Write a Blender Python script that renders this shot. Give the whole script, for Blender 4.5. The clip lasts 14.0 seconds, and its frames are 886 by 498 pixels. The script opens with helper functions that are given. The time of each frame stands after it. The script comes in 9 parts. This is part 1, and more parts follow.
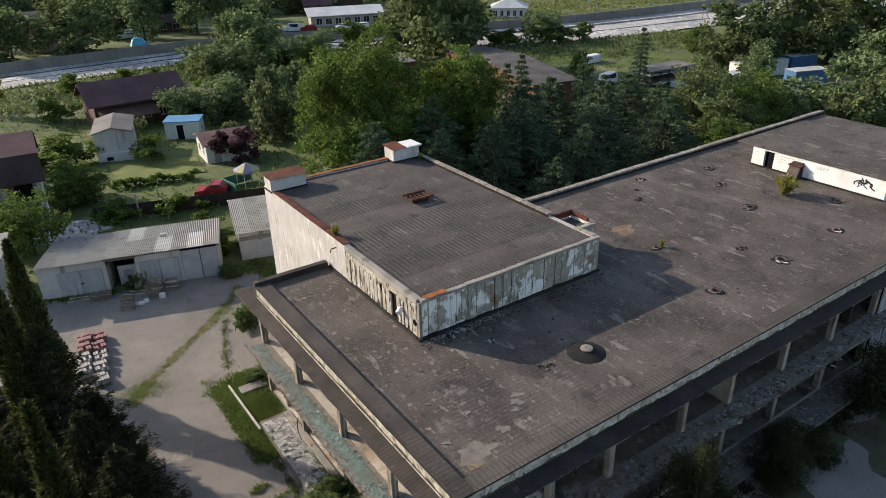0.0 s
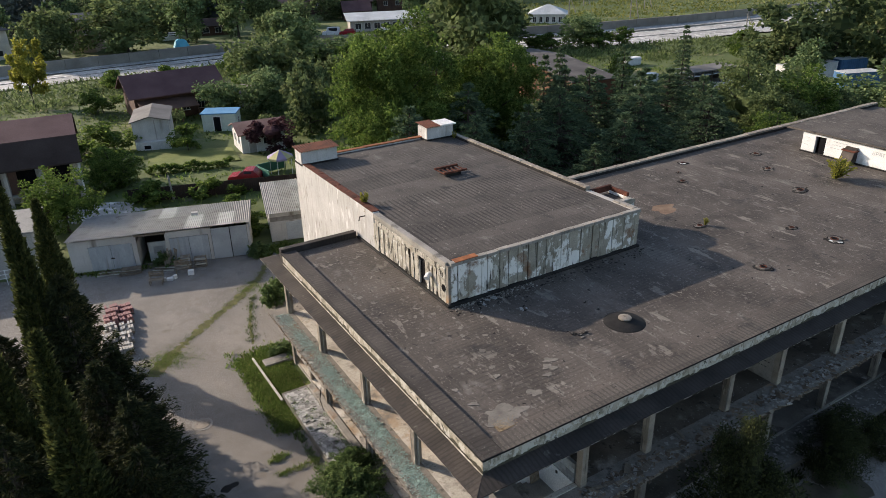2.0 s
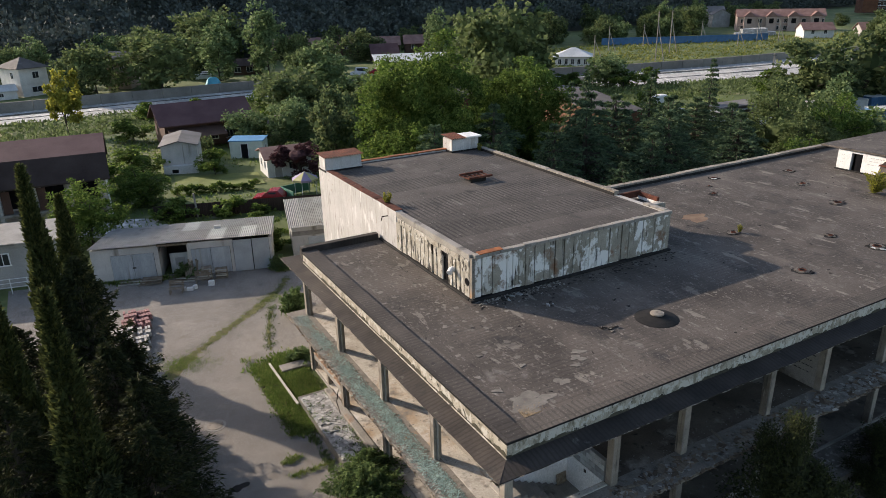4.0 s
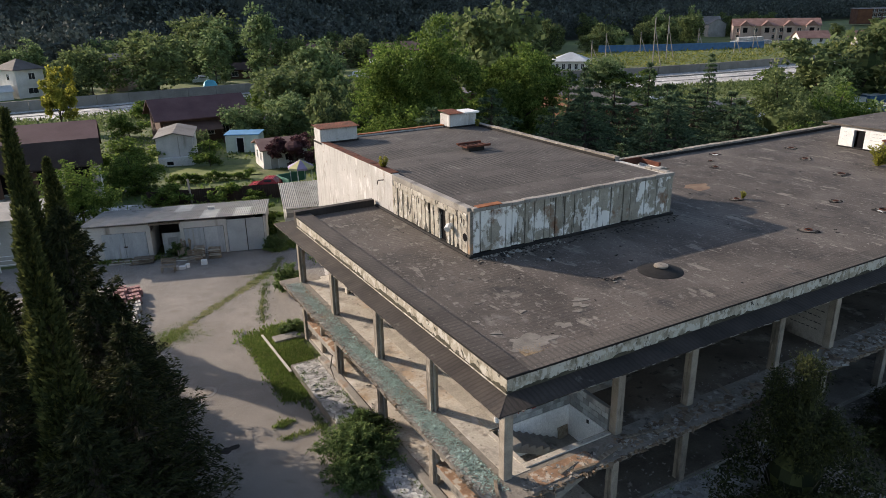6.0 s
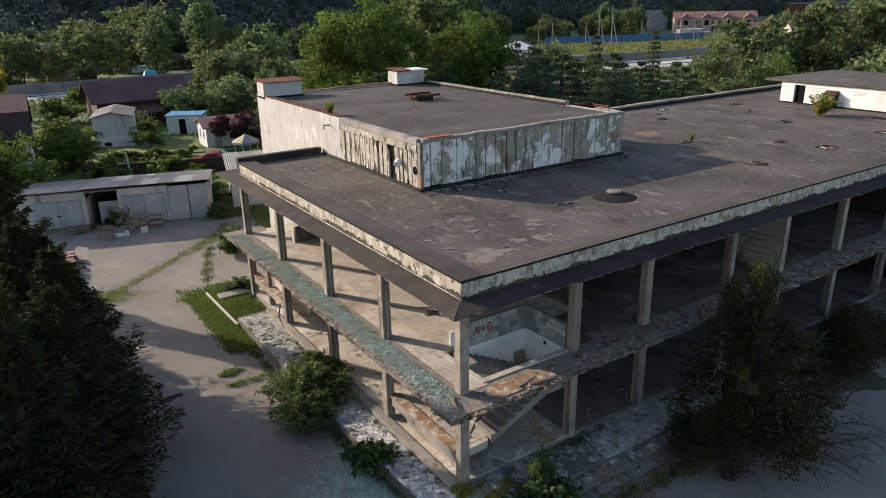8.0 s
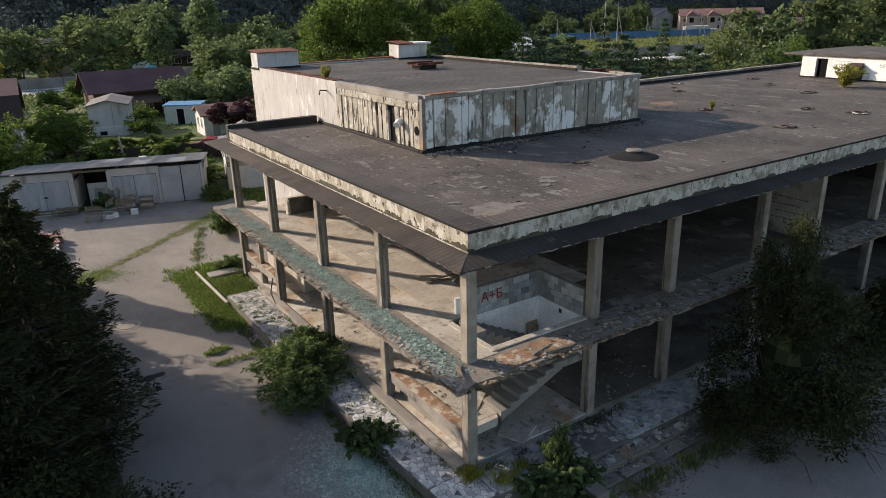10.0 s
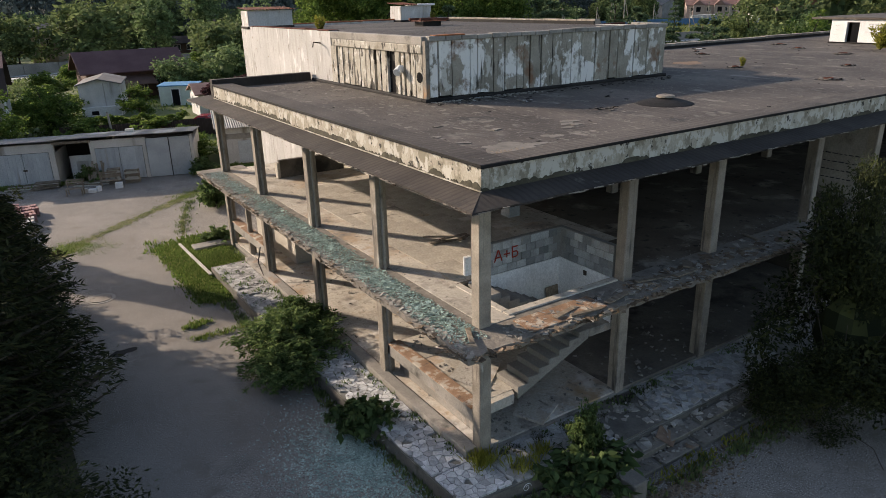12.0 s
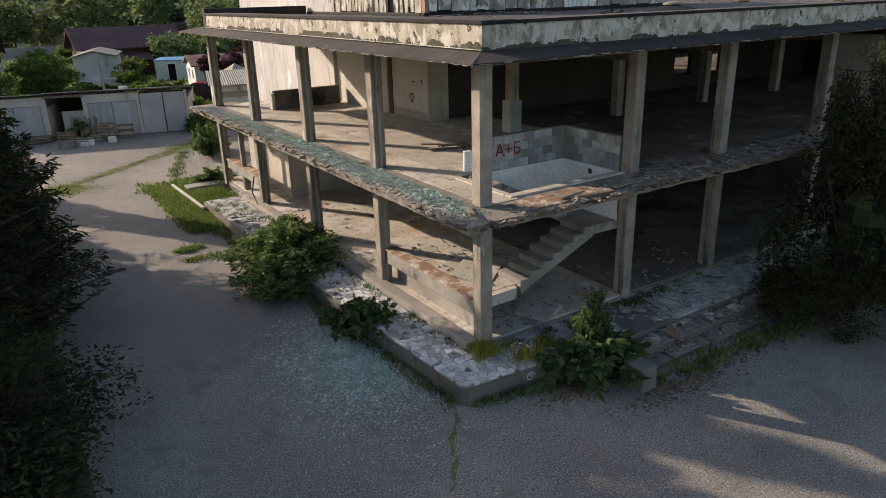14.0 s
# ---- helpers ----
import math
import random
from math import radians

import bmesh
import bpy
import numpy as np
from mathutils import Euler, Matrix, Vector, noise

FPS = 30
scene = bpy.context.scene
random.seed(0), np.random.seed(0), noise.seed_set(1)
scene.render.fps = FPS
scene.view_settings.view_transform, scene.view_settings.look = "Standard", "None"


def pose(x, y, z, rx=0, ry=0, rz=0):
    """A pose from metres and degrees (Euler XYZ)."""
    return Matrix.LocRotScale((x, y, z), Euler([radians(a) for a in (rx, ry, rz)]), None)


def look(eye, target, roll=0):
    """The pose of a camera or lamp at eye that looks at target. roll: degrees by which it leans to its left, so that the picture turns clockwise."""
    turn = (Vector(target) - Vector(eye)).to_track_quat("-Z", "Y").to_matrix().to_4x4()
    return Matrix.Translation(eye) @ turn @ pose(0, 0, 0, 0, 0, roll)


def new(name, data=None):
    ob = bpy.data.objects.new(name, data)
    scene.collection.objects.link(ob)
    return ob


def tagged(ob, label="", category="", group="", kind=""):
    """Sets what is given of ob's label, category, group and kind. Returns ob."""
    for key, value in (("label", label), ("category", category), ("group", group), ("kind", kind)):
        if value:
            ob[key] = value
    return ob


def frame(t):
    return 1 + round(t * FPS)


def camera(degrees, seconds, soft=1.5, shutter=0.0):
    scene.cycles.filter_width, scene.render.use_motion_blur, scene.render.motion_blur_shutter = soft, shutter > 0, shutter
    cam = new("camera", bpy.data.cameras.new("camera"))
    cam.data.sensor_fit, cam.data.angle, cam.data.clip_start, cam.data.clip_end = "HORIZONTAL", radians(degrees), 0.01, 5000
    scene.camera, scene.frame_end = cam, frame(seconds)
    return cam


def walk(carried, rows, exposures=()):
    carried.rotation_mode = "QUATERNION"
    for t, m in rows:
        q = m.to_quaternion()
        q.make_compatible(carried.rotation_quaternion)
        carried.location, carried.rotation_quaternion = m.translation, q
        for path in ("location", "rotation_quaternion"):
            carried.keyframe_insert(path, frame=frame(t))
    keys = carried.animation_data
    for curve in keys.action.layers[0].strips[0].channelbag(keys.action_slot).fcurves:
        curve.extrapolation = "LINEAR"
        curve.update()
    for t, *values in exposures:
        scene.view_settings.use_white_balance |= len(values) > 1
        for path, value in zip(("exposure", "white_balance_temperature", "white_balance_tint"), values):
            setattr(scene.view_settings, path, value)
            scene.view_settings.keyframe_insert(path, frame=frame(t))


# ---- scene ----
cam = camera(65.4, 14.0, soft=0.58)
PATH = [
    (0, (-9.521, -13.676, 24.189), (-8.514, -12.187, 23.312), -1.4),
    (0.5, (-9.359, -13.535, 23.519), (-8.364, -12.038, 22.642), -1.4),
    (1, (-9.352, -13.553, 22.839), (-8.366, -12.047, 21.967), -1.4),
    (1.5, (-9.372, -13.543, 22.27), (-8.414, -12.02, 21.397), -1.4),
    (2, (-9.34, -13.531, 21.581), (-8.404, -11.974, 20.744), -1.4),
    (2.5, (-9.377, -13.537, 20.957), (-8.457, -11.953, 20.154), -1.3),
    (3, (-9.384, -13.539, 20.348), (-8.48, -11.928, 19.581), -1.3),
    (5.5, (-9.531, -13.53, 17.225), (-8.608, -11.888, 16.552), -1.0),
    (6, (-9.514, -13.572, 16.59), (-8.592, -11.93, 15.917), -1.1),
    (6.5, (-9.551, -13.601, 15.915), (-8.622, -11.963, 15.242), -1.1),
    (7, (-9.556, -13.664, 15.255), (-8.574, -12.058, 14.581), -1.1),
    (7.5, (-9.551, -13.677, 14.56), (-8.514, -12.106, 13.885), -1.1),
    (8, (-9.571, -13.687, 13.889), (-8.533, -12.117, 13.213), -1.1),
    (8.5, (-9.568, -13.652, 13.23), (-8.532, -12.081, 12.554), -1.2),
    (8.7, (-9.623, -13.687, 13.054), (-8.589, -12.117, 12.372), -1.3),
    (10.8, (-7.993, -11.019, 11.423), (-6.966, -9.435, 10.761), -1.4),
    (11, (-7.88, -10.747, 11.308), (-6.855, -9.169, 10.63), -1.3),
    (11.5, (-7.666, -10.48, 10.635), (-6.643, -8.901, 9.956), -1.3),
    (12, (-7.626, -10.457, 10.039), (-6.607, -8.877, 9.356), -1.4),
    (12.5, (-7.65, -10.479, 9.431), (-6.631, -8.9, 8.746), -1.4),
    (13, (-7.696, -10.552, 8.787), (-6.677, -8.975, 8.1), -1.4),
    (13.5, (-7.731, -10.565, 8.18), (-6.711, -8.99, 7.49), -1.4),
    (14, (-7.763, -10.571, 7.533), (-6.745, -8.995, 6.841), -1.5),
]
walk(cam, [(t, look(eye, target, roll)) for t, eye, target, roll in PATH], exposures=[(0.0, 1.28, 6600, 13), (8.5, 1.29, 6750, 15), (11.0, 1.26, 6850, 15), (14.0, 1.3, 6980, 16)])

# ---- world, sun ----
SUN_EL, SUN_AZ = radians(21.5), math.atan2(-0.52, 0.855)
world = bpy.data.worlds.new("sky")
scene.world = world
world.use_nodes = True
_sky = world.node_tree.nodes.new("ShaderNodeTexSky")
_sky.sky_type, _sky.sun_disc = "NISHITA", False
_sky.sun_elevation, _sky.sun_rotation = SUN_EL, SUN_AZ
_sky.dust_density, _sky.ozone_density = 1.3, 1.0
_bg = world.node_tree.nodes["Background"]
_bg.inputs["Strength"].default_value = 0.095
world.node_tree.links.new(_sky.outputs[0], _bg.inputs["Color"])
_sd = bpy.data.lights.new("sun", "SUN")
_sd.energy, _sd.angle, _sd.color = 2.85, radians(0.6), (1.0, 0.88, 0.735)
sun = new("sun", _sd)
sun.matrix_world = look((math.sin(SUN_AZ) * 100, math.cos(SUN_AZ) * 100, 100 * math.tan(SUN_EL)), (0, 0, 0))


# ---- materials ----
def nodes_of(name):
    m = bpy.data.materials.new(name)
    m.use_nodes = True
    t = m.node_tree
    return m, t, t.nodes["Principled BSDF"]


class Net:
    """Short hand for wiring shader nodes."""

    def __init__(self, tree):
        self.t = tree

    def n(self, kind, ins=(), operation="", feature="", bands=""):
        nd = self.t.nodes.new("ShaderNode" + kind)
        if operation:
            nd.operation = operation
        if feature:
            nd.feature = feature
        if bands:
            nd.bands_direction = bands
        for key, v in dict(ins).items():
            sock = nd.inputs[key]
            if hasattr(v, "is_output"):
                self.t.links.new(v, sock)
            else:
                sock.default_value = v
        return nd

    def ramp(self, fac, stops):
        nd = self.n("ValToRGB", {"Fac": fac})
        el = nd.color_ramp.elements
        while len(el) < len(stops):
            el.new(0.5)
        for e, (p, c) in zip(el, stops):
            e.position, e.color = p, (*c, 1) if len(c) == 3 else c
        return nd.outputs["Color"]

    def grey(self, fac, lo, hi, a=0.0, b=1.0):
        return self.ramp(fac, [(lo, (a, a, a)), (hi, (b, b, b))])

    def mix(self, fac, a, b, kind="MIX"):
        nd = self.t.nodes.new("ShaderNodeMix")
        nd.data_type, nd.blend_type = "RGBA", kind
        for s, v in ((nd.inputs[0], fac), (nd.inputs[6], a), (nd.inputs[7], b)):
            if hasattr(v, "is_output"):
                self.t.links.new(v, s)
            else:
                s.default_value = (*v, 1) if isinstance(v, tuple) and len(v) == 3 else v
        return nd.outputs[2]

    def noise(self, vec, scale, detail=5.0, rough=0.55):
        return self.n("TexNoise", {"Vector": vec, "Scale": scale, "Detail": detail, "Roughness": rough}).outputs["Fac"]

    def mapped(self, vec, scale=(1, 1, 1), rot=(0, 0, 0)):
        return self.n("Mapping", {"Vector": vec, "Scale": scale, "Rotation": rot}).outputs["Vector"]

    def math(self, op, a, b=0.5):
        nd = self.n("Math", operation=op)
        for s, v in ((nd.inputs[0], a), (nd.inputs[1], b)):
            if hasattr(v, "is_output"):
                self.t.links.new(v, s)
            else:
                s.default_value = v
        return nd.outputs[0]

    def bump(self, h, strength, dist, normal=None):
        ins = {"Height": h, "Strength": strength, "Distance": dist}
        if normal is not None:
            ins["Normal"] = normal
        return self.n("Bump", ins).outputs["Normal"]


def surface(name, dark, light, scale=0.6, fine=25.0, rough=0.85, bump=0.4, depth=0.01, stains=(), metal=0.0, spec=0.3,
            vary=0.0, island=0.0, stretch=(1, 1, 1), ribs=None, cracks=None, shift=True):
    """Two-scale mottled surface. stains: (colour, scale, low, high, stretch) blotches; ribs: (period, axis, depth, shade)."""
    m, t, b = nodes_of(name)
    w = Net(t)
    co = w.n("TexCoord").outputs["Object"]
    info = w.n("ObjectInfo").outputs["Random"]
    moved = w.n("VectorMath", {0: co}, operation="ADD")
    t.links.new(w.math("MULTIPLY", info, 37.0 if vary and shift else 0.0), moved.inputs[1])
    co = moved.outputs[0]
    vec = w.mapped(co, stretch)
    big = w.noise(vec, scale, 6)
    small = w.noise(co, fine, 4, 0.6)
    col = w.ramp(big, [(0.3, dark), (0.7, light)])
    col = w.mix(1.0, col, w.grey(small, 0.3, 0.72, 0.78, 1.14), "MULTIPLY")
    if vary:
        col = w.mix(1.0, col, w.grey(info, 0.0, 1.0, 1 - vary, 1 + vary * 0.6), "MULTIPLY")
    if island:
        r = w.n("NewGeometry").outputs["Random Per Island"]
        col = w.mix(1.0, col, w.grey(r, 0.0, 1.0, 1 - island, 1 + island * 0.6), "MULTIPLY")
    height = w.math("ADD", w.math("MULTIPLY", small, 0.5), big)
    for colour, sc, lo, hi, st in stains:
        f = w.noise(w.mapped(co, st), sc, 7, 0.62)
        col = w.mix(w.grey(f, lo, hi), col, colour)
    if cracks:
        sc, width, colour = cracks
        warp = w.n("VectorMath", {0: co, 1: w.n("TexNoise", {"Vector": co, "Scale": sc * 2.2}).outputs["Color"]}, operation="ADD").outputs[0]
        v = w.n("TexVoronoi", {"Vector": warp, "Scale": sc}, feature="DISTANCE_TO_EDGE").outputs["Distance"]
        line = w.grey(v, 0.0, width, 1.0, 0.0)
        gate = w.grey(w.noise(co, sc * 0.7, 3), 0.48, 0.6)
        f = w.math("MULTIPLY", line, gate)
        col = w.mix(f, col, colour)
        height = w.math("SUBTRACT", height, w.math("MULTIPLY", f, 0.8))
    normal = w.bump(height, bump, depth)
    if ribs:
        period, axis, rd, shade, strip = ribs
        sep = w.n("SeparateXYZ", {0: co})
        run, cross_c = (sep.outputs[0], sep.outputs[1]) if axis == "X" else (sep.outputs[1], sep.outputs[0])
        jig = w.math("MULTIPLY", w.noise(co, 1.4, 2), 0.14)
        wave = w.math("SINE", w.math("MULTIPLY", w.math("ADD", run, jig), 2 * math.pi / period))
        wave = w.grey(w.math("MULTIPLY_ADD", wave, 0.5), 0.45, 0.95)
        lane = w.math("DIVIDE", cross_c, strip)
        lane_id = w.math("FLOOR", lane)
        pick = w.n("TexWhiteNoise", {"Vector": lane_id}).outputs["Value"]
        gate = w.math("ADD", w.math("MULTIPLY", pick, 0.3), w.noise(w.mapped(co, (0.5, 0.5, 0.5)), 1.0, 4, 0.65))
        gate = w.grey(gate, 0.52, 0.74, 0.12, 1.0)
        f = w.math("MULTIPLY", wave, gate)
        length_id = w.math("FLOOR", w.math("ADD", w.math("DIVIDE", run, 4.5), w.math("MULTIPLY", pick, 3.0)))
        sheet = w.n("TexWhiteNoise", {"Vector": w.math("ADD", length_id, w.math("MULTIPLY", lane_id, 7.3))}).outputs["Value"]
        col = w.mix(1.0, col, w.grey(sheet, 0.0, 1.0, 0.84, 1.12), "MULTIPLY")
        seam = w.grey(w.math("ABSOLUTE", w.math("SUBTRACT", w.math("FRACT", lane), 0.5)), 0.484, 0.496)
        f = w.math("MAXIMUM", f, w.math("MULTIPLY", seam, 0.8))
        col = w.mix(w.math("MULTIPLY", f, shade), col, (dark[0] * 0.35, dark[1] * 0.35, dark[2] * 0.35))
        normal = w.bump(w.math("SUBTRACT", 1.0, f), 0.5, rd, normal)
    t.links.new(col, b.inputs["Base Color"])
    t.links.new(w.grey(small, 0.2, 0.8, max(0.05, rough - 0.12), min(1.0, rough + 0.1)), b.inputs["Roughness"])
    t.links.new(normal, b.inputs["Normal"])
    b.inputs["Metallic"].default_value = metal
    b.inputs["Specular IOR Level"].default_value = spec
    return m


def foliage(name, dark, mid, light, glow=0.35, rough=0.8):
    """Leaves: colour by leaf, some light passing through."""
    m, t, b = nodes_of(name)
    w = Net(t)
    r = w.n("NewGeometry").outputs["Random Per Island"]
    co = w.n("TexCoord").outputs["Object"]
    patch = w.noise(co, 0.5, 3)
    col = w.ramp(r, [(0.0, dark), (0.55, mid), (1.0, light)])
    col = w.mix(1.0, col, w.grey(patch, 0.3, 0.7, 0.72, 1.2), "MULTIPLY")
    t.links.new(col, b.inputs["Base Color"])
    b.inputs["Roughness"].default_value = rough
    b.inputs["Specular IOR Level"].default_value = 0.12
    tr = w.n("BsdfTranslucent", {"Color": col})
    mx = w.n("MixShader", {0: glow, 1: b.outputs[0], 2: tr.outputs[0]})
    t.links.new(mx.outputs[0], t.nodes["Material Output"].inputs["Surface"])
    return m


def plain(name, colour, rough=0.6, metal=0.0, **kw):
    d = tuple(c * 0.82 for c in colour)
    return surface(name, d, colour, 1.2, 40, rough, 0.2, 0.003, metal=metal, **kw)


U = (1, 1, 1)
M_FELT = surface("roof_felt", (0.052, 0.043, 0.036), (0.118, 0.1, 0.084), 0.35, 18, 0.82, 0.5, 0.012,
                 stains=[((0.18, 0.163, 0.142), 0.9, 0.6, 0.76, (1, 0.6, 1)), ((0.175, 0.155, 0.13), 1.1, 0.62, 0.645, (1.3, 0.45, 1)), ((0.15, 0.135, 0.115), 2.3, 0.62, 0.64, (1, 0.5, 1)), ((0.2, 0.18, 0.155), 3.0, 0.64, 0.72, (1, 0.35, 1)), ((0.03, 0.028, 0.027), 0.5, 0.58, 0.72, U), ((0.2, 0.178, 0.15), 7.0, 0.62, 0.7, (1, 0.5, 1)), ((0.028, 0.025, 0.023), 4.0, 0.62, 0.7, (1, 0.4, 1)), ((0.2, 0.178, 0.15), 17, 0.6, 0.66, (1, 0.6, 1)), ((0.03, 0.026, 0.023), 13, 0.6, 0.68, (1, 0.6, 1))],
                 ribs=(0.22, "Y", 0.008, 0.2, 1.0))
M_FELT_HIGH = surface("roof_felt_high", (0.055, 0.047, 0.041), (0.102, 0.089, 0.077), 0.4, 18, 0.8, 0.5, 0.012,
                      stains=[((0.15, 0.138, 0.12), 1.1, 0.6, 0.74, (1, 0.5, 1)), ((0.17, 0.155, 0.135), 5.0, 0.62, 0.7, (1, 0.5, 1)), ((0.03, 0.027, 0.025), 0.7, 0.58, 0.7, U), ((0.19, 0.17, 0.145), 17, 0.61, 0.67, U), ((0.028, 0.025, 0.022), 13, 0.6, 0.68, U)], ribs=(0.26, "X", 0.014, 0.8, 1.0))
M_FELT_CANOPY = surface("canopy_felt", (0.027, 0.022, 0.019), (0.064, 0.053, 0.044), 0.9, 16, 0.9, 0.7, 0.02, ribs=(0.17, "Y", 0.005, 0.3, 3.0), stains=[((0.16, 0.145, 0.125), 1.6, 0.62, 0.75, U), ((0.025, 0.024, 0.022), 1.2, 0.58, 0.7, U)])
# darker copy of the canopy felt, with the front side's shade in its colour
M_FELT_CANOPY2 = surface("canopy_felt_shaded", (0.02, 0.017, 0.015), (0.05, 0.042, 0.036), 0.9, 16, 0.9, 0.7, 0.02, ribs=(0.17, "X", 0.005, 0.3, 3.0), stains=[((0.16, 0.145, 0.125), 1.6, 0.62, 0.75, U), ((0.025, 0.024, 0.022), 1.2, 0.58, 0.7, U)])
M_FELT_EDGE = surface("roof_felt_edge", (0.05, 0.042, 0.035), (0.11, 0.094, 0.079), 0.35, 18, 0.82, 0.5, 0.012, ribs=(0.2, "X", 0.008, 0.4, 3.0),
                      stains=[((0.17, 0.155, 0.135), 0.9, 0.6, 0.76, (1, 0.6, 1)), ((0.03, 0.028, 0.027), 0.5, 0.58, 0.72, U), ((0.2, 0.178, 0.15), 17, 0.6, 0.66, U), ((0.03, 0.026, 0.023), 13, 0.6, 0.68, U)])
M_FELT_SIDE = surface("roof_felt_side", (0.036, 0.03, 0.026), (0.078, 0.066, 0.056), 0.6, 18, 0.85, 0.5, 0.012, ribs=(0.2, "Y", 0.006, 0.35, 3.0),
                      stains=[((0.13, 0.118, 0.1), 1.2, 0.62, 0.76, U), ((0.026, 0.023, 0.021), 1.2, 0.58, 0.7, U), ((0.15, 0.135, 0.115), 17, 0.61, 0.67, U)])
M_TAR = surface("tar", (0.012, 0.012, 0.012), (0.03, 0.028, 0.026), 1.5, 20, 0.8, 0.6, 0.02, spec=0.15)
M_SCREED = surface("bare_screed", (0.125, 0.112, 0.095), (0.215, 0.195, 0.168), 2.5, 22, 0.9, 0.5, 0.01)
STREAK = (1.2, 1.2, 0.16)
M_FASCIA = surface("fascia_plaster", (0.29, 0.258, 0.2), (0.44, 0.405, 0.335), 1.2, 22, 0.9, 0.5, 0.012,
                   stains=[((0.48, 0.455, 0.4), 3.6, 0.5, 0.54, (1, 1, 0.8)), ((0.22, 0.198, 0.15), 4.0, 0.54, 0.6, (1, 1, 0.6)), ((0.042, 0.039, 0.033), 4.5, 0.6, 0.65, U)])
M_WHITEWALL = surface("white_stucco", (0.41, 0.395, 0.375), (0.53, 0.512, 0.49), 0.5, 18, 0.9, 0.4, 0.01,
                      stains=[((0.36, 0.34, 0.305), 2.4, 0.5, 0.68, (1.4, 1.4, 0.14)), ((0.17, 0.155, 0.13), 5.0, 0.58, 0.7, (1, 1, 0.12)), ((0.22, 0.15, 0.1), 3.0, 0.66, 0.7, U), ((0.6, 0.585, 0.565), 2.0, 0.6, 0.66, (1, 1, 0.3))])
M_PANEL = surface("peeling_panel", (0.2, 0.18, 0.142), (0.37, 0.335, 0.275), 1.1, 20, 0.9, 0.5, 0.01, vary=0.08, shift=False,
                  stains=[((0.7, 0.68, 0.64), 0.8, 0.52, 0.55, (1, 1, 0.8)), ((0.5, 0.48, 0.43), 3.2, 0.56, 0.6, (1, 1, 0.5)), ((0.19, 0.11, 0.068), 0.9, 0.57, 0.66, U), ((0.055, 0.05, 0.042), 2.4, 0.58, 0.66, (2, 2, 0.25))])
M_SIDEPANEL = surface("flaking_panel", (0.28, 0.255, 0.205), (0.47, 0.44, 0.38), 1.2, 20, 0.9, 0.5, 0.01,
                      stains=[((0.2, 0.17, 0.125), 1.5, 0.55, 0.68, U), ((0.52, 0.5, 0.45), 2.4, 0.56, 0.6, U), ((0.04, 0.036, 0.03), 3.0, 0.54, 0.6, (1.6, 1.6, 0.5))])
M_COLUMN = surface("column_concrete", (0.18, 0.155, 0.125), (0.345, 0.305, 0.25), 1.8, 30, 0.85, 0.4, 0.006, vary=0.15,
                   stains=[((0.07, 0.065, 0.058), 1.8, 0.55, 0.68, (3, 3, 0.25)), ((0.46, 0.43, 0.38), 1.2, 0.62, 0.7, (2, 2, 0.5))])
M_CONCRETE = surface("concrete", (0.2, 0.185, 0.16), (0.34, 0.315, 0.28), 0.8, 26, 0.9, 0.5, 0.01,
                     stains=[((0.08, 0.075, 0.065), 1.2, 0.57, 0.72, U), ((0.3, 0.2, 0.13), 0.8, 0.62, 0.75, U)])
M_SLAB = surface("broken_slab", (0.14, 0.127, 0.108), (0.3, 0.265, 0.22), 2.2, 24, 0.92, 0.8, 0.03,
                 stains=[((0.07, 0.065, 0.055), 2.2, 0.54, 0.66, U), ((0.33, 0.2, 0.11), 1.1, 0.6, 0.7, U)])
M_FLOOR = surface("dusty_floor", (0.36, 0.325, 0.27), (0.58, 0.535, 0.46), 0.5, 16, 0.85, 0.3, 0.006,
                  stains=[((0.34, 0.235, 0.14), 0.45, 0.5, 0.68, U), ((0.2, 0.18, 0.155), 1.2, 0.53, 0.68, U), ((0.16, 0.14, 0.118), 5.0, 0.58, 0.68, U), ((0.62, 0.59, 0.54), 0.8, 0.56, 0.68, U)])
# grime blotches over a base darkened to paint the indoor shade
M_DARKFLOOR = surface("grimy_shaded_floor", (0.06, 0.048, 0.036), (0.16, 0.132, 0.1), 0.5, 16, 0.9, 0.4, 0.008, stains=[((0.3, 0.265, 0.22), 0.8, 0.55, 0.7, U), ((0.03, 0.025, 0.02), 2.5, 0.58, 0.68, U)])
M_INWALL = surface("interior_plaster", (0.36, 0.33, 0.28), (0.52, 0.48, 0.41), 0.6, 20, 0.9, 0.3, 0.006,
                   stains=[((0.2, 0.18, 0.14), 1.0, 0.58, 0.76, STREAK)])
# near black: shade of the deep rooms is put into the plaster colour
M_DARKWALL = surface("shade_dark_plaster", (0.027, 0.022, 0.018), (0.06, 0.05, 0.041), 0.6, 18, 0.92, 0.4, 0.01)
# dark base greys paint in the shade under the slabs; blotches are stains
M_CEILING = surface("shaded_ceiling_plaster", (0.055, 0.047, 0.039), (0.115, 0.1, 0.083), 0.7, 18, 0.92, 0.4, 0.01,
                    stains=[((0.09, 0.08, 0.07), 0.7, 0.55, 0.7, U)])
M_WHITEPAINT = surface("white_paint", (0.6, 0.6, 0.58), (0.8, 0.8, 0.78), 0.8, 20, 0.8, 0.3, 0.005,
                       stains=[((0.4, 0.38, 0.34), 1.0, 0.6, 0.75, (1, 1, 0.4))])
M_TILE = surface("wall_tile", (0.2, 0.215, 0.215), (0.4, 0.42, 0.42), 1.8, 30, 0.5, 0.2, 0.003, vary=0.5, spec=0.4, stains=[((0.3, 0.27, 0.22), 3, 0.6, 0.75, U)])
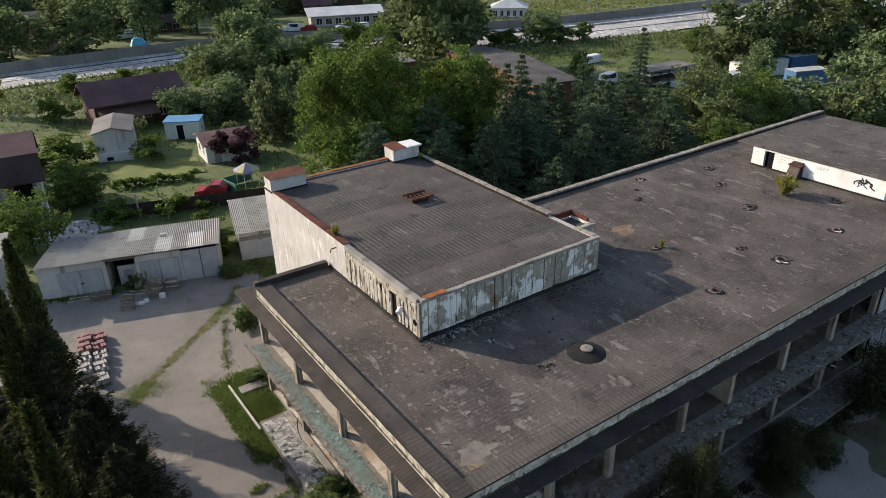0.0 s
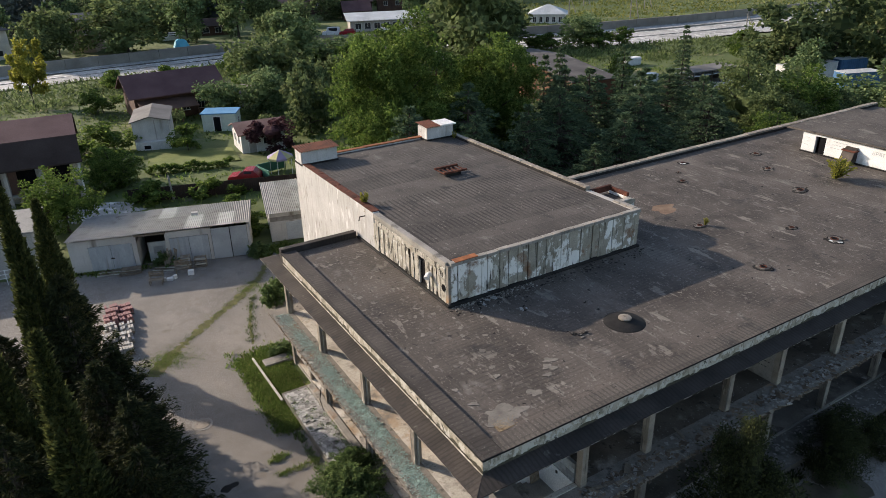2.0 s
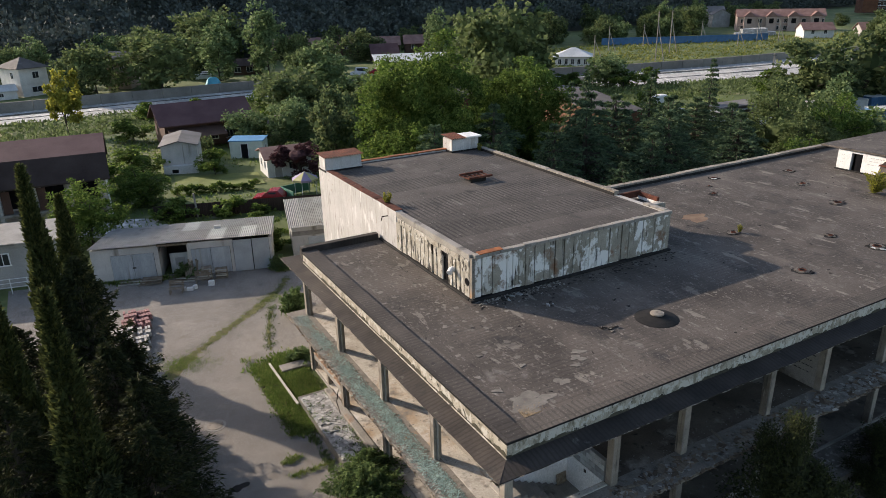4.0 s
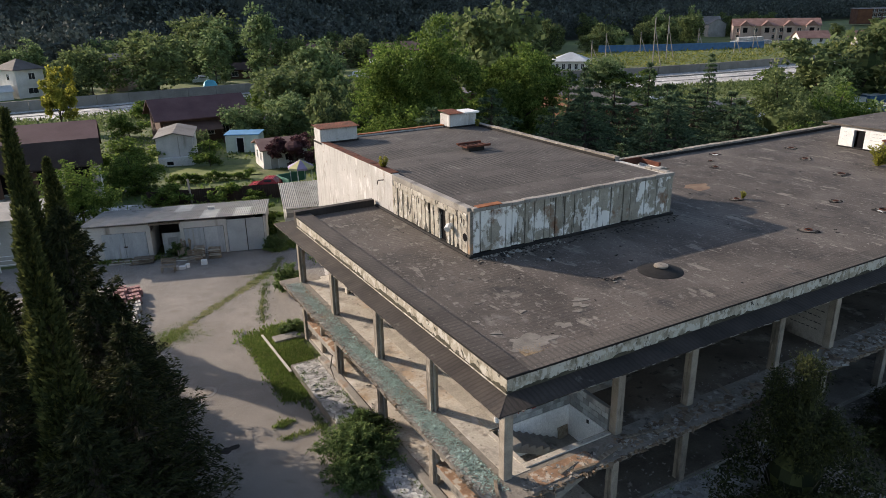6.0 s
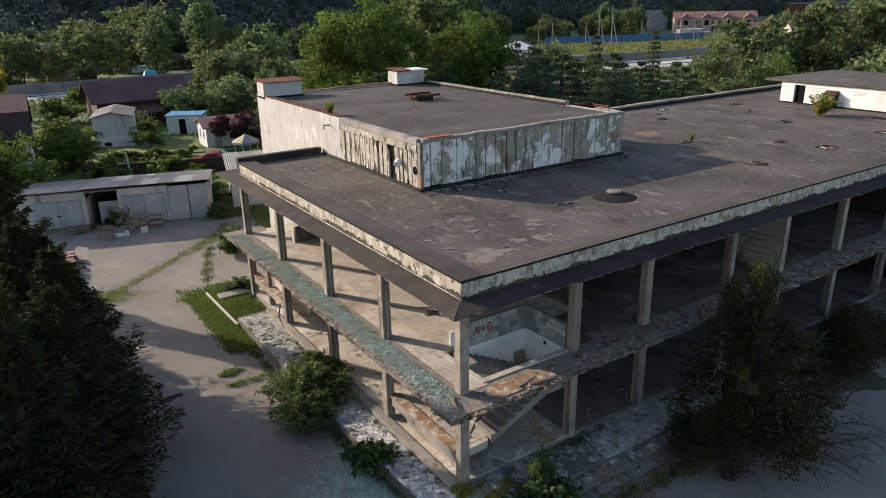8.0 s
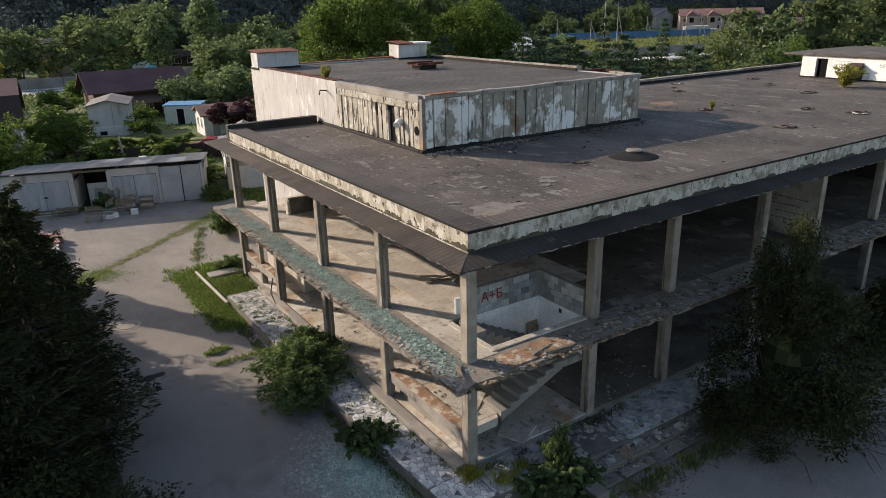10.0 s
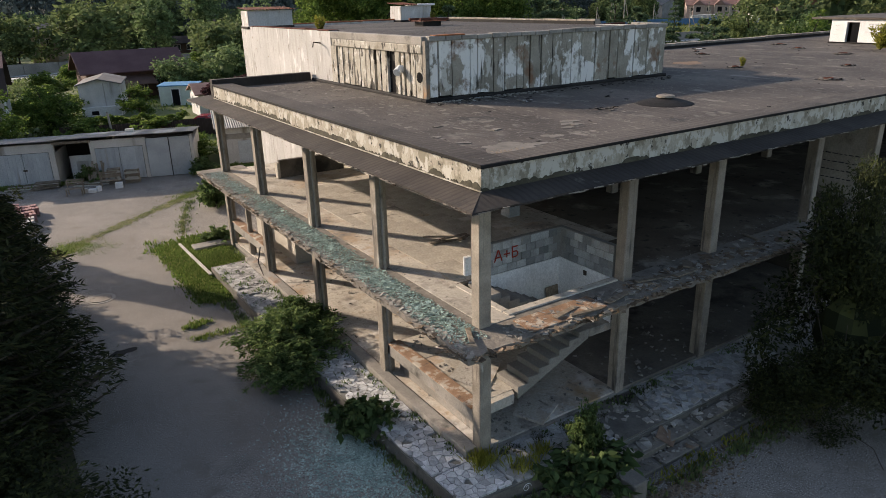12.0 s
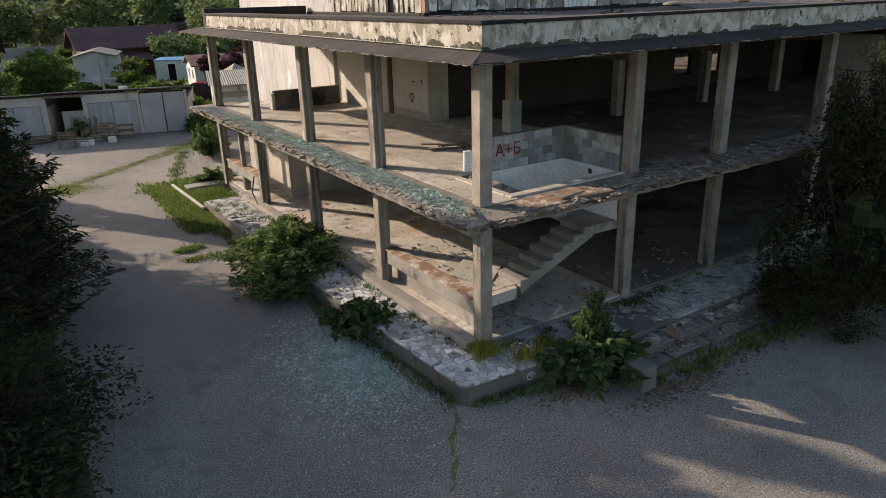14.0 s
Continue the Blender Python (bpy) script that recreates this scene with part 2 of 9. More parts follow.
M_GROUT = plain("grout", (0.26, 0.26, 0.25), 0.9)
M_BRICK = surface("brick_edge", (0.2, 0.12, 0.075), (0.36, 0.23, 0.145), 3, 30, 0.9, 0.6, 0.01, stains=[((0.44, 0.39, 0.32), 3.0, 0.52, 0.6, U), ((0.1, 0.085, 0.07), 4, 0.6, 0.7, U)])
M_RUST = surface("rusty_metal", (0.06, 0.024, 0.017), (0.14, 0.05, 0.031), 2.0, 26, 0.85, 0.5, 0.006, spec=0.15, stains=[((0.045, 0.022, 0.016), 2.5, 0.52, 0.68, U), ((0.2, 0.09, 0.05), 4.0, 0.6, 0.7, U)])
M_RUSTORANGE = surface("orange_rust", (0.15, 0.055, 0.025), (0.33, 0.12, 0.045), 2.5, 30, 0.8, 0.4, 0.005)
M_DARKMETAL = surface("dark_metal", (0.03, 0.026, 0.023), (0.075, 0.06, 0.05), 2.5, 26, 0.6, 0.4, 0.004, metal=0.4)
M_PAVE = surface("paving_stone", (0.36, 0.365, 0.36), (0.62, 0.62, 0.605), 4.0, 28, 0.8, 0.4, 0.006, vary=0.4, stains=[((0.16, 0.16, 0.14), 1.6, 0.6, 0.72, U)])
M_PAVE_FAR = surface("paving_stone_far", (0.3, 0.295, 0.28), (0.5, 0.49, 0.465), 4.0, 28, 0.8, 0.4, 0.006, island=0.35, stains=[((0.16, 0.16, 0.14), 1.6, 0.6, 0.72, U)])
M_JOINT = surface("paving_joint", (0.11, 0.105, 0.092), (0.22, 0.212, 0.185), 3, 30, 0.95, 0.6, 0.01)
M_PLINTH = surface("plinth_concrete", (0.095, 0.088, 0.075), (0.2, 0.183, 0.158), 1.1, 22, 0.92, 0.6, 0.015, stains=[((0.05, 0.055, 0.035), 1.2, 0.55, 0.7, (1, 1, 0.4))])
M_ASPHALT = surface("asphalt", (0.152, 0.137, 0.119), (0.252, 0.23, 0.2), 0.3, 46, 0.9, 0.7, 0.012, spec=0.2,
                    stains=[((0.1, 0.093, 0.084), 0.5, 0.6, 0.72, U), ((0.27, 0.243, 0.208), 0.35, 0.6, 0.8, U), ((0.47, 0.445, 0.405), 34, 0.55, 0.61, U), ((0.05, 0.046, 0.041), 24, 0.54, 0.63, U), ((0.16, 0.14, 0.117), 1.6, 0.54, 0.7, U), ((0.27, 0.244, 0.208), 0.9, 0.6, 0.78, U)], cracks=(0.3, 0.003, (0.12, 0.108, 0.094)))
M_GROUND = surface("meadow", (0.06, 0.085, 0.026), (0.125, 0.155, 0.048), 0.06, 5, 0.95, 0.8, 0.05,
                   stains=[((0.25, 0.23, 0.11), 0.09, 0.55, 0.7, U), ((0.2, 0.18, 0.14), 0.16, 0.63, 0.72, U), ((0.05, 0.075, 0.02), 0.3, 0.55, 0.7, U)])
M_SOIL = surface("soil", (0.05, 0.042, 0.028), (0.11, 0.095, 0.065), 0.8, 14, 0.95, 0.8, 0.03, stains=[((0.05, 0.075, 0.02), 0.9, 0.5, 0.62, U)])
M_GRAVEL = surface("river_gravel", (0.25, 0.245, 0.23), (0.47, 0.46, 0.43), 0.1, 1.6, 0.9, 0.9, 0.2, stains=[((0.2, 0.2, 0.18), 0.15, 0.58, 0.68, (1, 1, 1)), ((0.66, 0.645, 0.61), 0.9, 0.55, 0.62, U), ((0.17, 0.165, 0.15), 1.3, 0.58, 0.66, U)])
M_WATER = plain("river_water", (0.1, 0.11, 0.11), 0.15)
M_BANKWALL = surface("bank_concrete", (0.15, 0.135, 0.115), (0.26, 0.24, 0.205), 0.2, 6, 0.9, 0.5, 0.03)
M_ROAD = surface("far_road", (0.13, 0.128, 0.12), (0.2, 0.195, 0.185), 0.1, 6, 0.9, 0.3, 0.01)
M_SLATE = surface("corrugated_sheet", (0.23, 0.22, 0.2), (0.36, 0.345, 0.315), 0.8, 18, 0.9, 0.3, 0.006, vary=0.12,
                  stains=[((0.13, 0.12, 0.1), 0.8, 0.56, 0.72, U)])
M_SLATE_NEW = surface("pale_sheet", (0.42, 0.41, 0.38), (0.55, 0.54, 0.5), 0.8, 18, 0.9, 0.3, 0.006)
M_GARAGE = surface("garage_paint", (0.3, 0.325, 0.335), (0.43, 0.455, 0.465), 0.7, 18, 0.8, 0.3, 0.006, vary=0.12,
                   stains=[((0.24, 0.2, 0.15), 0.9, 0.6, 0.76, STREAK)])
M_GARAGEWALL = surface("garage_render", (0.4, 0.385, 0.35), (0.58, 0.56, 0.52), 0.6, 18, 0.9, 0.4, 0.01, stains=[((0.2, 0.18, 0.15), 0.8, 0.57, 0.74, STREAK)])
M_WOOD = surface("weathered_wood", (0.13, 0.1, 0.07), (0.3, 0.25, 0.19), 1.5, 30, 0.85, 0.5, 0.006, vary=0.25, stretch=(6, 1, 6))
M_PALEWOOD = surface("pale_timber", (0.36, 0.34, 0.28), (0.5, 0.48, 0.41), 1.5, 30, 0.85, 0.4, 0.005)
M_FENCE = surface("brown_sheet_fence", (0.024, 0.015, 0.012), (0.05, 0.032, 0.026), 0.5, 18, 0.6, 0.3, 0.004)
M_BROWNROOF = surface("brown_metal_roof", (0.085, 0.045, 0.047), (0.13, 0.076, 0.076), 0.3, 10, 0.8, 0.3, 0.01, spec=0.15)
M_DARKROOF = surface("dark_brown_roof", (0.03, 0.021, 0.019), (0.056, 0.042, 0.037), 0.4, 10, 0.85, 0.3, 0.01, spec=0.15)
M_REDROOF = surface("faded_red_roof", (0.16, 0.09, 0.075), (0.26, 0.16, 0.135), 0.5, 12, 0.8, 0.3, 0.01)
M_DARKSLATE = surface("dark_slate_sheet_roof", (0.06, 0.055, 0.052), (0.115, 0.105, 0.098), 0.35, 10, 0.85, 0.4, 0.01, stains=[((0.2, 0.19, 0.18), 0.5, 0.6, 0.7, (1, 1, 1))])
M_GREYROOF = surface("grey_felt_roof", (0.11, 0.105, 0.1), (0.2, 0.19, 0.18), 0.3, 10, 0.85, 0.3, 0.01)
M_LIGHTROOF = surface("pale_metal_roof", (0.38, 0.4, 0.4), (0.55, 0.57, 0.57), 0.3, 8, 0.6, 0.2, 0.01)
M_BLUEROOF = plain("blue_metal_roof", (0.12, 0.3, 0.5), 0.5)
M_BLUE = surface("blue_container", (0.04, 0.11, 0.22), (0.07, 0.17, 0.31), 0.8, 12, 0.5, 0.2, 0.004)
M_MINT = plain("mint_siding", (0.6, 0.67, 0.58), 0.7)
M_WHITEHOUSE = surface("house_render", (0.5, 0.49, 0.46), (0.68, 0.67, 0.64), 0.6, 12, 0.9, 0.3, 0.01)
M_GREYHOUSE = surface("grey_render", (0.28, 0.27, 0.25), (0.42, 0.4, 0.37), 0.5, 12, 0.9, 0.3, 0.01)
M_PINKHOUSE = surface("pink_render", (0.34, 0.255, 0.215), (0.47, 0.37, 0.315), 0.5, 10, 0.9, 0.3, 0.01)
M_BROWNWALL = surface("brown_boarding", (0.055, 0.03, 0.022), (0.105, 0.06, 0.043), 0.6, 14, 0.85, 0.3, 0.01)
M_ORANGEWALL = surface("orange_brown_sheet", (0.09, 0.038, 0.02), (0.15, 0.066, 0.034), 0.4, 12, 0.8, 0.3, 0.01)
# near black, for sheets that paint the shade inside openings
M_DARK = plain("shade_black", (0.012, 0.012, 0.013), 0.95, spec=0.03)
M_GLASS = plain("window_glass", (0.03, 0.035, 0.04), 0.12)
M_BARK = surface("bark", (0.035, 0.028, 0.02), (0.1, 0.085, 0.065), 2, 22, 0.95, 0.9, 0.03, stretch=(2, 2, 0.4))
M_REDCAR = plain("red_car_paint", (0.3, 0.018, 0.025), 0.25)
M_WHITECAR = plain("white_car_paint", (0.7, 0.7, 0.7), 0.3)
M_TYRE = plain("rubber", (0.015, 0.015, 0.015), 0.8)
M_SHARD = surface("glass_shards", (0.22, 0.31, 0.27), (0.44, 0.56, 0.5), 2.5, 30, 0.25, 0.2, 0.004, island=0.5, spec=0.6)
M_RUBBLE = surface("rubble", (0.2, 0.185, 0.16), (0.42, 0.39, 0.34), 2.5, 30, 0.9, 0.5, 0.01, vary=0.3, island=0.4)
M_INK = plain("black_paint_mark", (0.025, 0.025, 0.03), 0.8)
M_GREYINK = plain("grey_paint_mark", (0.45, 0.45, 0.45), 0.9)
M_REDINK = plain("red_paint_mark", (0.32, 0.04, 0.025), 0.8)
M_PINKPLASTIC = plain("pink_crate", (0.32, 0.17, 0.16), 0.8)
M_PALECRATE = surface("pale_block", (0.33, 0.31, 0.28), (0.5, 0.48, 0.44), 2, 25, 0.9, 0.4, 0.01, vary=0.15)
L_BROAD = foliage("broad_leaves", (0.0495, 0.09068, 0.01958), (0.103, 0.1628, 0.03528), (0.193, 0.2524, 0.06019), 0.48)
# green lifted and blued to carry some haze on distant trees
L_DARK = foliage("dark_leaves", (0.05796, 0.08602, 0.04002), (0.1108, 0.1493, 0.06197), (0.1996, 0.2302, 0.09605), 0.45)
L_CEDAR = foliage("cedar_needles", (0.04704, 0.0792, 0.0428), (0.08736, 0.1344, 0.07134), (0.1512, 0.198, 0.1009), 0.3)
L_CYPRESS = foliage("cypress_sprays", (0.03198, 0.04193, 0.01587), (0.06019, 0.07217, 0.02422), (0.127, 0.1346, 0.04099), 0.28)
L_OLIVE = foliage("olive_leaves", (0.07448, 0.1025, 0.0419), (0.1224, 0.1631, 0.06409), (0.1915, 0.233, 0.09605), 0.38)
L_YELLOW = foliage("yellowing_leaves", (0.16, 0.17, 0.03), (0.26, 0.26, 0.045), (0.36, 0.33, 0.07), 0.45)
L_PURPLE = foliage("purple_leaves", (0.045, 0.02, 0.024), (0.08, 0.036, 0.042), (0.13, 0.065, 0.07), 0.3)
# distance haze is painted into these lifted, bluish leaf colours
L_FOREST = foliage("hazed_forest_leaves", (0.0561, 0.07065, 0.0645), (0.07995, 0.0969, 0.0864), (0.108, 0.1276, 0.1096), 0.1)
L_MEADOW = foliage("meadow_grass", (0.1, 0.125, 0.03), (0.17, 0.19, 0.05), (0.27, 0.26, 0.085), 0.42)
L_GRASS = foliage("grass_blades", (0.077, 0.1242, 0.02741), (0.1375, 0.207, 0.04872), (0.242, 0.2645, 0.09135), 0.42)
M_LAWN = surface("lawn", (0.085, 0.115, 0.026), (0.165, 0.19, 0.05), 0.5, 16, 0.95, 0.8, 0.03, stains=[((0.21, 0.2, 0.08), 0.6, 0.58, 0.75, U)])
L_JUNIPER = foliage("juniper_sprays", (0.01508, 0.02107, 0.009616), (0.0309, 0.03779, 0.01561), (0.06633, 0.07049, 0.02671), 0.22)
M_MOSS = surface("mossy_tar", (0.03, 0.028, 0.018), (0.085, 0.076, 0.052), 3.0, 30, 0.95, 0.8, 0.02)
M_BLOTCHEDWALL = surface("dark_blotched_plaster", (0.075, 0.064, 0.053), (0.16, 0.14, 0.118), 0.8, 18, 0.92, 0.4, 0.008, stains=[((0.03, 0.026, 0.022), 0.7, 0.5, 0.66, U)])
M_GREYPLASTER = surface("grey_plaster", (0.26, 0.235, 0.205), (0.44, 0.405, 0.36), 0.8, 18, 0.92, 0.4, 0.008, stains=[((0.06, 0.052, 0.045), 0.7, 0.54, 0.7, U)])
M_TWIG = plain("grey_twigs", (0.2, 0.18, 0.15), 0.9)
M_CARDBOARD = surface("damp_cardboard", (0.13, 0.085, 0.06), (0.24, 0.165, 0.115), 5, 30, 0.9, 0.5, 0.01)
M_BROWNTWIG = plain("brown_dead_twigs", (0.05, 0.032, 0.022), 0.95)
# darker leaf copy: the full shade by the facade is in these greens
L_SHADED = foliage("shaded_green_leaves", (0.02428, 0.03128, 0.01591), (0.04653, 0.05562, 0.02475), (0.09605, 0.1086, 0.03713), 0.5)
L_BROADSHRUB = foliage("broad_shrub_leaves", (0.04, 0.068, 0.026), (0.07, 0.112, 0.04), (0.12, 0.165, 0.06), 0.35)
L_SHRUB = foliage("shrub_leaves", (0.05914, 0.0966, 0.03465), (0.1129, 0.1711, 0.05846), (0.2016, 0.2622, 0.09866), 0.42)
M_FORESTFLOOR = surface("forest_floor", (0.03, 0.036, 0.027), (0.06, 0.068, 0.05), 0.05, 2.0, 0.95, 0.8, 0.1)
# far trees: haze put into paler, less saturated greens
L_FAR_HAZED = foliage("hazed_far_leaves", (0.07989, 0.1242, 0.0536), (0.1453, 0.207, 0.08832), (0.2396, 0.3025, 0.1391), 0.4)
M_FOIL = surface("silver_faced_felt", (0.22, 0.22, 0.215), (0.5, 0.5, 0.49), 4, 30, 0.42, 0.5, 0.02, metal=0.5, island=0.3)
M_FLAKE = surface("pale_felt_flakes", (0.11, 0.098, 0.084), (0.19, 0.172, 0.148), 3, 30, 0.9, 0.4, 0.004, island=0.4)
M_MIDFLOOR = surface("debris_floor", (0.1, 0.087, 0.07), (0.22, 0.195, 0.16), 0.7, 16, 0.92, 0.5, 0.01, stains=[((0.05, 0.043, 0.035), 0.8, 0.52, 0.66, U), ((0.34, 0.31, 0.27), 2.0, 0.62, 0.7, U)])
M_STRIP = surface("dry_weed_strip", (0.085, 0.085, 0.032), (0.17, 0.16, 0.06), 2.5, 22, 0.95, 0.9, 0.03, stains=[((0.09, 0.07, 0.045), 2.0, 0.55, 0.66, U)])
M_FLOORTILE = surface("dusty_floor_tile", (0.34, 0.305, 0.25), (0.56, 0.515, 0.44), 0.5, 16, 0.8, 0.3, 0.004, vary=0.16, shift=False, stains=[((0.34, 0.235, 0.14), 0.45, 0.5, 0.68, U), ((0.2, 0.18, 0.155), 1.2, 0.53, 0.68, U), ((0.16, 0.14, 0.118), 5.0, 0.58, 0.68, U), ((0.62, 0.59, 0.54), 0.8, 0.56, 0.68, U)])
M_DEBRIS = surface("brown_debris", (0.1, 0.075, 0.052), (0.24, 0.18, 0.125), 3, 30, 0.95, 0.6, 0.01, island=0.5)
M_CLADDING = surface("pale_cladding", (0.3, 0.315, 0.32), (0.44, 0.455, 0.46), 0.8, 20, 0.7, 0.3, 0.005, vary=0.15, stains=[((0.15, 0.145, 0.135), 1.2, 0.58, 0.72, (2, 2, 0.2))])

# ---- building tools ----
class Shape:
    """Collects boxes, prisms and tubes into one mesh."""

    def __init__(self):
        self.v, self.f = [], []

    def add(self, verts, faces):
        k = len(self.v)
        self.v += [tuple(p) for p in verts]
        self.f += [tuple(i + k for i in face) for face in faces]
        return self

    def box(self, a, b, c=0.0, m=None):
        """Box from corner a to corner b, its edges chamfered by c."""
        (x0, y0, z0), (x1, y1, z1) = a, b
        c = min(c, (x1 - x0) * 0.45, (y1 - y0) * 0.45, (z1 - z0) * 0.45)
        if c <= 0:
            v = [(x, y, z) for z in (z0, z1) for y in (y0, y1) for x in (x0, x1)]
            f = [(0, 2, 3, 1), (4, 5, 7, 6), (0, 1, 5, 4), (2, 6, 7, 3), (0, 4, 6, 2), (1, 3, 7, 5)]
        else:
            def ring(i, z):
                return [(x0 + i, y0 + i * 0 + c, z), (x0 + c, y0 + i, z), (x1 - c, y0 + i, z), (x1 - i, y0 + c, z),
                        (x1 - i, y1 - c, z), (x1 - c, y1 - i, z), (x0 + c, y1 - i, z), (x0 + i, y1 - c, z)]
            v = ring(c * 0.7, z0) + ring(0, z0 + c) + ring(0, z1 - c) + ring(c * 0.7, z1)
            f = [tuple(range(7, -1, -1)), tuple(range(24, 32))]
            for r in range(3):
                f += [(r * 8 + i, r * 8 + (i + 1) % 8, r * 8 + 8 + (i + 1) % 8, r * 8 + 8 + i) for i in range(8)]
        if m is not None:
            v = [m @ Vector(p) for p in v]
        return self.add(v, f)

    def prism(self, poly, z0, z1):
        n = len(poly)
        v = [(x, y, z0) for x, y in poly] + [(x, y, z1) for x, y in poly]
        f = [tuple(range(n - 1, -1, -1)), tuple(range(n, 2 * n))] + [(i, (i + 1) % n, n + (i + 1) % n, n + i) for i in range(n)]
        return self.add(v, f)

    def tube(self, pts, radii, n=7, cap=True):
        pts = [Vector(p) for p in pts]
        v, f = [], []
        for i, p in enumerate(pts):
            d = (pts[min(i + 1, len(pts) - 1)] - pts[max(i - 1, 0)]).normalized()
            side = d.cross(Vector((0, 0, 1)))
            side = side.normalized() if side.length > 1e-3 else Vector((1, 0, 0))
            other = side.cross(d)
            v += [p + (side * math.cos(a) + other * math.sin(a)) * radii[i] for a in (2 * math.pi * k / n for k in range(n))]
        for i in range(len(pts) - 1):
            f += [(i * n + k, i * n + (k + 1) % n, i * n + n + (k + 1) % n, i * n + n + k) for k in range(n)]
        if cap:
            f += [tuple(range(n - 1, -1, -1)), tuple(range((len(pts) - 1) * n, len(pts) * n))]
        return self.add(v, f)

    def cyl(self, c, r, z0, z1, n=16, r2=None):
        return self.tube([(c[0], c[1], z0), (c[0], c[1], z1)], [r, r if r2 is None else r2], n)

    def mesh(self, name, material):
        me = bpy.data.meshes.new(name)
        me.from_pydata(self.v, [], self.f)
        me.materials.append(material)
        me.update()
        return me


def fixed(me):
    bm = bmesh.new()
    bm.from_mesh(me)
    bmesh.ops.recalc_face_normals(bm, faces=bm.faces)
    bm.to_mesh(me)
    bm.free()
    return me


def part(name, shape, material, parent, label="", kind="", m=None):
    """One mesh as a part of a thing."""
    me = shape if isinstance(shape, bpy.types.Mesh) else fixed(shape.mesh(name, material))
    ob = new(name, me)
    ob.parent = parent
    if m is not None:
        ob.matrix_basis = m
    return tagged(ob, label, kind=kind)


def thing(name, label, category, m=None, group="", kind=""):
    ob = new(name)
    ob.empty_display_size = 0.2
    if m is not None:
        ob.matrix_basis = m
    return tagged(ob, label, category, group, kind)


def single(name, shape, material, label, category, group="", kind="", m=None):
    me = shape if isinstance(shape, bpy.types.Mesh) else fixed(shape.mesh(name, material))
    ob = new(name, me)
    if m is not None:
        ob.matrix_basis = m
    return tagged(ob, label, category, group, kind)


def quads(name, corners, material):
    """A mesh of loose quads from an (n, 4, 3) array."""
    n = len(corners)
    me = bpy.data.meshes.new(name)
    me.vertices.add(n * 4)
    me.vertices.foreach_set("co", np.ascontiguousarray(corners, dtype=np.float32).ravel())
    me.loops.add(n * 4)
    me.loops.foreach_set("vertex_index", np.arange(n * 4, dtype=np.int32))
    me.polygons.add(n)
    me.polygons.foreach_set("loop_start", np.arange(0, n * 4, 4, dtype=np.int32))
    me.materials.append(material)
    me.update(calc_edges=True)
    return me


def leaves(rng, pts, size, aspect=0.5, along=None, spread=1.0, droop=0.0):
    """Diamond leaves at pts; along: preferred direction of each."""
    n = len(pts)
    d = rng.normal(size=(n, 3)) * spread
    if along is not None:
        d += along
    d[:, 2] -= droop
    d /= np.linalg.norm(d, axis=1, keepdims=True) + 1e-9
    s = np.cross(d, rng.normal(size=(n, 3)))
    s /= np.linalg.norm(s, axis=1, keepdims=True) + 1e-9
    L = (size * rng.uniform(0.6, 1.3, n))[:, None]
    nrm = np.cross(d, s)
    mid = pts + d * L * 0.45
    return np.stack([pts, mid + s * L * aspect * 0.5 + nrm * L * 0.06, pts + d * L, mid - s * L * aspect * 0.5 + nrm * L * 0.06], axis=1)


def chips(name, label, spots, lo, hi, thick, mat, seed, tilt=18):
    rng = np.random.default_rng(seed)
    s = Shape()
    for x, y, z in spots:
        a, b = rng.uniform(lo, hi), rng.uniform(lo, hi) * 0.7
        m = pose(x, y, z + thick * 0.5, rng.uniform(-tilt, tilt), rng.uniform(-tilt, tilt), rng.uniform(0, 360))
        k = rng.uniform(-0.3, 0.3)
        v = [(-a, -b * 0.8, -thick / 2), (a * 0.9, -b, -thick / 2), (a * (0.6 + k), b, -thick / 2), (-a * 0.7, b * 0.6, -thick / 2)]
        v += [(p[0], p[1], thick / 2) for p in v]
        s.add([m @ Vector(p) for p in v], [(3, 2, 1, 0), (4, 5, 6, 7), (0, 1, 5, 4), (1, 2, 6, 5), (2, 3, 7, 6), (3, 0, 4, 7)])
    me = s.mesh(name, mat)
    return single(name, me, mat, label, "debris", kind="stuff")


def smooth(a, b, x):
    t = min(max((x - a) / (b - a), 0.0), 1.0)
    return t * t * (3 - 2 * t)


RIVER = [(-160, 127), (-60, 133), (0, 137.5), (30, 139.5), (48, 137.5), (62, 129), (80, 120), (100, 112), (120, 107), (140, 104.5), (160, 102), (230, 92), (330, 66), (460, 18)]


def river_half(x):
    return 6.5 + 4.0 * smooth(60, 105, x) + 4.0 * smooth(140, 200, x)


def hill_foot(x, y):
    """How far along the valley's cross direction the wooded slope begins."""
    return 168 + max(0.0, 110 + 0.866 * x - 0.5 * y) * 0.9


def river_distance(x, y):
    best = 1e9
    for (ax, ay), (bx, by) in zip(RIVER, RIVER[1:]):
        dx, dy = bx - ax, by - ay
        t = min(max(((x - ax) * dx + (y - ay) * dy) / (dx * dx + dy * dy), 0), 1)
        best = min(best, math.hypot(x - ax - t * dx, y - ay - t * dy))
    return best


def ground_z(x, y):
    d = 0.5 * x + 0.866 * y
    h = -1.1 * smooth(44, 70, d)
    if 60 < d < 330:
        k = river_half(x)
        h -= 1.2 * (1 - smooth(k + 1.0, k + 7.5, river_distance(x, y)))
    rise = max(0.0, d - hill_foot(x, y))
    h += rise * 0.42 * smooth(0, 90, rise) if rise < 420 else 176.4 + (rise - 420) * 0.1
    return h

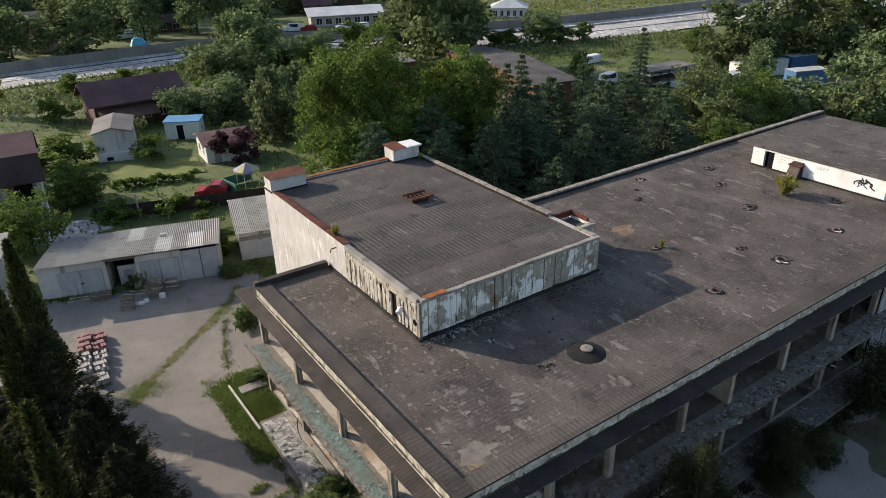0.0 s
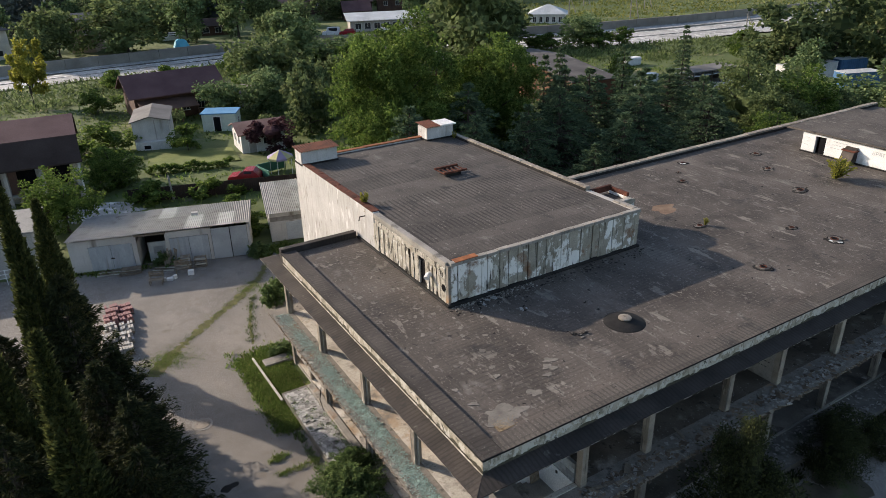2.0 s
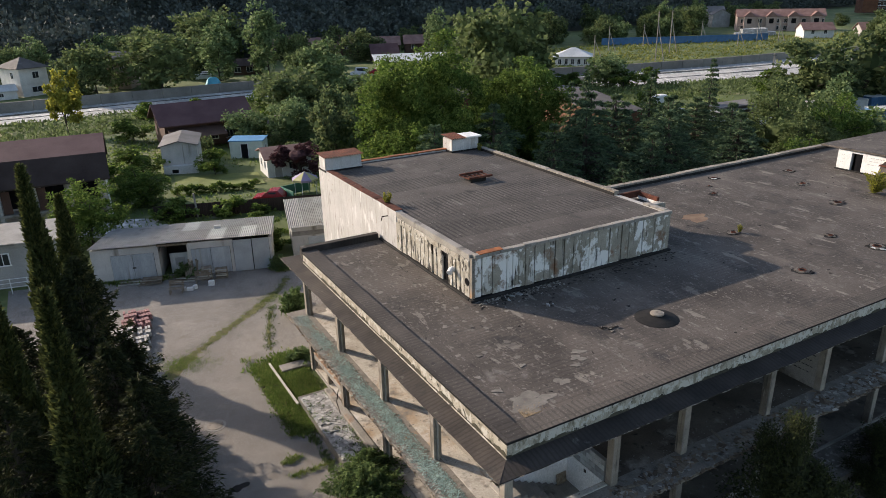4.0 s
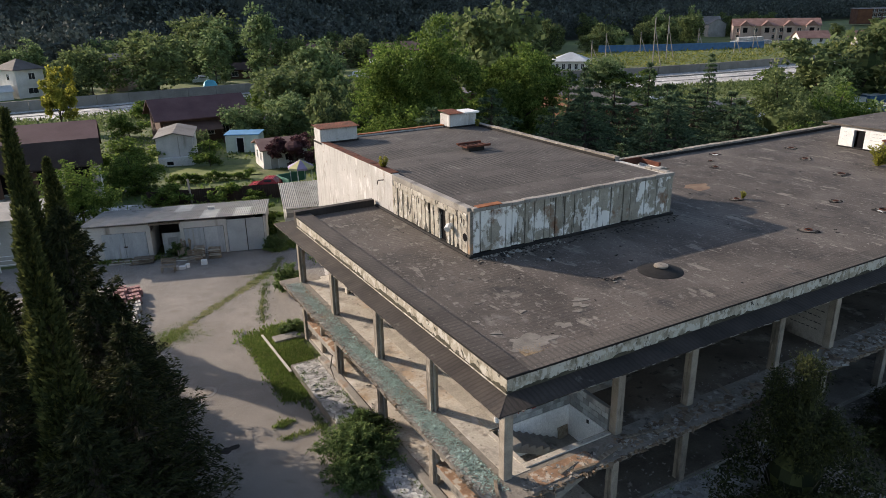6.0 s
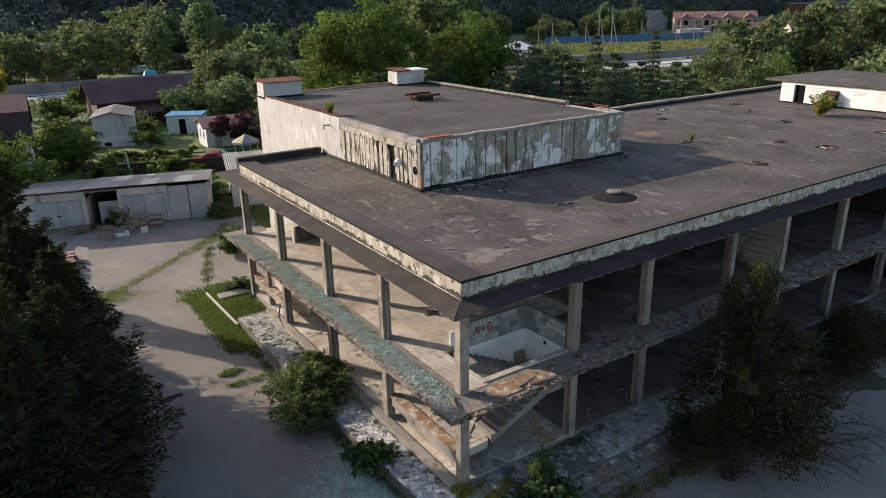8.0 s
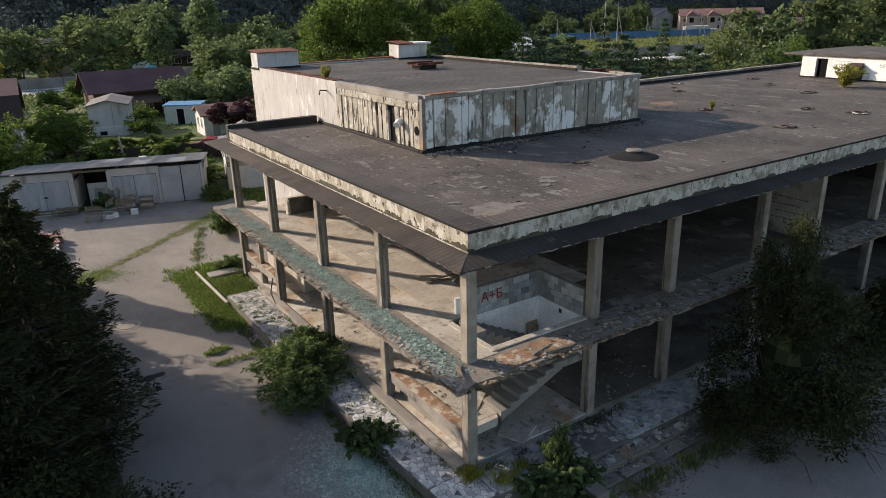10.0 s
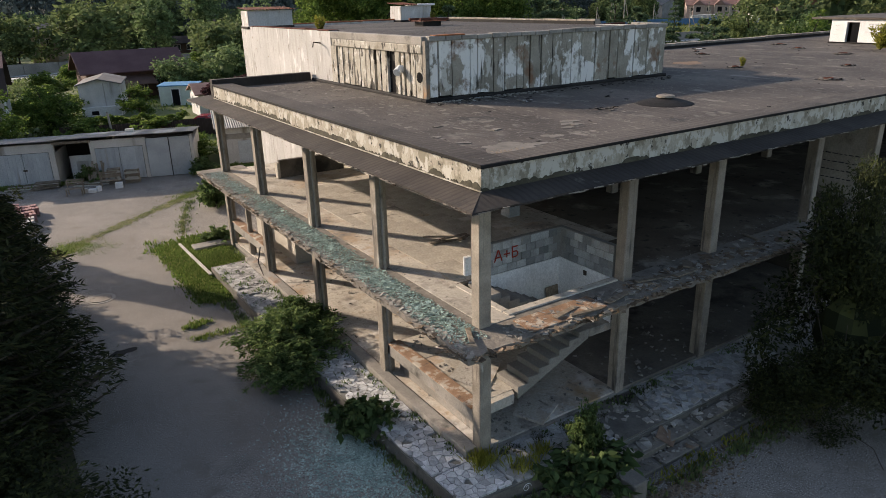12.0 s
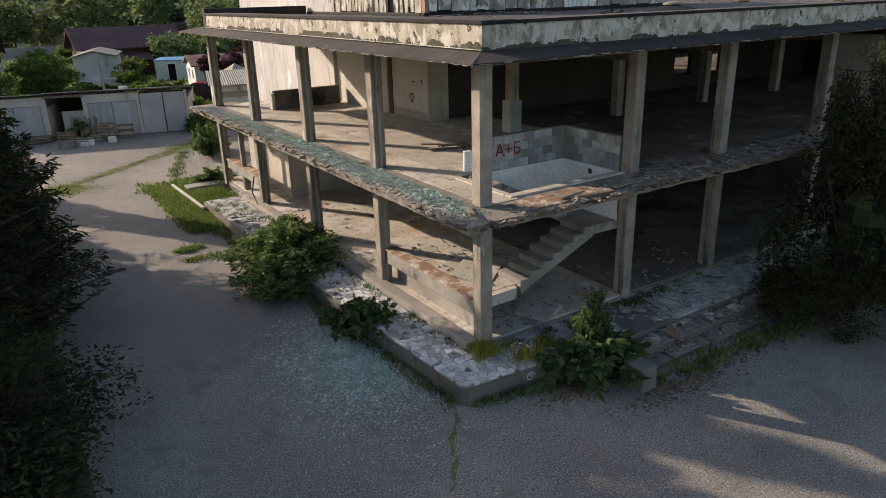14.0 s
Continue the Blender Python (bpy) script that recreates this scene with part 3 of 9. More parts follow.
# ---- ground, yard, river ----
def axis_steps(lo, hi, fine_lo, fine_hi, step):
    out, x = [], fine_lo
    while x <= fine_hi:
        out.append(x)
        x += step
    s, x = step, out[-1]
    while x < hi:
        s *= 1.18
        x += s
        out.append(x)
    s, x, head = step, fine_lo, []
    while x > lo:
        s *= 1.18
        x -= s
        head.append(x)
    return head[::-1] + out


def terrain():
    xs, ys = axis_steps(-2600, 2600, -90, 300, 5.0), axis_steps(-1500, 2600, -40, 330, 5.0)
    s = Shape()
    s.v = [(x, y, ground_z(x, y) - (0.03 if -22 < x < 64 and -40 < y < 36 else 0.0)) for y in ys for x in xs]
    nx = len(xs)
    s.f = [(j * nx + i, j * nx + i + 1, (j + 1) * nx + i + 1, (j + 1) * nx + i) for j in range(len(ys) - 1) for i in range(nx - 1)]
    me = s.mesh("ground", M_GROUND)
    me.polygons.foreach_set("use_smooth", [True] * len(me.polygons))
    me.materials.append(M_FORESTFLOOR)
    wooded = []
    for p in me.polygons:
        x, y = p.center.x, p.center.y
        wooded.append(1 if 0.5 * x + 0.866 * y > hill_foot(x, y) + 4 else 0)
    me.polygons.foreach_set("material_index", wooded)
    return single("ground", me, M_GROUND, "uneven green and straw-coloured meadow ground with bare earth", "ground", kind="structure")


terrain()
single("yard", Shape().prism([(-9.5, -40), (64, -40), (64, -0.2), (2.5, -0.2), (-0.6, 19.3), (6, 19.3), (6, 33.6), (3.2, 34.4), (-9.6, 38.3), (-14.5, 39.5), (-14.5, 20), (-7.6, 16), (-7.6, 0)], -0.2, 0.0), M_ASPHALT,
       "worn grey asphalt yard with cracks and patched tar", "pavement", kind="structure")


def ribbon(name, line, half, z, material, label, category, rng=None):
    """A flat band along a line; half: its half width at each place."""
    dense = dense_line(line, 6.0)
    v = []
    for i, p in enumerate(dense):
        d = (dense[min(i + 1, len(dense) - 1)] - dense[max(i - 1, 0)]).normalized()
        side = Vector((-d.y, d.x, 0))
        w = half(p.x) + (rng.uniform(-0.5, 0.5) if rng else 0.0)
        v += [p + side * w + Vector((0, 0, z)), p - side * w + Vector((0, 0, z))]
    f = [(2 * i, 2 * i + 1, 2 * i + 3, 2 * i + 2) for i in range(len(dense) - 1)]
    return single(name, Shape().add(v, f), material, label, category, kind="structure")


def dense_line(line, step):
    pts = [Vector((p[0], p[1], 0)) for p in line]
    dense = []
    for a, b in zip(pts, pts[1:]):
        k = max(1, int((b - a).length / step))
        dense += [a.lerp(b, i / k) for i in range(k)]
    return dense + [pts[-1]]


def shifted(line, off, share=0.0):
    """The line moved to its far side by off, and by a share of the river's half width."""
    pts = dense_line(line, 6.0)
    out = []
    for i, p in enumerate(pts):
        d = (pts[min(i + 1, len(pts) - 1)] - pts[max(i - 1, 0)]).normalized()
        o = off + share * river_half(p.x)
        out.append((p.x - d.y * o, p.y + d.x * o))
    return out


RNG = np.random.default_rng(5)
ribbon("river_bed", RIVER, lambda x: river_half(x) + 1.6, -1.75, M_GRAVEL, "pale gravel river bed with low water", "river bed", rng=RNG)
ribbon("water", shifted(RIVER, 0.0, 0.45), lambda x: 1.0, -1.72, M_WATER, "thin grey stream of shallow river water", "water", rng=RNG)
ribbon("water", shifted(RIVER, 0.0, -0.3), lambda x: 0.5, -1.72, M_WATER, "thin grey stream of shallow river water", "water", rng=RNG)
ribbon("road", shifted(RIVER, 5.5, 1.0), lambda x: 2.8, -1.06, M_ROAD, "grey road along the far river bank", "road")


def bank_wall():
    line = shifted(RIVER, 0.7, 1.0)
    s = Shape()
    for (ax, ay), (bx, by) in zip(line, line[1:]):
        d = Vector((bx - ax, by - ay, 0))
        m = Matrix.Translation((ax, ay, 0)) @ Matrix.Rotation(math.atan2(d.y, d.x), 4, "Z")
        s.box((0.03, -0.25, -2.6), (d.length - 0.03, 0.25, 0.2), 0.05, m)
    single("wall_river", s, M_BANKWALL, "grey concrete retaining wall along the river", "wall", kind="structure")


bank_wall()
single("soil_bed", Shape().prism([(-26, -40), (-9.5, -40), (-7.6, 0), (-7.6, 16), (-14.5, 20), (-26, 22)], -0.25, 0.02), M_SOIL,
       "dark soil bed with sparse weeds under conifers", "soil", kind="structure")
single("grass_bed", Shape().prism([(-2.0, 13.0), (-1.5, 12.6), (-0.2, 15.2), (-0.2, 20.0), (-1.3, 20.5), (-2.5, 19.6), (-2.85, 17.2), (-2.6, 14.8)], -0.2, 0.03), M_SOIL,
       "small earth bed overgrown with grass beside the building", "soil", kind="structure")

# ---- the abandoned building ----
Z0, Z1, ZC, ZR, ZP = 0.54, 3.56, 6.36, 6.91, 7.08
COL_Y = [0.0, 4.22, 8.52, 13.22, 17.66]
COL_X = [4.22, 7.45, 11.94, 15.3, 19.6, 24.0, 28.4, 32.8, 37.2, 41.6, 46.0, 50.4]
XE, YE = 54.0, 18.0
bld = thing("abandoned_building", "abandoned two-storey concrete building with open floors and a flat felt roof", "building")


def rough_line(p, q, n, amp, rg):
    return [(p[0] + (q[0] - p[0]) * i / n + rg.uniform(-amp, amp), p[1] + (q[1] - p[1]) * i / n + rg.uniform(-amp, amp)) for i in range(n)]


# plinth and floors
ZA = 0.42  # paved apron round the building
PL = [(-1.27, -0.98), (-1.15, -1.12), (0.7, -1.25), (2.2, -1.5), (XE, -1.5), (XE, YE + 0.6), (0.2, YE + 0.6), (0.2, 15.6), (-1.62, 15.6), (-1.6, 9.6), (-1.52, 4.5), (-1.38, 1.3)]
plinth = part("plinth", Shape().prism(PL, -0.2, ZA - 0.05), M_PLINTH, bld, "stained concrete plinth")
part("floor_base", Shape().prism([(-0.02, -0.02), (XE - 0.02, -0.02), (XE - 0.02, YE), (-0.02, YE)], ZA - 0.06, Z0 - 0.05), M_CONCRETE, bld, "concrete floor edge")
part("ledge", Shape().box((-0.34, 0.1, ZA - 0.06), (-0.021, 15.3, 0.6), 0.02), M_CONCRETE, bld, "pale worn ledge along the columns")
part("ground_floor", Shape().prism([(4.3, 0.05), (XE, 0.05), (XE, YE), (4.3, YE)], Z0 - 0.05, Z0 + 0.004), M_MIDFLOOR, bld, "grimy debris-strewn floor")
part("ground_floor", Shape().prism([(0.05, 0.05), (4.3, 0.05), (4.3, YE), (0.05, YE)], Z0 - 0.05, Z0 + 0.004), M_FLOOR, bld, "dusty stone-tiled floor")
rg = random.Random(3)
edge = rough_line((-0.95, 18.5), (-0.95, -0.9), 90, 0.022, rg) + rough_line((-0.95, -0.9), (XE, -1.0), 220, 0.04, rg)
SW = (0.95, 0.25, 4.2, 2.2)  # stairwell
s = Shape()
s.prism(edge + [(XE, 0.25), (SW[0], SW[1]), (SW[0], 18.5)], Z1 - 0.15, Z1)
part("floor_slab", s, M_SLAB, bld, "broken-edged concrete floor slab")
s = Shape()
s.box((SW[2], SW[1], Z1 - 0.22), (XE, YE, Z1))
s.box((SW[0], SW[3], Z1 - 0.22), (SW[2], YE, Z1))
part("floor_slab", s, M_DARKFLOOR, bld, "grimy floor slab with tile remains, darkened for shade")
finish = part("floor_finish", Shape().box((SW[0], SW[3] + 0.1, Z1), (6.5, YE - 0.05, Z1 + 0.006)), M_FLOOR, bld, "dusty pale floor tiles")
tile_floor = fixed(Shape().box((0, 0, 0), (0.405, 0.405, 0.014), 0.003).mesh("floor_tile", M_FLOORTILE))
trg = random.Random(44)
for i in range(8):
    for j in range(26):
        if trg.random() < 0.93:
            part("floor_tile", tile_floor, None, finish, m=pose(1.0 + i * 0.41, SW[3] + 0.25 + j * 0.41, Z1 + 0.004 + trg.uniform(0, 0.004), 0, 0, trg.uniform(-0.6, 0.6)))
s = Shape()
s.box((0.15, 0.02, Z1), (SW[0], 17.6, Z1 + 0.012))
part("floor_screed", s, M_FLOOR, bld)
part("stairwell_curb", Shape().box((SW[0] - 0.1, SW[1] - 0.12, Z1 - 0.1), (SW[2], SW[1] + 0.1, Z1 + 0.035), 0.015).box((SW[0] - 0.12, SW[1] + 0.1, Z1 - 0.1), (SW[0] + 0.06, SW[3], Z1 + 0.035), 0.015),
     M_FLOOR, bld, "pale chipped stone curb round the stairwell")
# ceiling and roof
part("ceiling_slab", Shape().box((0.02, 0.02, ZC), (XE, YE, ZC + 0.2)), M_CEILING, bld, "water-stained ceiling slab, darkened for the shade indoors")
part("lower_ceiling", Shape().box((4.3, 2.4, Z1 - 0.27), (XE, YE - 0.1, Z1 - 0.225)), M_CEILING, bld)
roof = part("roof_deck", Shape().box((0.6, 0.5, ZR - 0.2), (XE - 0.3, YE - 0.2, ZR)), M_FELT, bld, "weathered grey-brown roofing felt deck")


def coping(a, b, top, mat):
    part("coping", Shape().box(a, (b[0], b[1], top), 0.015), mat, bld)


FX, FY = -0.09, -0.17
s = Shape()
s.box((FX, FY, 6.52), (0.1, YE - 0.45, ZP - 0.05), 0.01)
part("fascia", s, M_FASCIA, bld, "peeling stained white plaster fascia")
s = Shape()
s.box((0.1, FY, 6.52), (XE, 0.0, ZP - 0.05), 0.01)
part("fascia", s, M_FASCIA, bld, "peeling stained white plaster fascia")
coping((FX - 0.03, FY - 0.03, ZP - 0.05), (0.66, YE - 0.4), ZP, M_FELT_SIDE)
coping((0.66, FY - 0.03, ZP - 0.05), (XE, 0.52), ZP - 0.02, M_FELT_EDGE)
# thin tarred drip edge along the top of the fascia
part("drip_edge", Shape().box((FX - 0.045, FY - 0.045, ZP - 0.06), (FX - 0.031, YE - 0.42, ZP + 0.004), 0.003).box((FX - 0.031, FY - 0.045, ZP - 0.075), (XE, FY - 0.031, ZP - 0.012), 0.003), M_TAR, bld, "dark tarred drip edge")
part("curb_under_coping", Shape().box((0.1, 0.0, 6.5), (0.62, YE - 0.4, ZP - 0.05)), M_TAR, bld)
part("curb_under_coping", Shape().box((0.62, 0.0, 6.5), (XE, 0.5, ZP - 0.07)), M_TAR, bld)
part("upstand", Shape().box((FX, YE - 0.4, 6.52), (4.05, YE - 0.05, ZP + 0.16), 0.02), M_FELT_CANOPY2, bld, "felt-covered upstand at the roof end")
s = Shape()
x = 15.4
rg = random.Random(8)
while x < XE - 0.5:
    w = rg.choice([1.2, 2.4, 3.0])
    part("coping_stone", Shape().box((x, YE - 0.24, ZP - 0.02), (min(x + w - 0.03, XE), YE + 0.16, ZP + 0.1 + rg.uniform(-0.02, 0.02)), 0.015), M_COLUMN if rg.random() < 0.93 else M_WHITEPAINT, roof)
    x += w
part("rear_upstand", Shape().box((15.3, YE - 0.28, ZR - 0.15), (XE, YE + 0.12, ZP - 0.02), 0.01), M_TAR, bld, "dark tarred upstand")
part("rear_fascia", Shape().box((15.3, YE - 0.3, 6.3), (XE, YE + 0.1, ZR - 0.1)), M_CONCRETE, bld)


# sloping canopy round the roof edge, with a thin broken lip
def canopy_strip(name, inner, outer, mat, n):
    rg = random.Random(len(name) + n)
    v, f = [], []
    for i in range(n + 1):
        t = i / n
        p = [inner[0][k] + (inner[1][k] - inner[0][k]) * t for k in range(3)]
        q = [outer[0][k] + (outer[1][k] - outer[0][k]) * t for k in range(3)]
        j, e = rg.uniform(-0.012, 0.012), rg.uniform(-0.02, 0.02)
        q = (q[0] + e, q[1] + e, q[2] + j)
        v += [tuple(p), tuple(q), (p[0], p[1], p[2] - 0.12), (q[0], q[1], q[2] - 0.04)]
        if i:
            a, b = (i - 1) * 4, i * 4
            f += [(a, a + 1, b + 1, b), (a + 1, a + 3, b + 3, b + 1), (a + 3, a + 2, b + 2, b + 3), (a + 2, a, b, b + 2)]
    f += [(0, 2, 3, 1), (n * 4, n * 4 + 1, n * 4 + 3, n * 4 + 2)]
    return part(name, Shape().add(v, f), mat, bld, "felt-covered sloping concrete canopy")


CX, CY, CZ = -0.8, -0.86, 6.42
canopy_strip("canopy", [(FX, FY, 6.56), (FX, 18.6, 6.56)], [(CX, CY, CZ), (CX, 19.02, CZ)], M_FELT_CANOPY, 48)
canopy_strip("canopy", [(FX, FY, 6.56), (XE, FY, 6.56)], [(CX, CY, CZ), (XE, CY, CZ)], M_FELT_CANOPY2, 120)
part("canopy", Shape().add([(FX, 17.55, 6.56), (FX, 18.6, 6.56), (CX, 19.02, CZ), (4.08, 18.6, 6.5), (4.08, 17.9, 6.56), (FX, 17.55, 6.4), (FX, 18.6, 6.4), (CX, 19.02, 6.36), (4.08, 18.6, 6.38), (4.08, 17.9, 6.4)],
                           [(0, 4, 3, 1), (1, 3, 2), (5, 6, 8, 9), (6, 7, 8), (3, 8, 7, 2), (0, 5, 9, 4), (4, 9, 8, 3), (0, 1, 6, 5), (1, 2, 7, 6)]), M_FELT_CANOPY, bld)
# pale torn lip along the canopy's edge and the fascia's foot
def torn_lip(name, p, q, n, amp, mat, seed, w=0.03, h=0.05):
    rg = random.Random(seed)
    s = Shape()
    for i in range(n):
        if rg.random() < 0.5:
            continue
        a, b = i / n, (i + rg.uniform(0.6, 1.0)) / n
        A = Vector(p).lerp(Vector(q), a)
        Bq = Vector(p).lerp(Vector(q), b)
        z = rg.uniform(-amp, amp)
        hh = h * rg.uniform(0.4, 1.1)
        lo, hi = (min(A.x, Bq.x) - w, min(A.y, Bq.y) - w, A.z + z - hh), (max(A.x, Bq.x) + w, max(A.y, Bq.y) + w, A.z + z)
        s.box(lo, hi, 0.004)
    part(name, s, mat, bld, "torn pale edge strip", kind="stuff")


torn_lip("edge_strip", (CX - 0.02, CY, CZ - 0.02), (CX - 0.02, 19.0, CZ - 0.02), 150, 0.015, M_COLUMN, 1, 0.012, 0.022)
torn_lip("edge_strip", (CX, CY - 0.02, CZ - 0.02), (40, CY - 0.02, CZ - 0.02), 300, 0.015, M_COLUMN, 2, 0.012, 0.022)

def mossy_foot(p, q, n, seed, out):
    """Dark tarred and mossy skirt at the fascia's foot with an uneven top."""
    rg = random.Random(seed)
    v, f, h = [], [], 0.07
    for i in range(n + 1):
        a = Vector(p).lerp(Vector(q), i / n)
        h = min(0.16, max(0.02, h + rg.uniform(-0.045, 0.045)))
        v += [(a.x, a.y, a.z), (a.x + out[0], a.y + out[1], a.z), (a.x + out[0] * 0.4, a.y + out[1] * 0.4, a.z + h), (a.x, a.y, a.z + h)]
        if i:
            k = 4 * i
            f += [(k - 4 + j, k - 4 + (j + 1) % 4, k + (j + 1) % 4, k + j) for j in range(4)]
    f += [(3, 2, 1, 0), (4 * n, 4 * n + 1, 4 * n + 2, 4 * n + 3)]
    part("mossy_skirt", Shape().add(v, f), M_MOSS, bld, "dark mossy tar skirt")


mossy_foot((FX + 0.01, FY, 6.55), (FX + 0.01, 17.5, 6.55), 420, 5, (-0.05, 0))
mossy_foot((FX, FY + 0.01, 6.5), (XE, FY + 0.01, 6.5), 1100, 6, (0, -0.05))

part("white_flashing", Shape().box((FX - 0.085, FY - 0.08, 6.57), (FX - 0.04, 17.4, 6.585), 0.003), M_FASCIA, bld, "thin white flashing strip")

# columns
UP = fixed(Shape().box((0, 0, 0), (0.3, 0.3, ZC - Z1 + 0.12), 0.018).mesh("column", M_COLUMN))
LOW = fixed(Shape().box((0, 0, 0), (0.3, 0.3, Z1 - 0.12 - Z0 + 0.2), 0.018).mesh("column", M_COLUMN))
for y in COL_Y:
    x = -0.05 if y < 1 else -0.1
    part("column", UP, None, bld, m=pose(x, y - (0.04 if y < 1 else 0), Z1))
    part("column", LOW, None, bld, m=pose(x, y - (0.04 if y < 1 else 0), Z0 - 0.2))
for x in COL_X:
    part("column", UP, None, bld, m=pose(x, 0, Z1))
    part("column", LOW, None, bld, m=pose(x, 0, Z0 - 0.2))
for x, y in [(5.3, 5.7), (9.8, 5.7), (14.3, 5.7), (18.8, 5.7), (23.3, 5.7)]:
    part("column", UP, None, bld, m=pose(x, y, Z1))
    part("column", LOW, None, bld, m=pose(x, y, Z0 - 0.2))
part("ochre_board", Shape().box((0.75, -0.78, Z1 + 0.002), (2.9, -0.12, Z1 + 0.03), 0.01), M_BRICK, bld, "ochre stained board on the slab edge")
part("column_tile_base", Shape().box((5.24, 5.64, Z1), (5.66, 6.06, Z1 + 0.95), 0.01), M_TILE, bld, "pale tiled column foot")
# narrow fins on the left columns
for y in COL_Y[1:]:
    part("window_post", Shape().box((0.0, y - 0.09, Z1), (0.06, y - 0.02, ZC), 0.005), M_CONCRETE, bld)
    part("window_post", Shape().box((0.0, y - 0.09, Z0), (0.06, y - 0.02, Z1 - 0.22), 0.005), M_CONCRETE, bld)
# edge beams
part("edge_beam", Shape().box((0.04, 0.3, ZC - 0.1), (0.26, YE, ZC), 0.01), M_CONCRETE, bld)
part("edge_beam", Shape().box((0.3, 0.04, ZC - 0.1), (XE, 0.26, ZC), 0.01), M_CONCRETE, bld)
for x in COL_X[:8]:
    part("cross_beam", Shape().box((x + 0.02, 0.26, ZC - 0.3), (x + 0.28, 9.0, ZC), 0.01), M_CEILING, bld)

# sill beams between the lower left columns, with bare brick showing
def sill(y0, y1, broken):
    b = part("sill_beam", Shape().box((0.0, y0, 1.08), (0.28, y1, 1.42), 0.02), M_CONCRETE, bld, "cracked concrete sill beam with bare brick")
    part("brick_top", Shape().box((-0.03, y0 + 0.05, 1.424), (0.34, y1 - (0.3 if broken else 0.1), 1.47), 0.02), M_BRICK, b)


sill(0.3, 4.44, True)
sill(13.8, 17.98, False)
part("sill_post", Shape().box((0.02, 15.6, Z0), (0.26, 15.8, 1.08), 0.01), M_COLUMN, bld)
part("sill_post", Shape().box((0.02, 15.6, 1.42), (0.2, 15.75, Z1 - 0.22), 0.01), M_COLUMN, bld)
part("infill_panel", Shape().box((1.1, 13.6, Z0), (1.25, 17.9, Z1 - 0.22)), M_INWALL, bld)
part("infill_panel", Shape().box((1.1, 13.5, Z0), (4.1, 13.62, Z1 - 0.22)), M_INWALL, bld)

# partitions
def wall(name, a, b, mat=M_INWALL, label=""):
    return part(name, Shape().box(a, b), mat, bld, label)


heart_wall = wall("partition", (4.4, 8.92, Z1), (4.6, 11.25, ZC), M_INWALL, "beige plaster partition with drawn graffiti")
part("skirting_band", Shape().box((4.385, 8.95, Z1), (4.4, 11.2, Z1 + 0.28)), M_CONCRETE, heart_wall)
wall("partition", (4.6, 8.92, Z1), (5.2, 9.1, ZC), M_INWALL)
part("door_post", Shape().box((4.36, 11.25, Z1), (4.6, 11.5, ZC), 0.01), M_BROWNWALL, bld, "brown wooden door post")
sasha_wall = wall("partition", (4.32, 11.5, Z1), (4.55, 16.1, ZC), M_INWALL, "sunlit beige partition with grey graffiti")
part("door_post", Shape().box((4.2, 16.1, Z1), (4.5, 16.5, ZC), 0.01), M_BROWNWALL, bld, "dark peeling door post")
wall("partition", (4.2, 16.5, Z1), (4.45, YE, ZC), M_WHITEWALL)
bal = part("balustrade", Shape().prism([(1.4, 15.1), (4.1, 15.1), (4.1, 15.28), (1.4, 15.28)], Z1, Z1 + 0.7), M_BLOTCHEDWALL, bld, "dark tiled stair balustrade")
part("balustrade_end", Shape().box((1.28, 15.05, Z1), (1.4, 15.33, Z1 + 0.62), 0.02), M_INWALL, bal)
wall("partition", (5.2, 9.0, Z1), (15.3, 9.2, ZC), M_DARKWALL, "near-black shade-coloured partition")
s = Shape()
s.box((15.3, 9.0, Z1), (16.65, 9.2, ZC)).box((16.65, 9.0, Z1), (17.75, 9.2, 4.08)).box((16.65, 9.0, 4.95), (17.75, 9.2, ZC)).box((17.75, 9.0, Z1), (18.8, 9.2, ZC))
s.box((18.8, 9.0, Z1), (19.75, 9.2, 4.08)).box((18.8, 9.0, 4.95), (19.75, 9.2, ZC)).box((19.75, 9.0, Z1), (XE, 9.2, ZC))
part("partition", s, M_DARKWALL, bld, "near-black shade-coloured partition with two openings")
cross = wall("partition", (15.32, 0.3, Z1), (15.55, 2.15, ZC), M_GREYPLASTER, "pale partition covered with pencil graffiti")
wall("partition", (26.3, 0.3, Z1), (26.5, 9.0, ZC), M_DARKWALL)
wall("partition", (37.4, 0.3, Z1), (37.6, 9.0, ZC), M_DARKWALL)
# added near-black wall, keeps the ground floor dark
wall("partition", (5.0, 7.4, Z0), (XE, 7.6, Z1 - 0.27), M_DARKWALL, "near-black wall added to keep the ground floor dark")
wall("partition", (4.3, 7.4, Z0), (4.5, YE, Z1 - 0.22), M_INWALL)
wall("partition", (15.4, 0.4, Z0), (15.6, 7.4, Z1 - 0.27), M_BLOTCHEDWALL)
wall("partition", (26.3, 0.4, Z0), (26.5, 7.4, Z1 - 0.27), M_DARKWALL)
wall("end_wall", (XE - 0.3, 0.3, Z0), (XE, YE, ZC), M_GREYHOUSE)
s = Shape()
for x in [4.5, 9, 13.5, 18, 22.5, 33.5, 36, 40.5, 45, 49.5]:
    s.box((x, YE - 0.3, Z0), (x + (0.4 if 20 < x < 35 else 1.6), YE, ZC))
s.box((4.5, YE - 0.3, Z1 - 0.3), (22, YE, Z1 + 0.8)).box((22, YE - 0.3, Z1 - 0.3), (36, YE, Z1 - 0.02)).box((36, YE - 0.3, Z1 - 0.3), (XE, YE, Z1 + 0.8)).box((4.5, YE - 0.3, Z0), (XE, YE, Z0 + 0.9))
part("rear_wall", s, M_GREYHOUSE, bld, "grey rear wall with window openings")
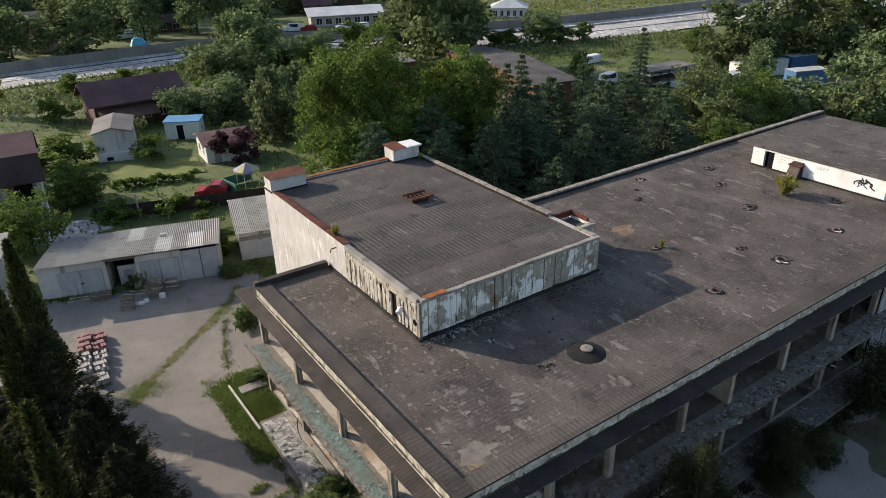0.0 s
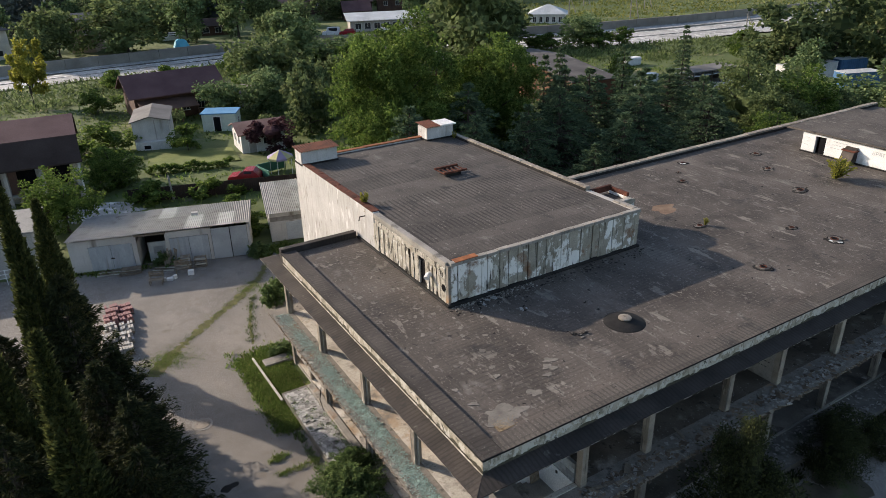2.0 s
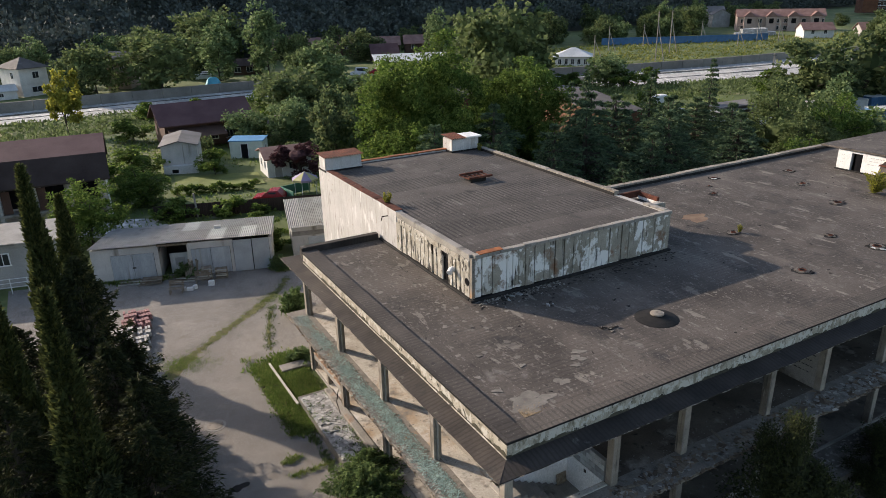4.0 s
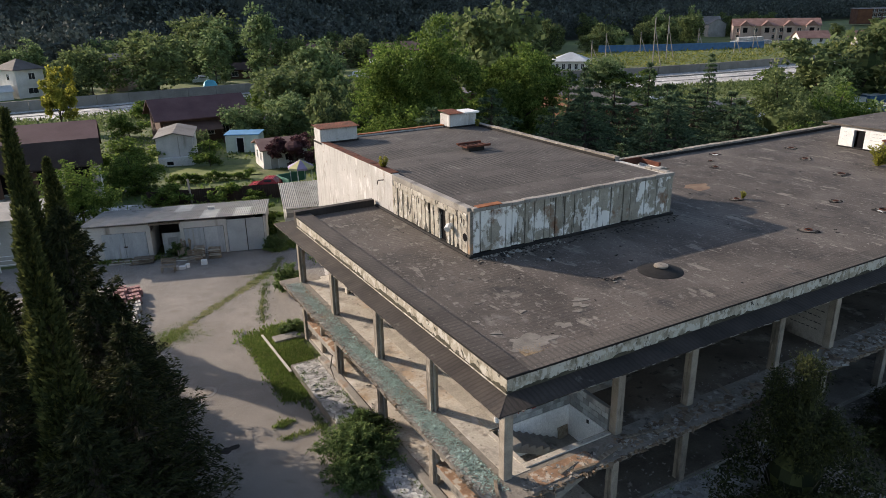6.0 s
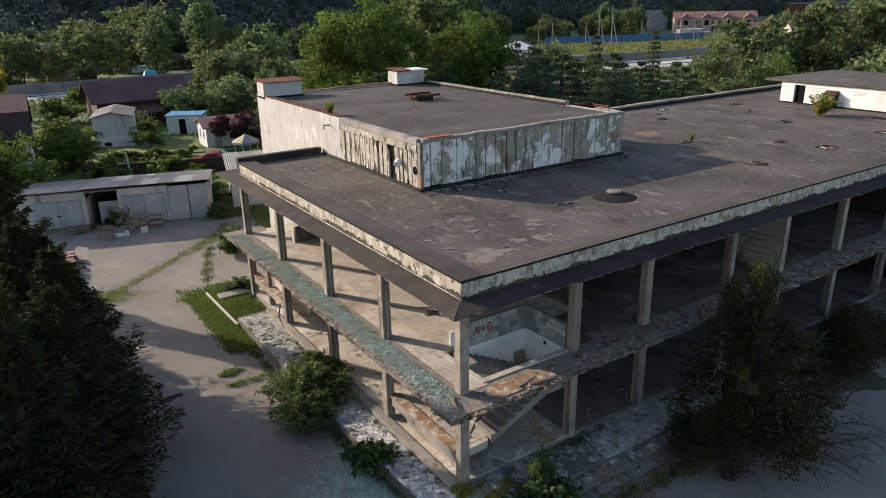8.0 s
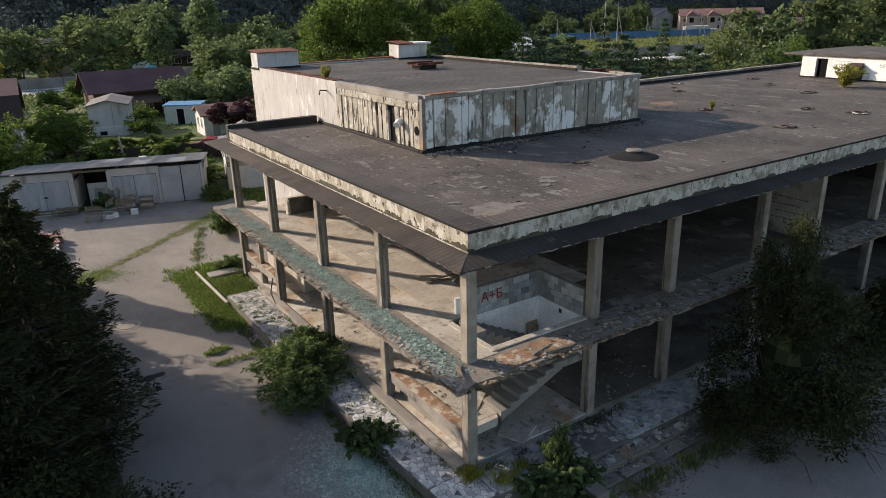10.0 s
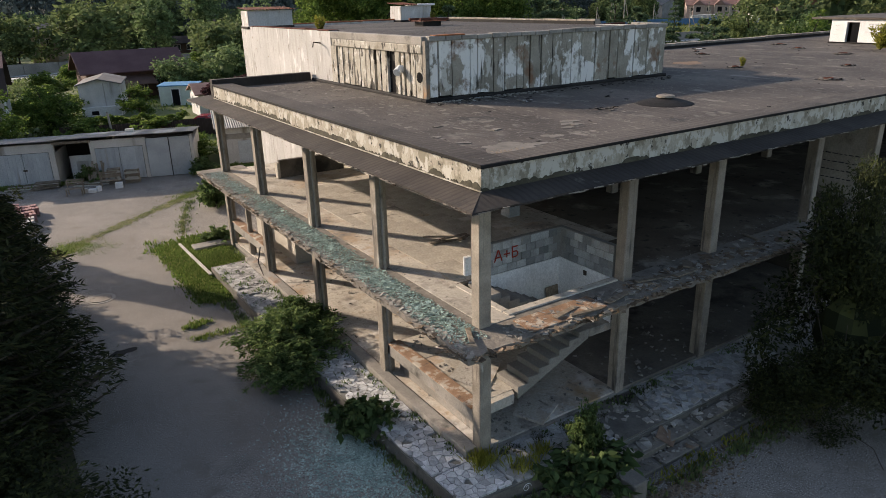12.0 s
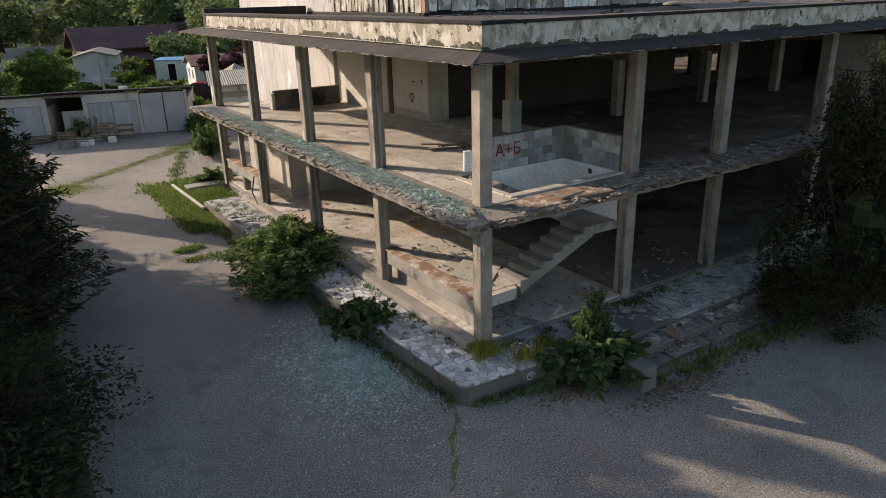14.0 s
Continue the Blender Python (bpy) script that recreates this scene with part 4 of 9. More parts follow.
part("pale_marker", Shape().box((1.38, 2.5, Z1), (1.56, 2.62, Z1 + 0.5), 0.01), M_WHITEPAINT, bld)

# tiled parapet round the stairwell, tile by tile
tile_me = fixed(Shape().box((-0.005, 0, 0), (0.012, 0.29, 0.19), 0.004).mesh("tile", M_TILE))
back = part("stair_parapet", Shape().box((SW[0] + 0.9, SW[3] + 0.012, Z1), (SW[2] + 0.15, SW[3] + 0.14, Z1 + 0.82)), M_GROUT, bld, "low parapet clad in blue-grey tiles")
side = part("stair_parapet", Shape().box((SW[2] + 0.012, SW[1] + 0.1, Z1), (SW[2] + 0.15, SW[3] + 0.012, Z1 + 0.82)), M_GROUT, bld, "low parapet clad in blue-grey tiles")
for r in range(4):
    off = 0.15 if r % 2 else 0.0
    for i in range(-1, 9):
        x = SW[0] + 0.9 + i * 0.3 + off
        if SW[0] + 0.85 < x < SW[2] - 0.3:
            part("tile", tile_me, None, back, m=pose(x + 0.29, SW[3] + 0.006, Z1 + 0.01 + r * 0.2, 0, 0, 90))
    for i in range(-1, 7):
        y = SW[1] + 0.1 + i * 0.3 + off
        if SW[1] + 0.05 < y < SW[3] - 0.28:
            part("tile", tile_me, None, side, m=pose(SW[2] + 0.006, y, Z1 + 0.01 + r * 0.2) @ pose(0, 0, 0, 0, 0, 0))
# white walls of the stairwell below
wall("stairwell_wall", (SW[0] + 0.3, SW[3] - 0.03, Z1 - 1.35), (SW[2] - 0.03, SW[3], Z1 + 0.005), M_WHITEPAINT, "white-painted stairwell wall")
well = wall("stairwell_wall", (SW[2] - 0.03, SW[1] + 0.05, Z1 - 1.3), (SW[2], SW[3], Z1 + 0.005), M_WHITEPAINT, "white-painted stairwell wall")
part("switch_box", Shape().box((SW[2] - 0.06, 1.16, Z1 - 0.2), (SW[2] - 0.03, 1.26, Z1 - 0.08), 0.005), M_DARKMETAL, well)

# concrete stair, rising to a landing, seen from below the slab
stair = thing("staircase", "bare concrete stair with worn steps up to a landing", "stairs")
FLIGHT_X0, FLIGHT_X1, LANDING_Z = 1.32, 3.5, 2.4
N_LOW, N_UP = 7, 8


def flight(x0, x1, y0, y1, z0, z1, n):
    """Steps and sloping slab from the foot x0, z0 to the head x1, z1."""
    rise, going = (z1 - z0) / n, (x1 - x0) / n
    for k in range(n):
        a, b = sorted((x0 + k * going, x0 + (k + 1) * going))
        part("step", Shape().box((a - 0.02, y0, z0 + k * rise - 0.03), (b + 0.02, y1, z0 + (k + 1) * rise), 0.014), M_CONCRETE, stair)
    v = [(x, y, z) for y in (y0 + 0.02, y1 - 0.02) for x, z in ((x0, z0), (x1, z1 - 0.04), (x1, z1 - 0.26), (x0, z0 - 0.18))]
    f = [(0, 1, 2, 3), (7, 6, 5, 4), (3, 2, 6, 7), (0, 4, 5, 1), (0, 3, 7, 4), (1, 5, 6, 2)]
    part("stair_slab", Shape().add(v, f if x1 > x0 else [q[::-1] for q in f]), M_CONCRETE, stair)


flight(FLIGHT_X0, FLIGHT_X1, 0.32, 1.15, 1.4, LANDING_Z, N_LOW)
flight(FLIGHT_X1, 1.2, 1.25, 2.14, LANDING_Z, Z1 - 0.01, N_UP)
part("landing", Shape().box((FLIGHT_X1, 0.3, LANDING_Z - 0.22), (4.3, 2.15, LANDING_Z), 0.02), M_CONCRETE, stair)
single("board", Shape().box((0, 0, 0), (0.46, 0.025, 0.42), 0.006), M_WOOD, "brown board leaning on the stairwell wall", "board", m=pose(3.66, 2.04, LANDING_Z + 0.001, -10, 0, 4))
part("stair_foot", Shape().prism([(0.28, 0.3), (1.2, 0.34), (1.42, 0.8), (1.95, 0.95), (2.02, 2.3), (1.75, 2.6), (1.8, 4.2), (0.28, 4.2)], 1.14, 1.4), M_FLOOR, stair, "pale broken tiled platform at the stair foot")
part("platform_base", Shape().prism([(0.28, 0.5), (0.75, 0.95), (1.3, 1.4), (1.5, 2.2), (1.4, 4.1), (0.28, 4.1)], Z0 - 0.02, 1.14), M_CONCRETE, stair)
prg = random.Random(12)
for i in range(4):
    for j in range(9):
        if prg.random() < 0.75:
            part("platform_tile", tile_floor, None, stair, m=pose(0.32 + i * 0.41, 0.5 + j * 0.41, 1.392 + prg.uniform(0, 0.006), 0, 0, prg.uniform(-2, 2)))
chips("rubble", "plaster and brick crumbs on the tiled platform", [(prg.uniform(0.3, 1.7), prg.uniform(0.4, 4.1), 1.41) for _ in range(60)], 0.01, 0.07, 0.025, M_RUBBLE, 55, 15)

# ---- raised block on the roof ----
PX0, PX1, PY0, PY1, PZ = 4.17, 15.38, 8.56, 26.55, 8.82
blk = thing("raised_block", "raised roof block with peeling panelled walls and a felt roof", "building")
part("white_wall", Shape().box((PX0, 15.6, 0.0), (PX0 + 0.35, PY1, PZ + 0.12), 0.02), M_WHITEWALL, blk, "tall white stucco wall with grey streaks")
part("rear_wall", Shape().box((PX0 + 0.35, PY1 - 0.3, 0.0), (PX1, PY1, PZ + 0.1), 0.02), M_WHITEWALL, blk)
part("side_wall", Shape().box((PX1 - 0.3, PY0 + 0.3, ZR - 0.3), (PX1, PY1 - 0.3, PZ + 0.02), 0.02), M_GREYHOUSE, blk)
part("side_wall", Shape().box((PX1 - 0.3, 18.0, 0.0), (PX1, PY1 - 0.3, ZR - 0.3)), M_GREYHOUSE, blk)
part("roof", Shape().box((PX0 + 0.2, PY0 + 0.2, PZ - 0.25), (PX1 - 0.2, PY1 - 0.2, PZ)), M_FELT_HIGH, blk, "grey roofing felt with fine ribs")
part("backing_wall", Shape().box((PX0 + 0.12, PY0 + 0.12, ZR - 0.1), (PX1 - 0.3, PY0 + 0.35, PZ - 0.02)), M_TAR, blk)
part("backing_wall", Shape().box((PX0 + 0.12, PY0 + 0.35, ZR - 0.1), (PX0 + 0.35, 15.6, PZ - 0.02)), M_TAR, blk)
rg = random.Random(21)
# upright panels with dark joints
x = PX0 + 0.14
while x < PX1 - 0.06:
    w = min(rg.choice([0.3, 0.36, 0.42, 0.5, 0.72, 0.9]), PX1 - x)
    g = rg.choice([0.02, 0.028, 0.035, 0.06])
    z0 = ZR + rg.uniform(0.08, 0.16)
    part("panel", Shape().box((x, PY0 + rg.uniform(-0.012, 0.012), z0), (x + w - g, PY0 + 0.12, PZ - 0.02), 0.008), M_PANEL, blk)
    x += w
y = PY0 + 0.22
while y < 15.0:
    w = rg.choice([0.28, 0.36, 0.44, 0.5])
    g = rg.choice([0.05, 0.09, 0.18])
    top = PZ - 0.42
    if not 10.55 < y + w * 0.5 < 11.25:
        part("panel", Shape().box((PX0 + rg.uniform(-0.012, 0.012), y, ZR + rg.uniform(0.08, 0.14)), (PX0 + 0.12, y + w - g, top), 0.008), M_SIDEPANEL, blk)
    y += w
part("corner_post", Shape().box((PX0 - 0.01, PY0 - 0.01, ZR), (PX0 + 0.12, PY0 + 0.2, PZ - 0.02), 0.012), M_SLAB, blk)
part("cornice", Shape().box((PX0 - 0.05, PY0 + 0.2, PZ - 0.42), (PX0 + 0.2, 15.4, PZ - 0.16), 0.02), M_SIDEPANEL, blk, "projecting cornice with flaking paint")
part("cornice", Shape().box((PX0 - 0.02, PY0 + 0.2, PZ - 0.16), (PX0 + 0.3, 15.6, PZ + 0.1), 0.02), M_CONCRETE, blk)
part("end_post", Shape().box((PX0 - 0.03, 15.1, ZR), (PX0 + 0.12, 15.6, PZ - 0.42), 0.012), M_SIDEPANEL, blk)
part("doorway", Shape().box((PX0 + 0.1, 10.6, ZR + 0.05), (PX0 + 0.125, 11.2, ZR + 1.15)), M_DARK, blk, "black sheet for the unlit doorway")
part("pipe_stub", Shape().tube([(PX0 + 0.1, 10.1, ZR + 0.95), (PX0 - 0.12, 10.05, ZR + 0.95), (PX0 - 0.28, 9.95, ZR + 0.85)], [0.12, 0.13, 0.14], 10), M_WHITEPAINT, blk)
part("round_hole", Shape().tube([(PX0 + 0.1, 8.95, ZR + 0.75), (PX0 - 0.02, 8.95, ZR + 0.75)], [0.17, 0.17], 14), M_DARK, blk)
part("bracket", Shape().tube([(PX0, 16.6, 8.45), (PX0 - 0.35, 16.5, 8.5), (PX0 - 0.4, 16.5, 8.3)], [0.03, 0.03, 0.03], 6), M_DARKMETAL, blk)
# low copings of broken concrete, rusted flashing at the rear left
def coping_run(p, q, w, h, n, mats, parent, seed):
    rg = random.Random(seed)
    P, Q = Vector(p), Vector(q)
    d = (Q - P) / n
    for i in range(n):
        a = P + d * (i + 0.01)
        b = P + d * (i + 0.99)
        lo = (min(a.x, b.x) - (w if abs(d.y) > abs(d.x) else 0), min(a.y, b.y) - (w if abs(d.x) > abs(d.y) else 0), a.z + rg.uniform(-0.02, 0.0))
        hi = (max(a.x, b.x) + (w if abs(d.y) > abs(d.x) else 0), max(a.y, b.y) + (w if abs(d.x) > abs(d.y) else 0), a.z + h + rg.uniform(-0.015, 0.02))
        part("coping", Shape().box(lo, hi, 0.02), rg.choice(mats), parent)


coping_run((PX0 + 0.12, PY0 + 0.08, PZ - 0.03), (PX1, PY0 + 0.08, PZ - 0.03), 0.13, 0.13, 18, [M_CONCRETE], blk, 1)
coping_run((PX1 - 0.12, 12.2, PZ), (PX1 - 0.12, PY1 - 0.5, PZ), 0.16, 0.2, 12, [M_COLUMN, M_COLUMN, M_CONCRETE], blk, 2)
part("inner_upstand", Shape().box((PX1 - 0.34, 12.2, PZ - 0.02), (PX1 - 0.29, PY1 - 0.5, PZ + 0.14), 0.01), M_TAR, blk)
coping_run((PX1 - 0.12, PY0 + 0.25, PZ), (PX1 - 0.12, 10.2, PZ), 0.14, 0.1, 3, [M_CONCRETE], blk, 5)
coping_run((PX0 + 0.2, 15.65, PZ + 0.12), (PX0 + 0.2, 25.2, PZ + 0.12), 0.22, 0.03, 8, [M_RUST], blk, 3)
coping_run((6.6, PY1 - 0.15, PZ + 0.1), (13.3, PY1 - 0.15, PZ + 0.1), 0.17, 0.05, 6, [M_RUSTORANGE], blk, 4)
part("flashing", Shape().box((PX0 + 0.35, PY0 - 0.05, PZ + 0.1), (PX0 + 1.5, PY0 + 0.3, PZ + 0.14), 0.01), M_RUSTORANGE, blk, "bent orange rusty flashing")
# small stair head beside the block, with rusty edging
part("stair_head", Shape().box((PX1, 10.3, ZR - 0.05), (PX1 + 1.45, 10.42, PZ - 0.2), 0.01).box((PX1 + 1.33, 10.42, ZR - 0.05), (PX1 + 1.45, 12.2, PZ - 0.25), 0.01), M_PANEL, blk, "peeling white stub walls")
part("stair_head_roof", Shape().box((PX1, 10.42, PZ - 0.5), (PX1 + 1.33, 12.2, PZ - 0.4)), M_FELT_HIGH, blk, "sunken felt-covered stub roof")
part("rusty_edging", Shape().box((PX1 - 0.1, 12.1, PZ - 0.3), (PX1 + 1.5, 12.24, PZ + 0.03), 0.01), M_RUST, blk)
part("rusty_edging", Shape().box((PX1 + 1.36, 10.8, PZ - 0.25), (PX1 + 1.5, 12.1, PZ - 0.03), 0.01), M_RUST, blk)
part("rubble_lip", Shape().box((PX1 - 0.2, 10.22, PZ - 0.22), (PX1 + 1.2, 10.5, PZ - 0.12), 0.03), M_RUBBLE, blk, "crumbling pale coping edge")
# tar upturn at the foot
part("tar_upturn", Shape().box((PX0 - 0.12, PY0 - 0.14, ZR - 0.02), (PX1 + 0.05, PY0 + 0.12, ZR + 0.1), 0.03), M_TAR, blk)
part("tar_upturn", Shape().box((PX0 - 0.12, PY0 + 0.12, ZR - 0.02), (PX0 + 0.12, 17.6, ZR + 0.1), 0.03), M_TAR, blk)


def corrugated(x0, x1, y0, y1, z0, z1, period, amp, thick=0.012, per=6):
    """A sheet that waves along x and falls along y."""
    n = max(2, int((x1 - x0) / period * per))
    v, f = [], []
    for i in range(n + 1):
        x = x0 + (x1 - x0) * i / n
        w = amp * math.sin(2 * math.pi * (x - x0) / period)
        for y, z in ((y0, z0), (y1, z1)):
            v += [(x, y, z + w), (x, y, z + w - thick)]
    for i in range(n):
        a, b = i * 4, i * 4 + 4
        f += [(a, b, b + 2, a + 2), (a + 1, a + 3, b + 3, b + 1), (a, a + 1, b + 1, b), (a + 2, b + 2, b + 3, a + 3)]
    f += [(0, 2, 3, 1), (n * 4, n * 4 + 1, n * 4 + 3, n * 4 + 2)]
    return Shape().add(v, f)


def vent_shaft(x0, y0, x1, y1, top, cover):
    t = thing("ventilation_shaft", "squat white masonry vent shaft with a rusty corrugated cover", "chimney", group="vent shafts on the raised block")
    part("shaft", Shape().box((x0, y0, PZ), (x1, y1, top - 0.05), 0.025), M_WHITEWALL, t)
    part("tar_collar", Shape().box((x0 - 0.06, y0 - 0.06, PZ), (x1 + 0.06, y1 + 0.06, PZ + 0.1), 0.03), M_TAR, t)
    for a, b, mat, lift in cover:
        part("cover_sheet", corrugated(a, b, y0 - 0.15, y1 + 0.15, top + lift, top + 0.1 + lift, 0.17, 0.025), mat, t)


vent_shaft(4.15, 25.25, 6.5, 26.3, 9.72, [(4.05, 6.6, M_RUST, 0.0)])
vent_shaft(13.1, 25.5, 15.15, 26.75, 9.72, [(13.0, 14.15, M_RUST, 0.03)])
single("slab_cover", Shape().box((14.2, 25.4, 9.67), (15.35, 26.85, 9.77), 0.02), M_WHITEPAINT, "pale flaking slab lying on the vent shaft", "slab")
hat = thing("roof_hatch", "rusty steel hatch frame on a low curb", "hatch")
part("curb", Shape().box((10.2, 18.4, PZ), (11.2, 19.2, PZ + 0.22), 0.02), M_TAR, hat)
part("rail", Shape().box((9.95, 18.2, PZ + 0.25), (11.5, 18.34, PZ + 0.36), 0.01), M_RUST, hat)
part("rail", Shape().box((9.95, 19.2, PZ + 0.25), (11.5, 19.34, PZ + 0.36), 0.01), M_RUST, hat)
for k in range(6):
    part("bar", Shape().box((10.0 + k * 0.28, 18.3, PZ + 0.22), (10.06 + k * 0.28, 19.25, PZ + 0.28)), M_RUST, hat)

# ---- pavilion on the roof ----
pav = thing("roof_pavilion", "white plastered roof pavilion with a felt roof and a black sheet for the unlit doorway", "building")
QX, QY0, QY1, QZ = 36.85, 4.3, 13.75, 8.27
part("wall", Shape().box((QX, QY0, ZR), (QX + 0.25, 12.05, QZ)).box((QX, 12.8, ZR), (QX + 0.25, QY1, QZ)).box((QX, 12.05, QZ - 0.15), (QX + 0.25, 12.8, QZ)), M_WHITEPAINT, pav, "white graffitied wall")
part("wall", Shape().box((QX + 0.25, QY0, ZR), (45.2, QY0 + 0.25, QZ)), M_WHITEPAINT, pav)
part("wall", Shape().box((QX + 0.25, QY1 - 0.25, ZR), (45.2, QY1, QZ)), M_WHITEPAINT, pav)
part("wall", Shape().box((45.2, QY0, ZR), (45.4, QY1, QZ)), M_WHITEPAINT, pav)
# near-black wall paints the darkness behind the doorway
part("inner_wall", Shape().box((QX + 1.5, QY0 + 0.3, ZR), (QX + 1.6, QY1 - 0.3, QZ)), M_DARKWALL, pav)
part("roof", Shape().box((QX - 0.12, QY0 - 0.5, QZ), (45.6, QY1 + 1.25, QZ + 0.13), 0.02), M_FELT, pav, "overhanging dark felt roof")
# black sheet paints the shade in half of the doorway
part("fallen_door", Shape().box((QX + 0.03, 12.06, ZR), (QX + 0.08, 12.5, ZR + 1.15)), M_DARK, pav)
part("rubble_foot", Shape().box((QX - 0.2, QY0, ZR), (QX - 0.001, QY1, ZR + 0.07), 0.03), M_TAR, pav)
duct = thing("roof_duct", "hooded rusty metal duct leaning on the pavilion wall", "duct")
part("hood", Shape().add([(36.1, 9.8, ZR), (36.1, 10.6, ZR), (36.95, 9.8, ZR), (36.95, 10.6, ZR), (36.45, 9.8, ZR + 0.85), (36.45, 10.6, ZR + 0.85), (36.95, 9.8, ZR + 1.1), (36.95, 10.6, ZR + 1.1)],
                         [(0, 1, 5, 4), (4, 5, 7, 6), (0, 4, 6, 2), (1, 3, 7, 5), (2, 6, 7, 3), (0, 2, 3, 1)]), M_DARKMETAL, duct)
part("rim", Shape().box((36.35, 9.72, ZR + 0.82), (36.98, 10.68, ZR + 0.9), 0.01), M_RUST, duct)

# ---- things on the main roof ----
def blob(cx, cy, r, seed, n=18, squash=1.0, amp=0.3):
    rg = random.Random(seed)
    ph = [rg.uniform(0, 6.28) for _ in range(4)]
    out = []
    for i in range(n):
        a = 2 * math.pi * i / n
        k = r * (1 + amp * (0.5 * math.sin(2 * a + ph[0]) + 0.35 * math.sin(3 * a + ph[1]) + 0.3 * math.sin(5 * a + ph[2])) + rg.uniform(-0.08, 0.08))
        out.append((cx + k * math.cos(a), cy + k * math.sin(a) * squash))
    return out


for i, (x, y, r, q) in enumerate([(3.44, 1.79, 0.24, 0.8), (1.75, 1.55, 0.5, 0.7), (2.2, 1.25, 0.42, 0.6), (1.45, 1.15, 0.35, 0.9), (5.15, 3.05, 0.24, 0.6), (4.85, 2.7, 0.22, 0.9), (4.5, 2.35, 0.14, 0.9), (1.2, 3.4, 0.12, 0.6), (2.0, 4.6, 0.13, 0.5), (2.9, 3.3, 0.1, 1.2), (1.3, 2.4, 0.14, 0.8)]):
    part("bare_patch", Shape().prism(blob(x, y, r, i + 30, 40, q, 0.6), ZR - 0.01, ZR + 0.003 + 0.002 * i), M_SCREED, roof, "bare pale screed showing through")
part("stained_patch", Shape().prism(blob(20.4, 11.3, 0.9, 78, 24, 0.6, 0.4), ZR - 0.01, ZR + 0.004), surface("ochre_stain", (0.14, 0.09, 0.06), (0.22, 0.15, 0.1), 2, 25, 0.9, 0.4, 0.005), roof)
vent = thing("roof_vent", "tarred roof vent mound with a dented metal cap", "vent")
mound = Shape()
for ra, rb, za, zb in [(0.9, 0.8, 0.0, 0.045), (0.8, 0.62, 0.045, 0.1), (0.62, 0.4, 0.1, 0.15), (0.4, 0.24, 0.15, 0.18)]:
    mound.cyl((9.46, 3.5), ra, ZR - 0.02 + za, ZR - 0.02 + zb, 28, rb)
part("tar_mound", mound, M_TAR, vent, "dark tarred mound")
part("pipe", Shape().cyl((9.46, 3.5), 0.19, ZR + 0.12, ZR + 0.21, 16), M_DARKMETAL, vent)
part("cap", Shape().cyl((9.46, 3.5), 0.27, ZR + 0.19, ZR + 0.24, 20, 0.26).cyl((9.46, 3.5), 0.25, ZR + 0.24, ZR + 0.27, 20, 0.13), M_COLUMN, vent, "grey dented metal cap")


def torn_outlet(x, y, r, seed, white=False):
    t = thing("torn_roof_outlet", "torn open roof outlet with crumpled felt and a black disc for the unlit hole", "roof outlet", group="torn outlets on the flat roof")
    rg = random.Random(seed)
    part("tar_patch", Shape().prism(blob(x, y, r * 0.95, seed + 3, 24, 0.8, 0.25), ZR - 0.01, ZR + 0.008), M_TAR, t, "dark tar patch")
    part("collar", Shape().prism(blob(x, y, r * 0.62, seed, 20, 0.85, 0.25), ZR - 0.01, ZR + 0.04), M_FLAKE if seed % 2 else M_FELT, t, "crumpled felt collar")
    ring = [(x + r * 0.3 * math.cos(a), y + r * 0.3 * math.sin(a), ZR + 0.05) for a in (k * math.pi / 8 for k in range(17))]
    part("pipe_rim", Shape().tube(ring, [0.025] * 17, 6, False), M_RUST, t, "rusty pipe rim")
    part("hole", Shape().cyl((x, y), r * 0.28, ZR - 0.01, ZR + 0.046, 16), M_DARK, t, "black disc for the unlit hole")
    for k in range(7):
        a = k * 0.9 + rg.uniform(-0.3, 0.3)
        d = r * rg.uniform(0.5, 0.85)
        m = pose(x + d * math.cos(a), y + d * math.sin(a), ZR + 0.035, rg.uniform(-12, 12), rg.uniform(-12, 12), math.degrees(a) + 90)
        part("felt_flap", Shape().box((-r * 0.22, -r * 0.1, -0.012), (r * 0.22, r * 0.1, 0.012), 0.006, m), M_WHITEPAINT if white and k in (4, 5) else rg.choice([M_TAR, M_FELT, M_FLAKE]), t)


for i, (x, y, r, wh) in enumerate([(18.4, 3.5, 0.5, 0), (24.1, 3.5, 0.6, 1), (24.9, 13.9, 0.4, 0), (31.3, 12.4, 0.5, 0), (29.3, 8.8, 0.6, 0), (30.1, 3.7, 0.5, 1), (23.7, 5.6, 0.35, 0), (20.0, 8.5, 0.4, 0), (27.8, 16.4, 0.4, 1), (33.5, 14.9, 0.5, 0), (34.5, 6.0, 0.5, 0), (26, 15.2, 0.2, 0)]):
    torn_outlet(x, y, r, 50 + i, wh)
rg = random.Random(9)
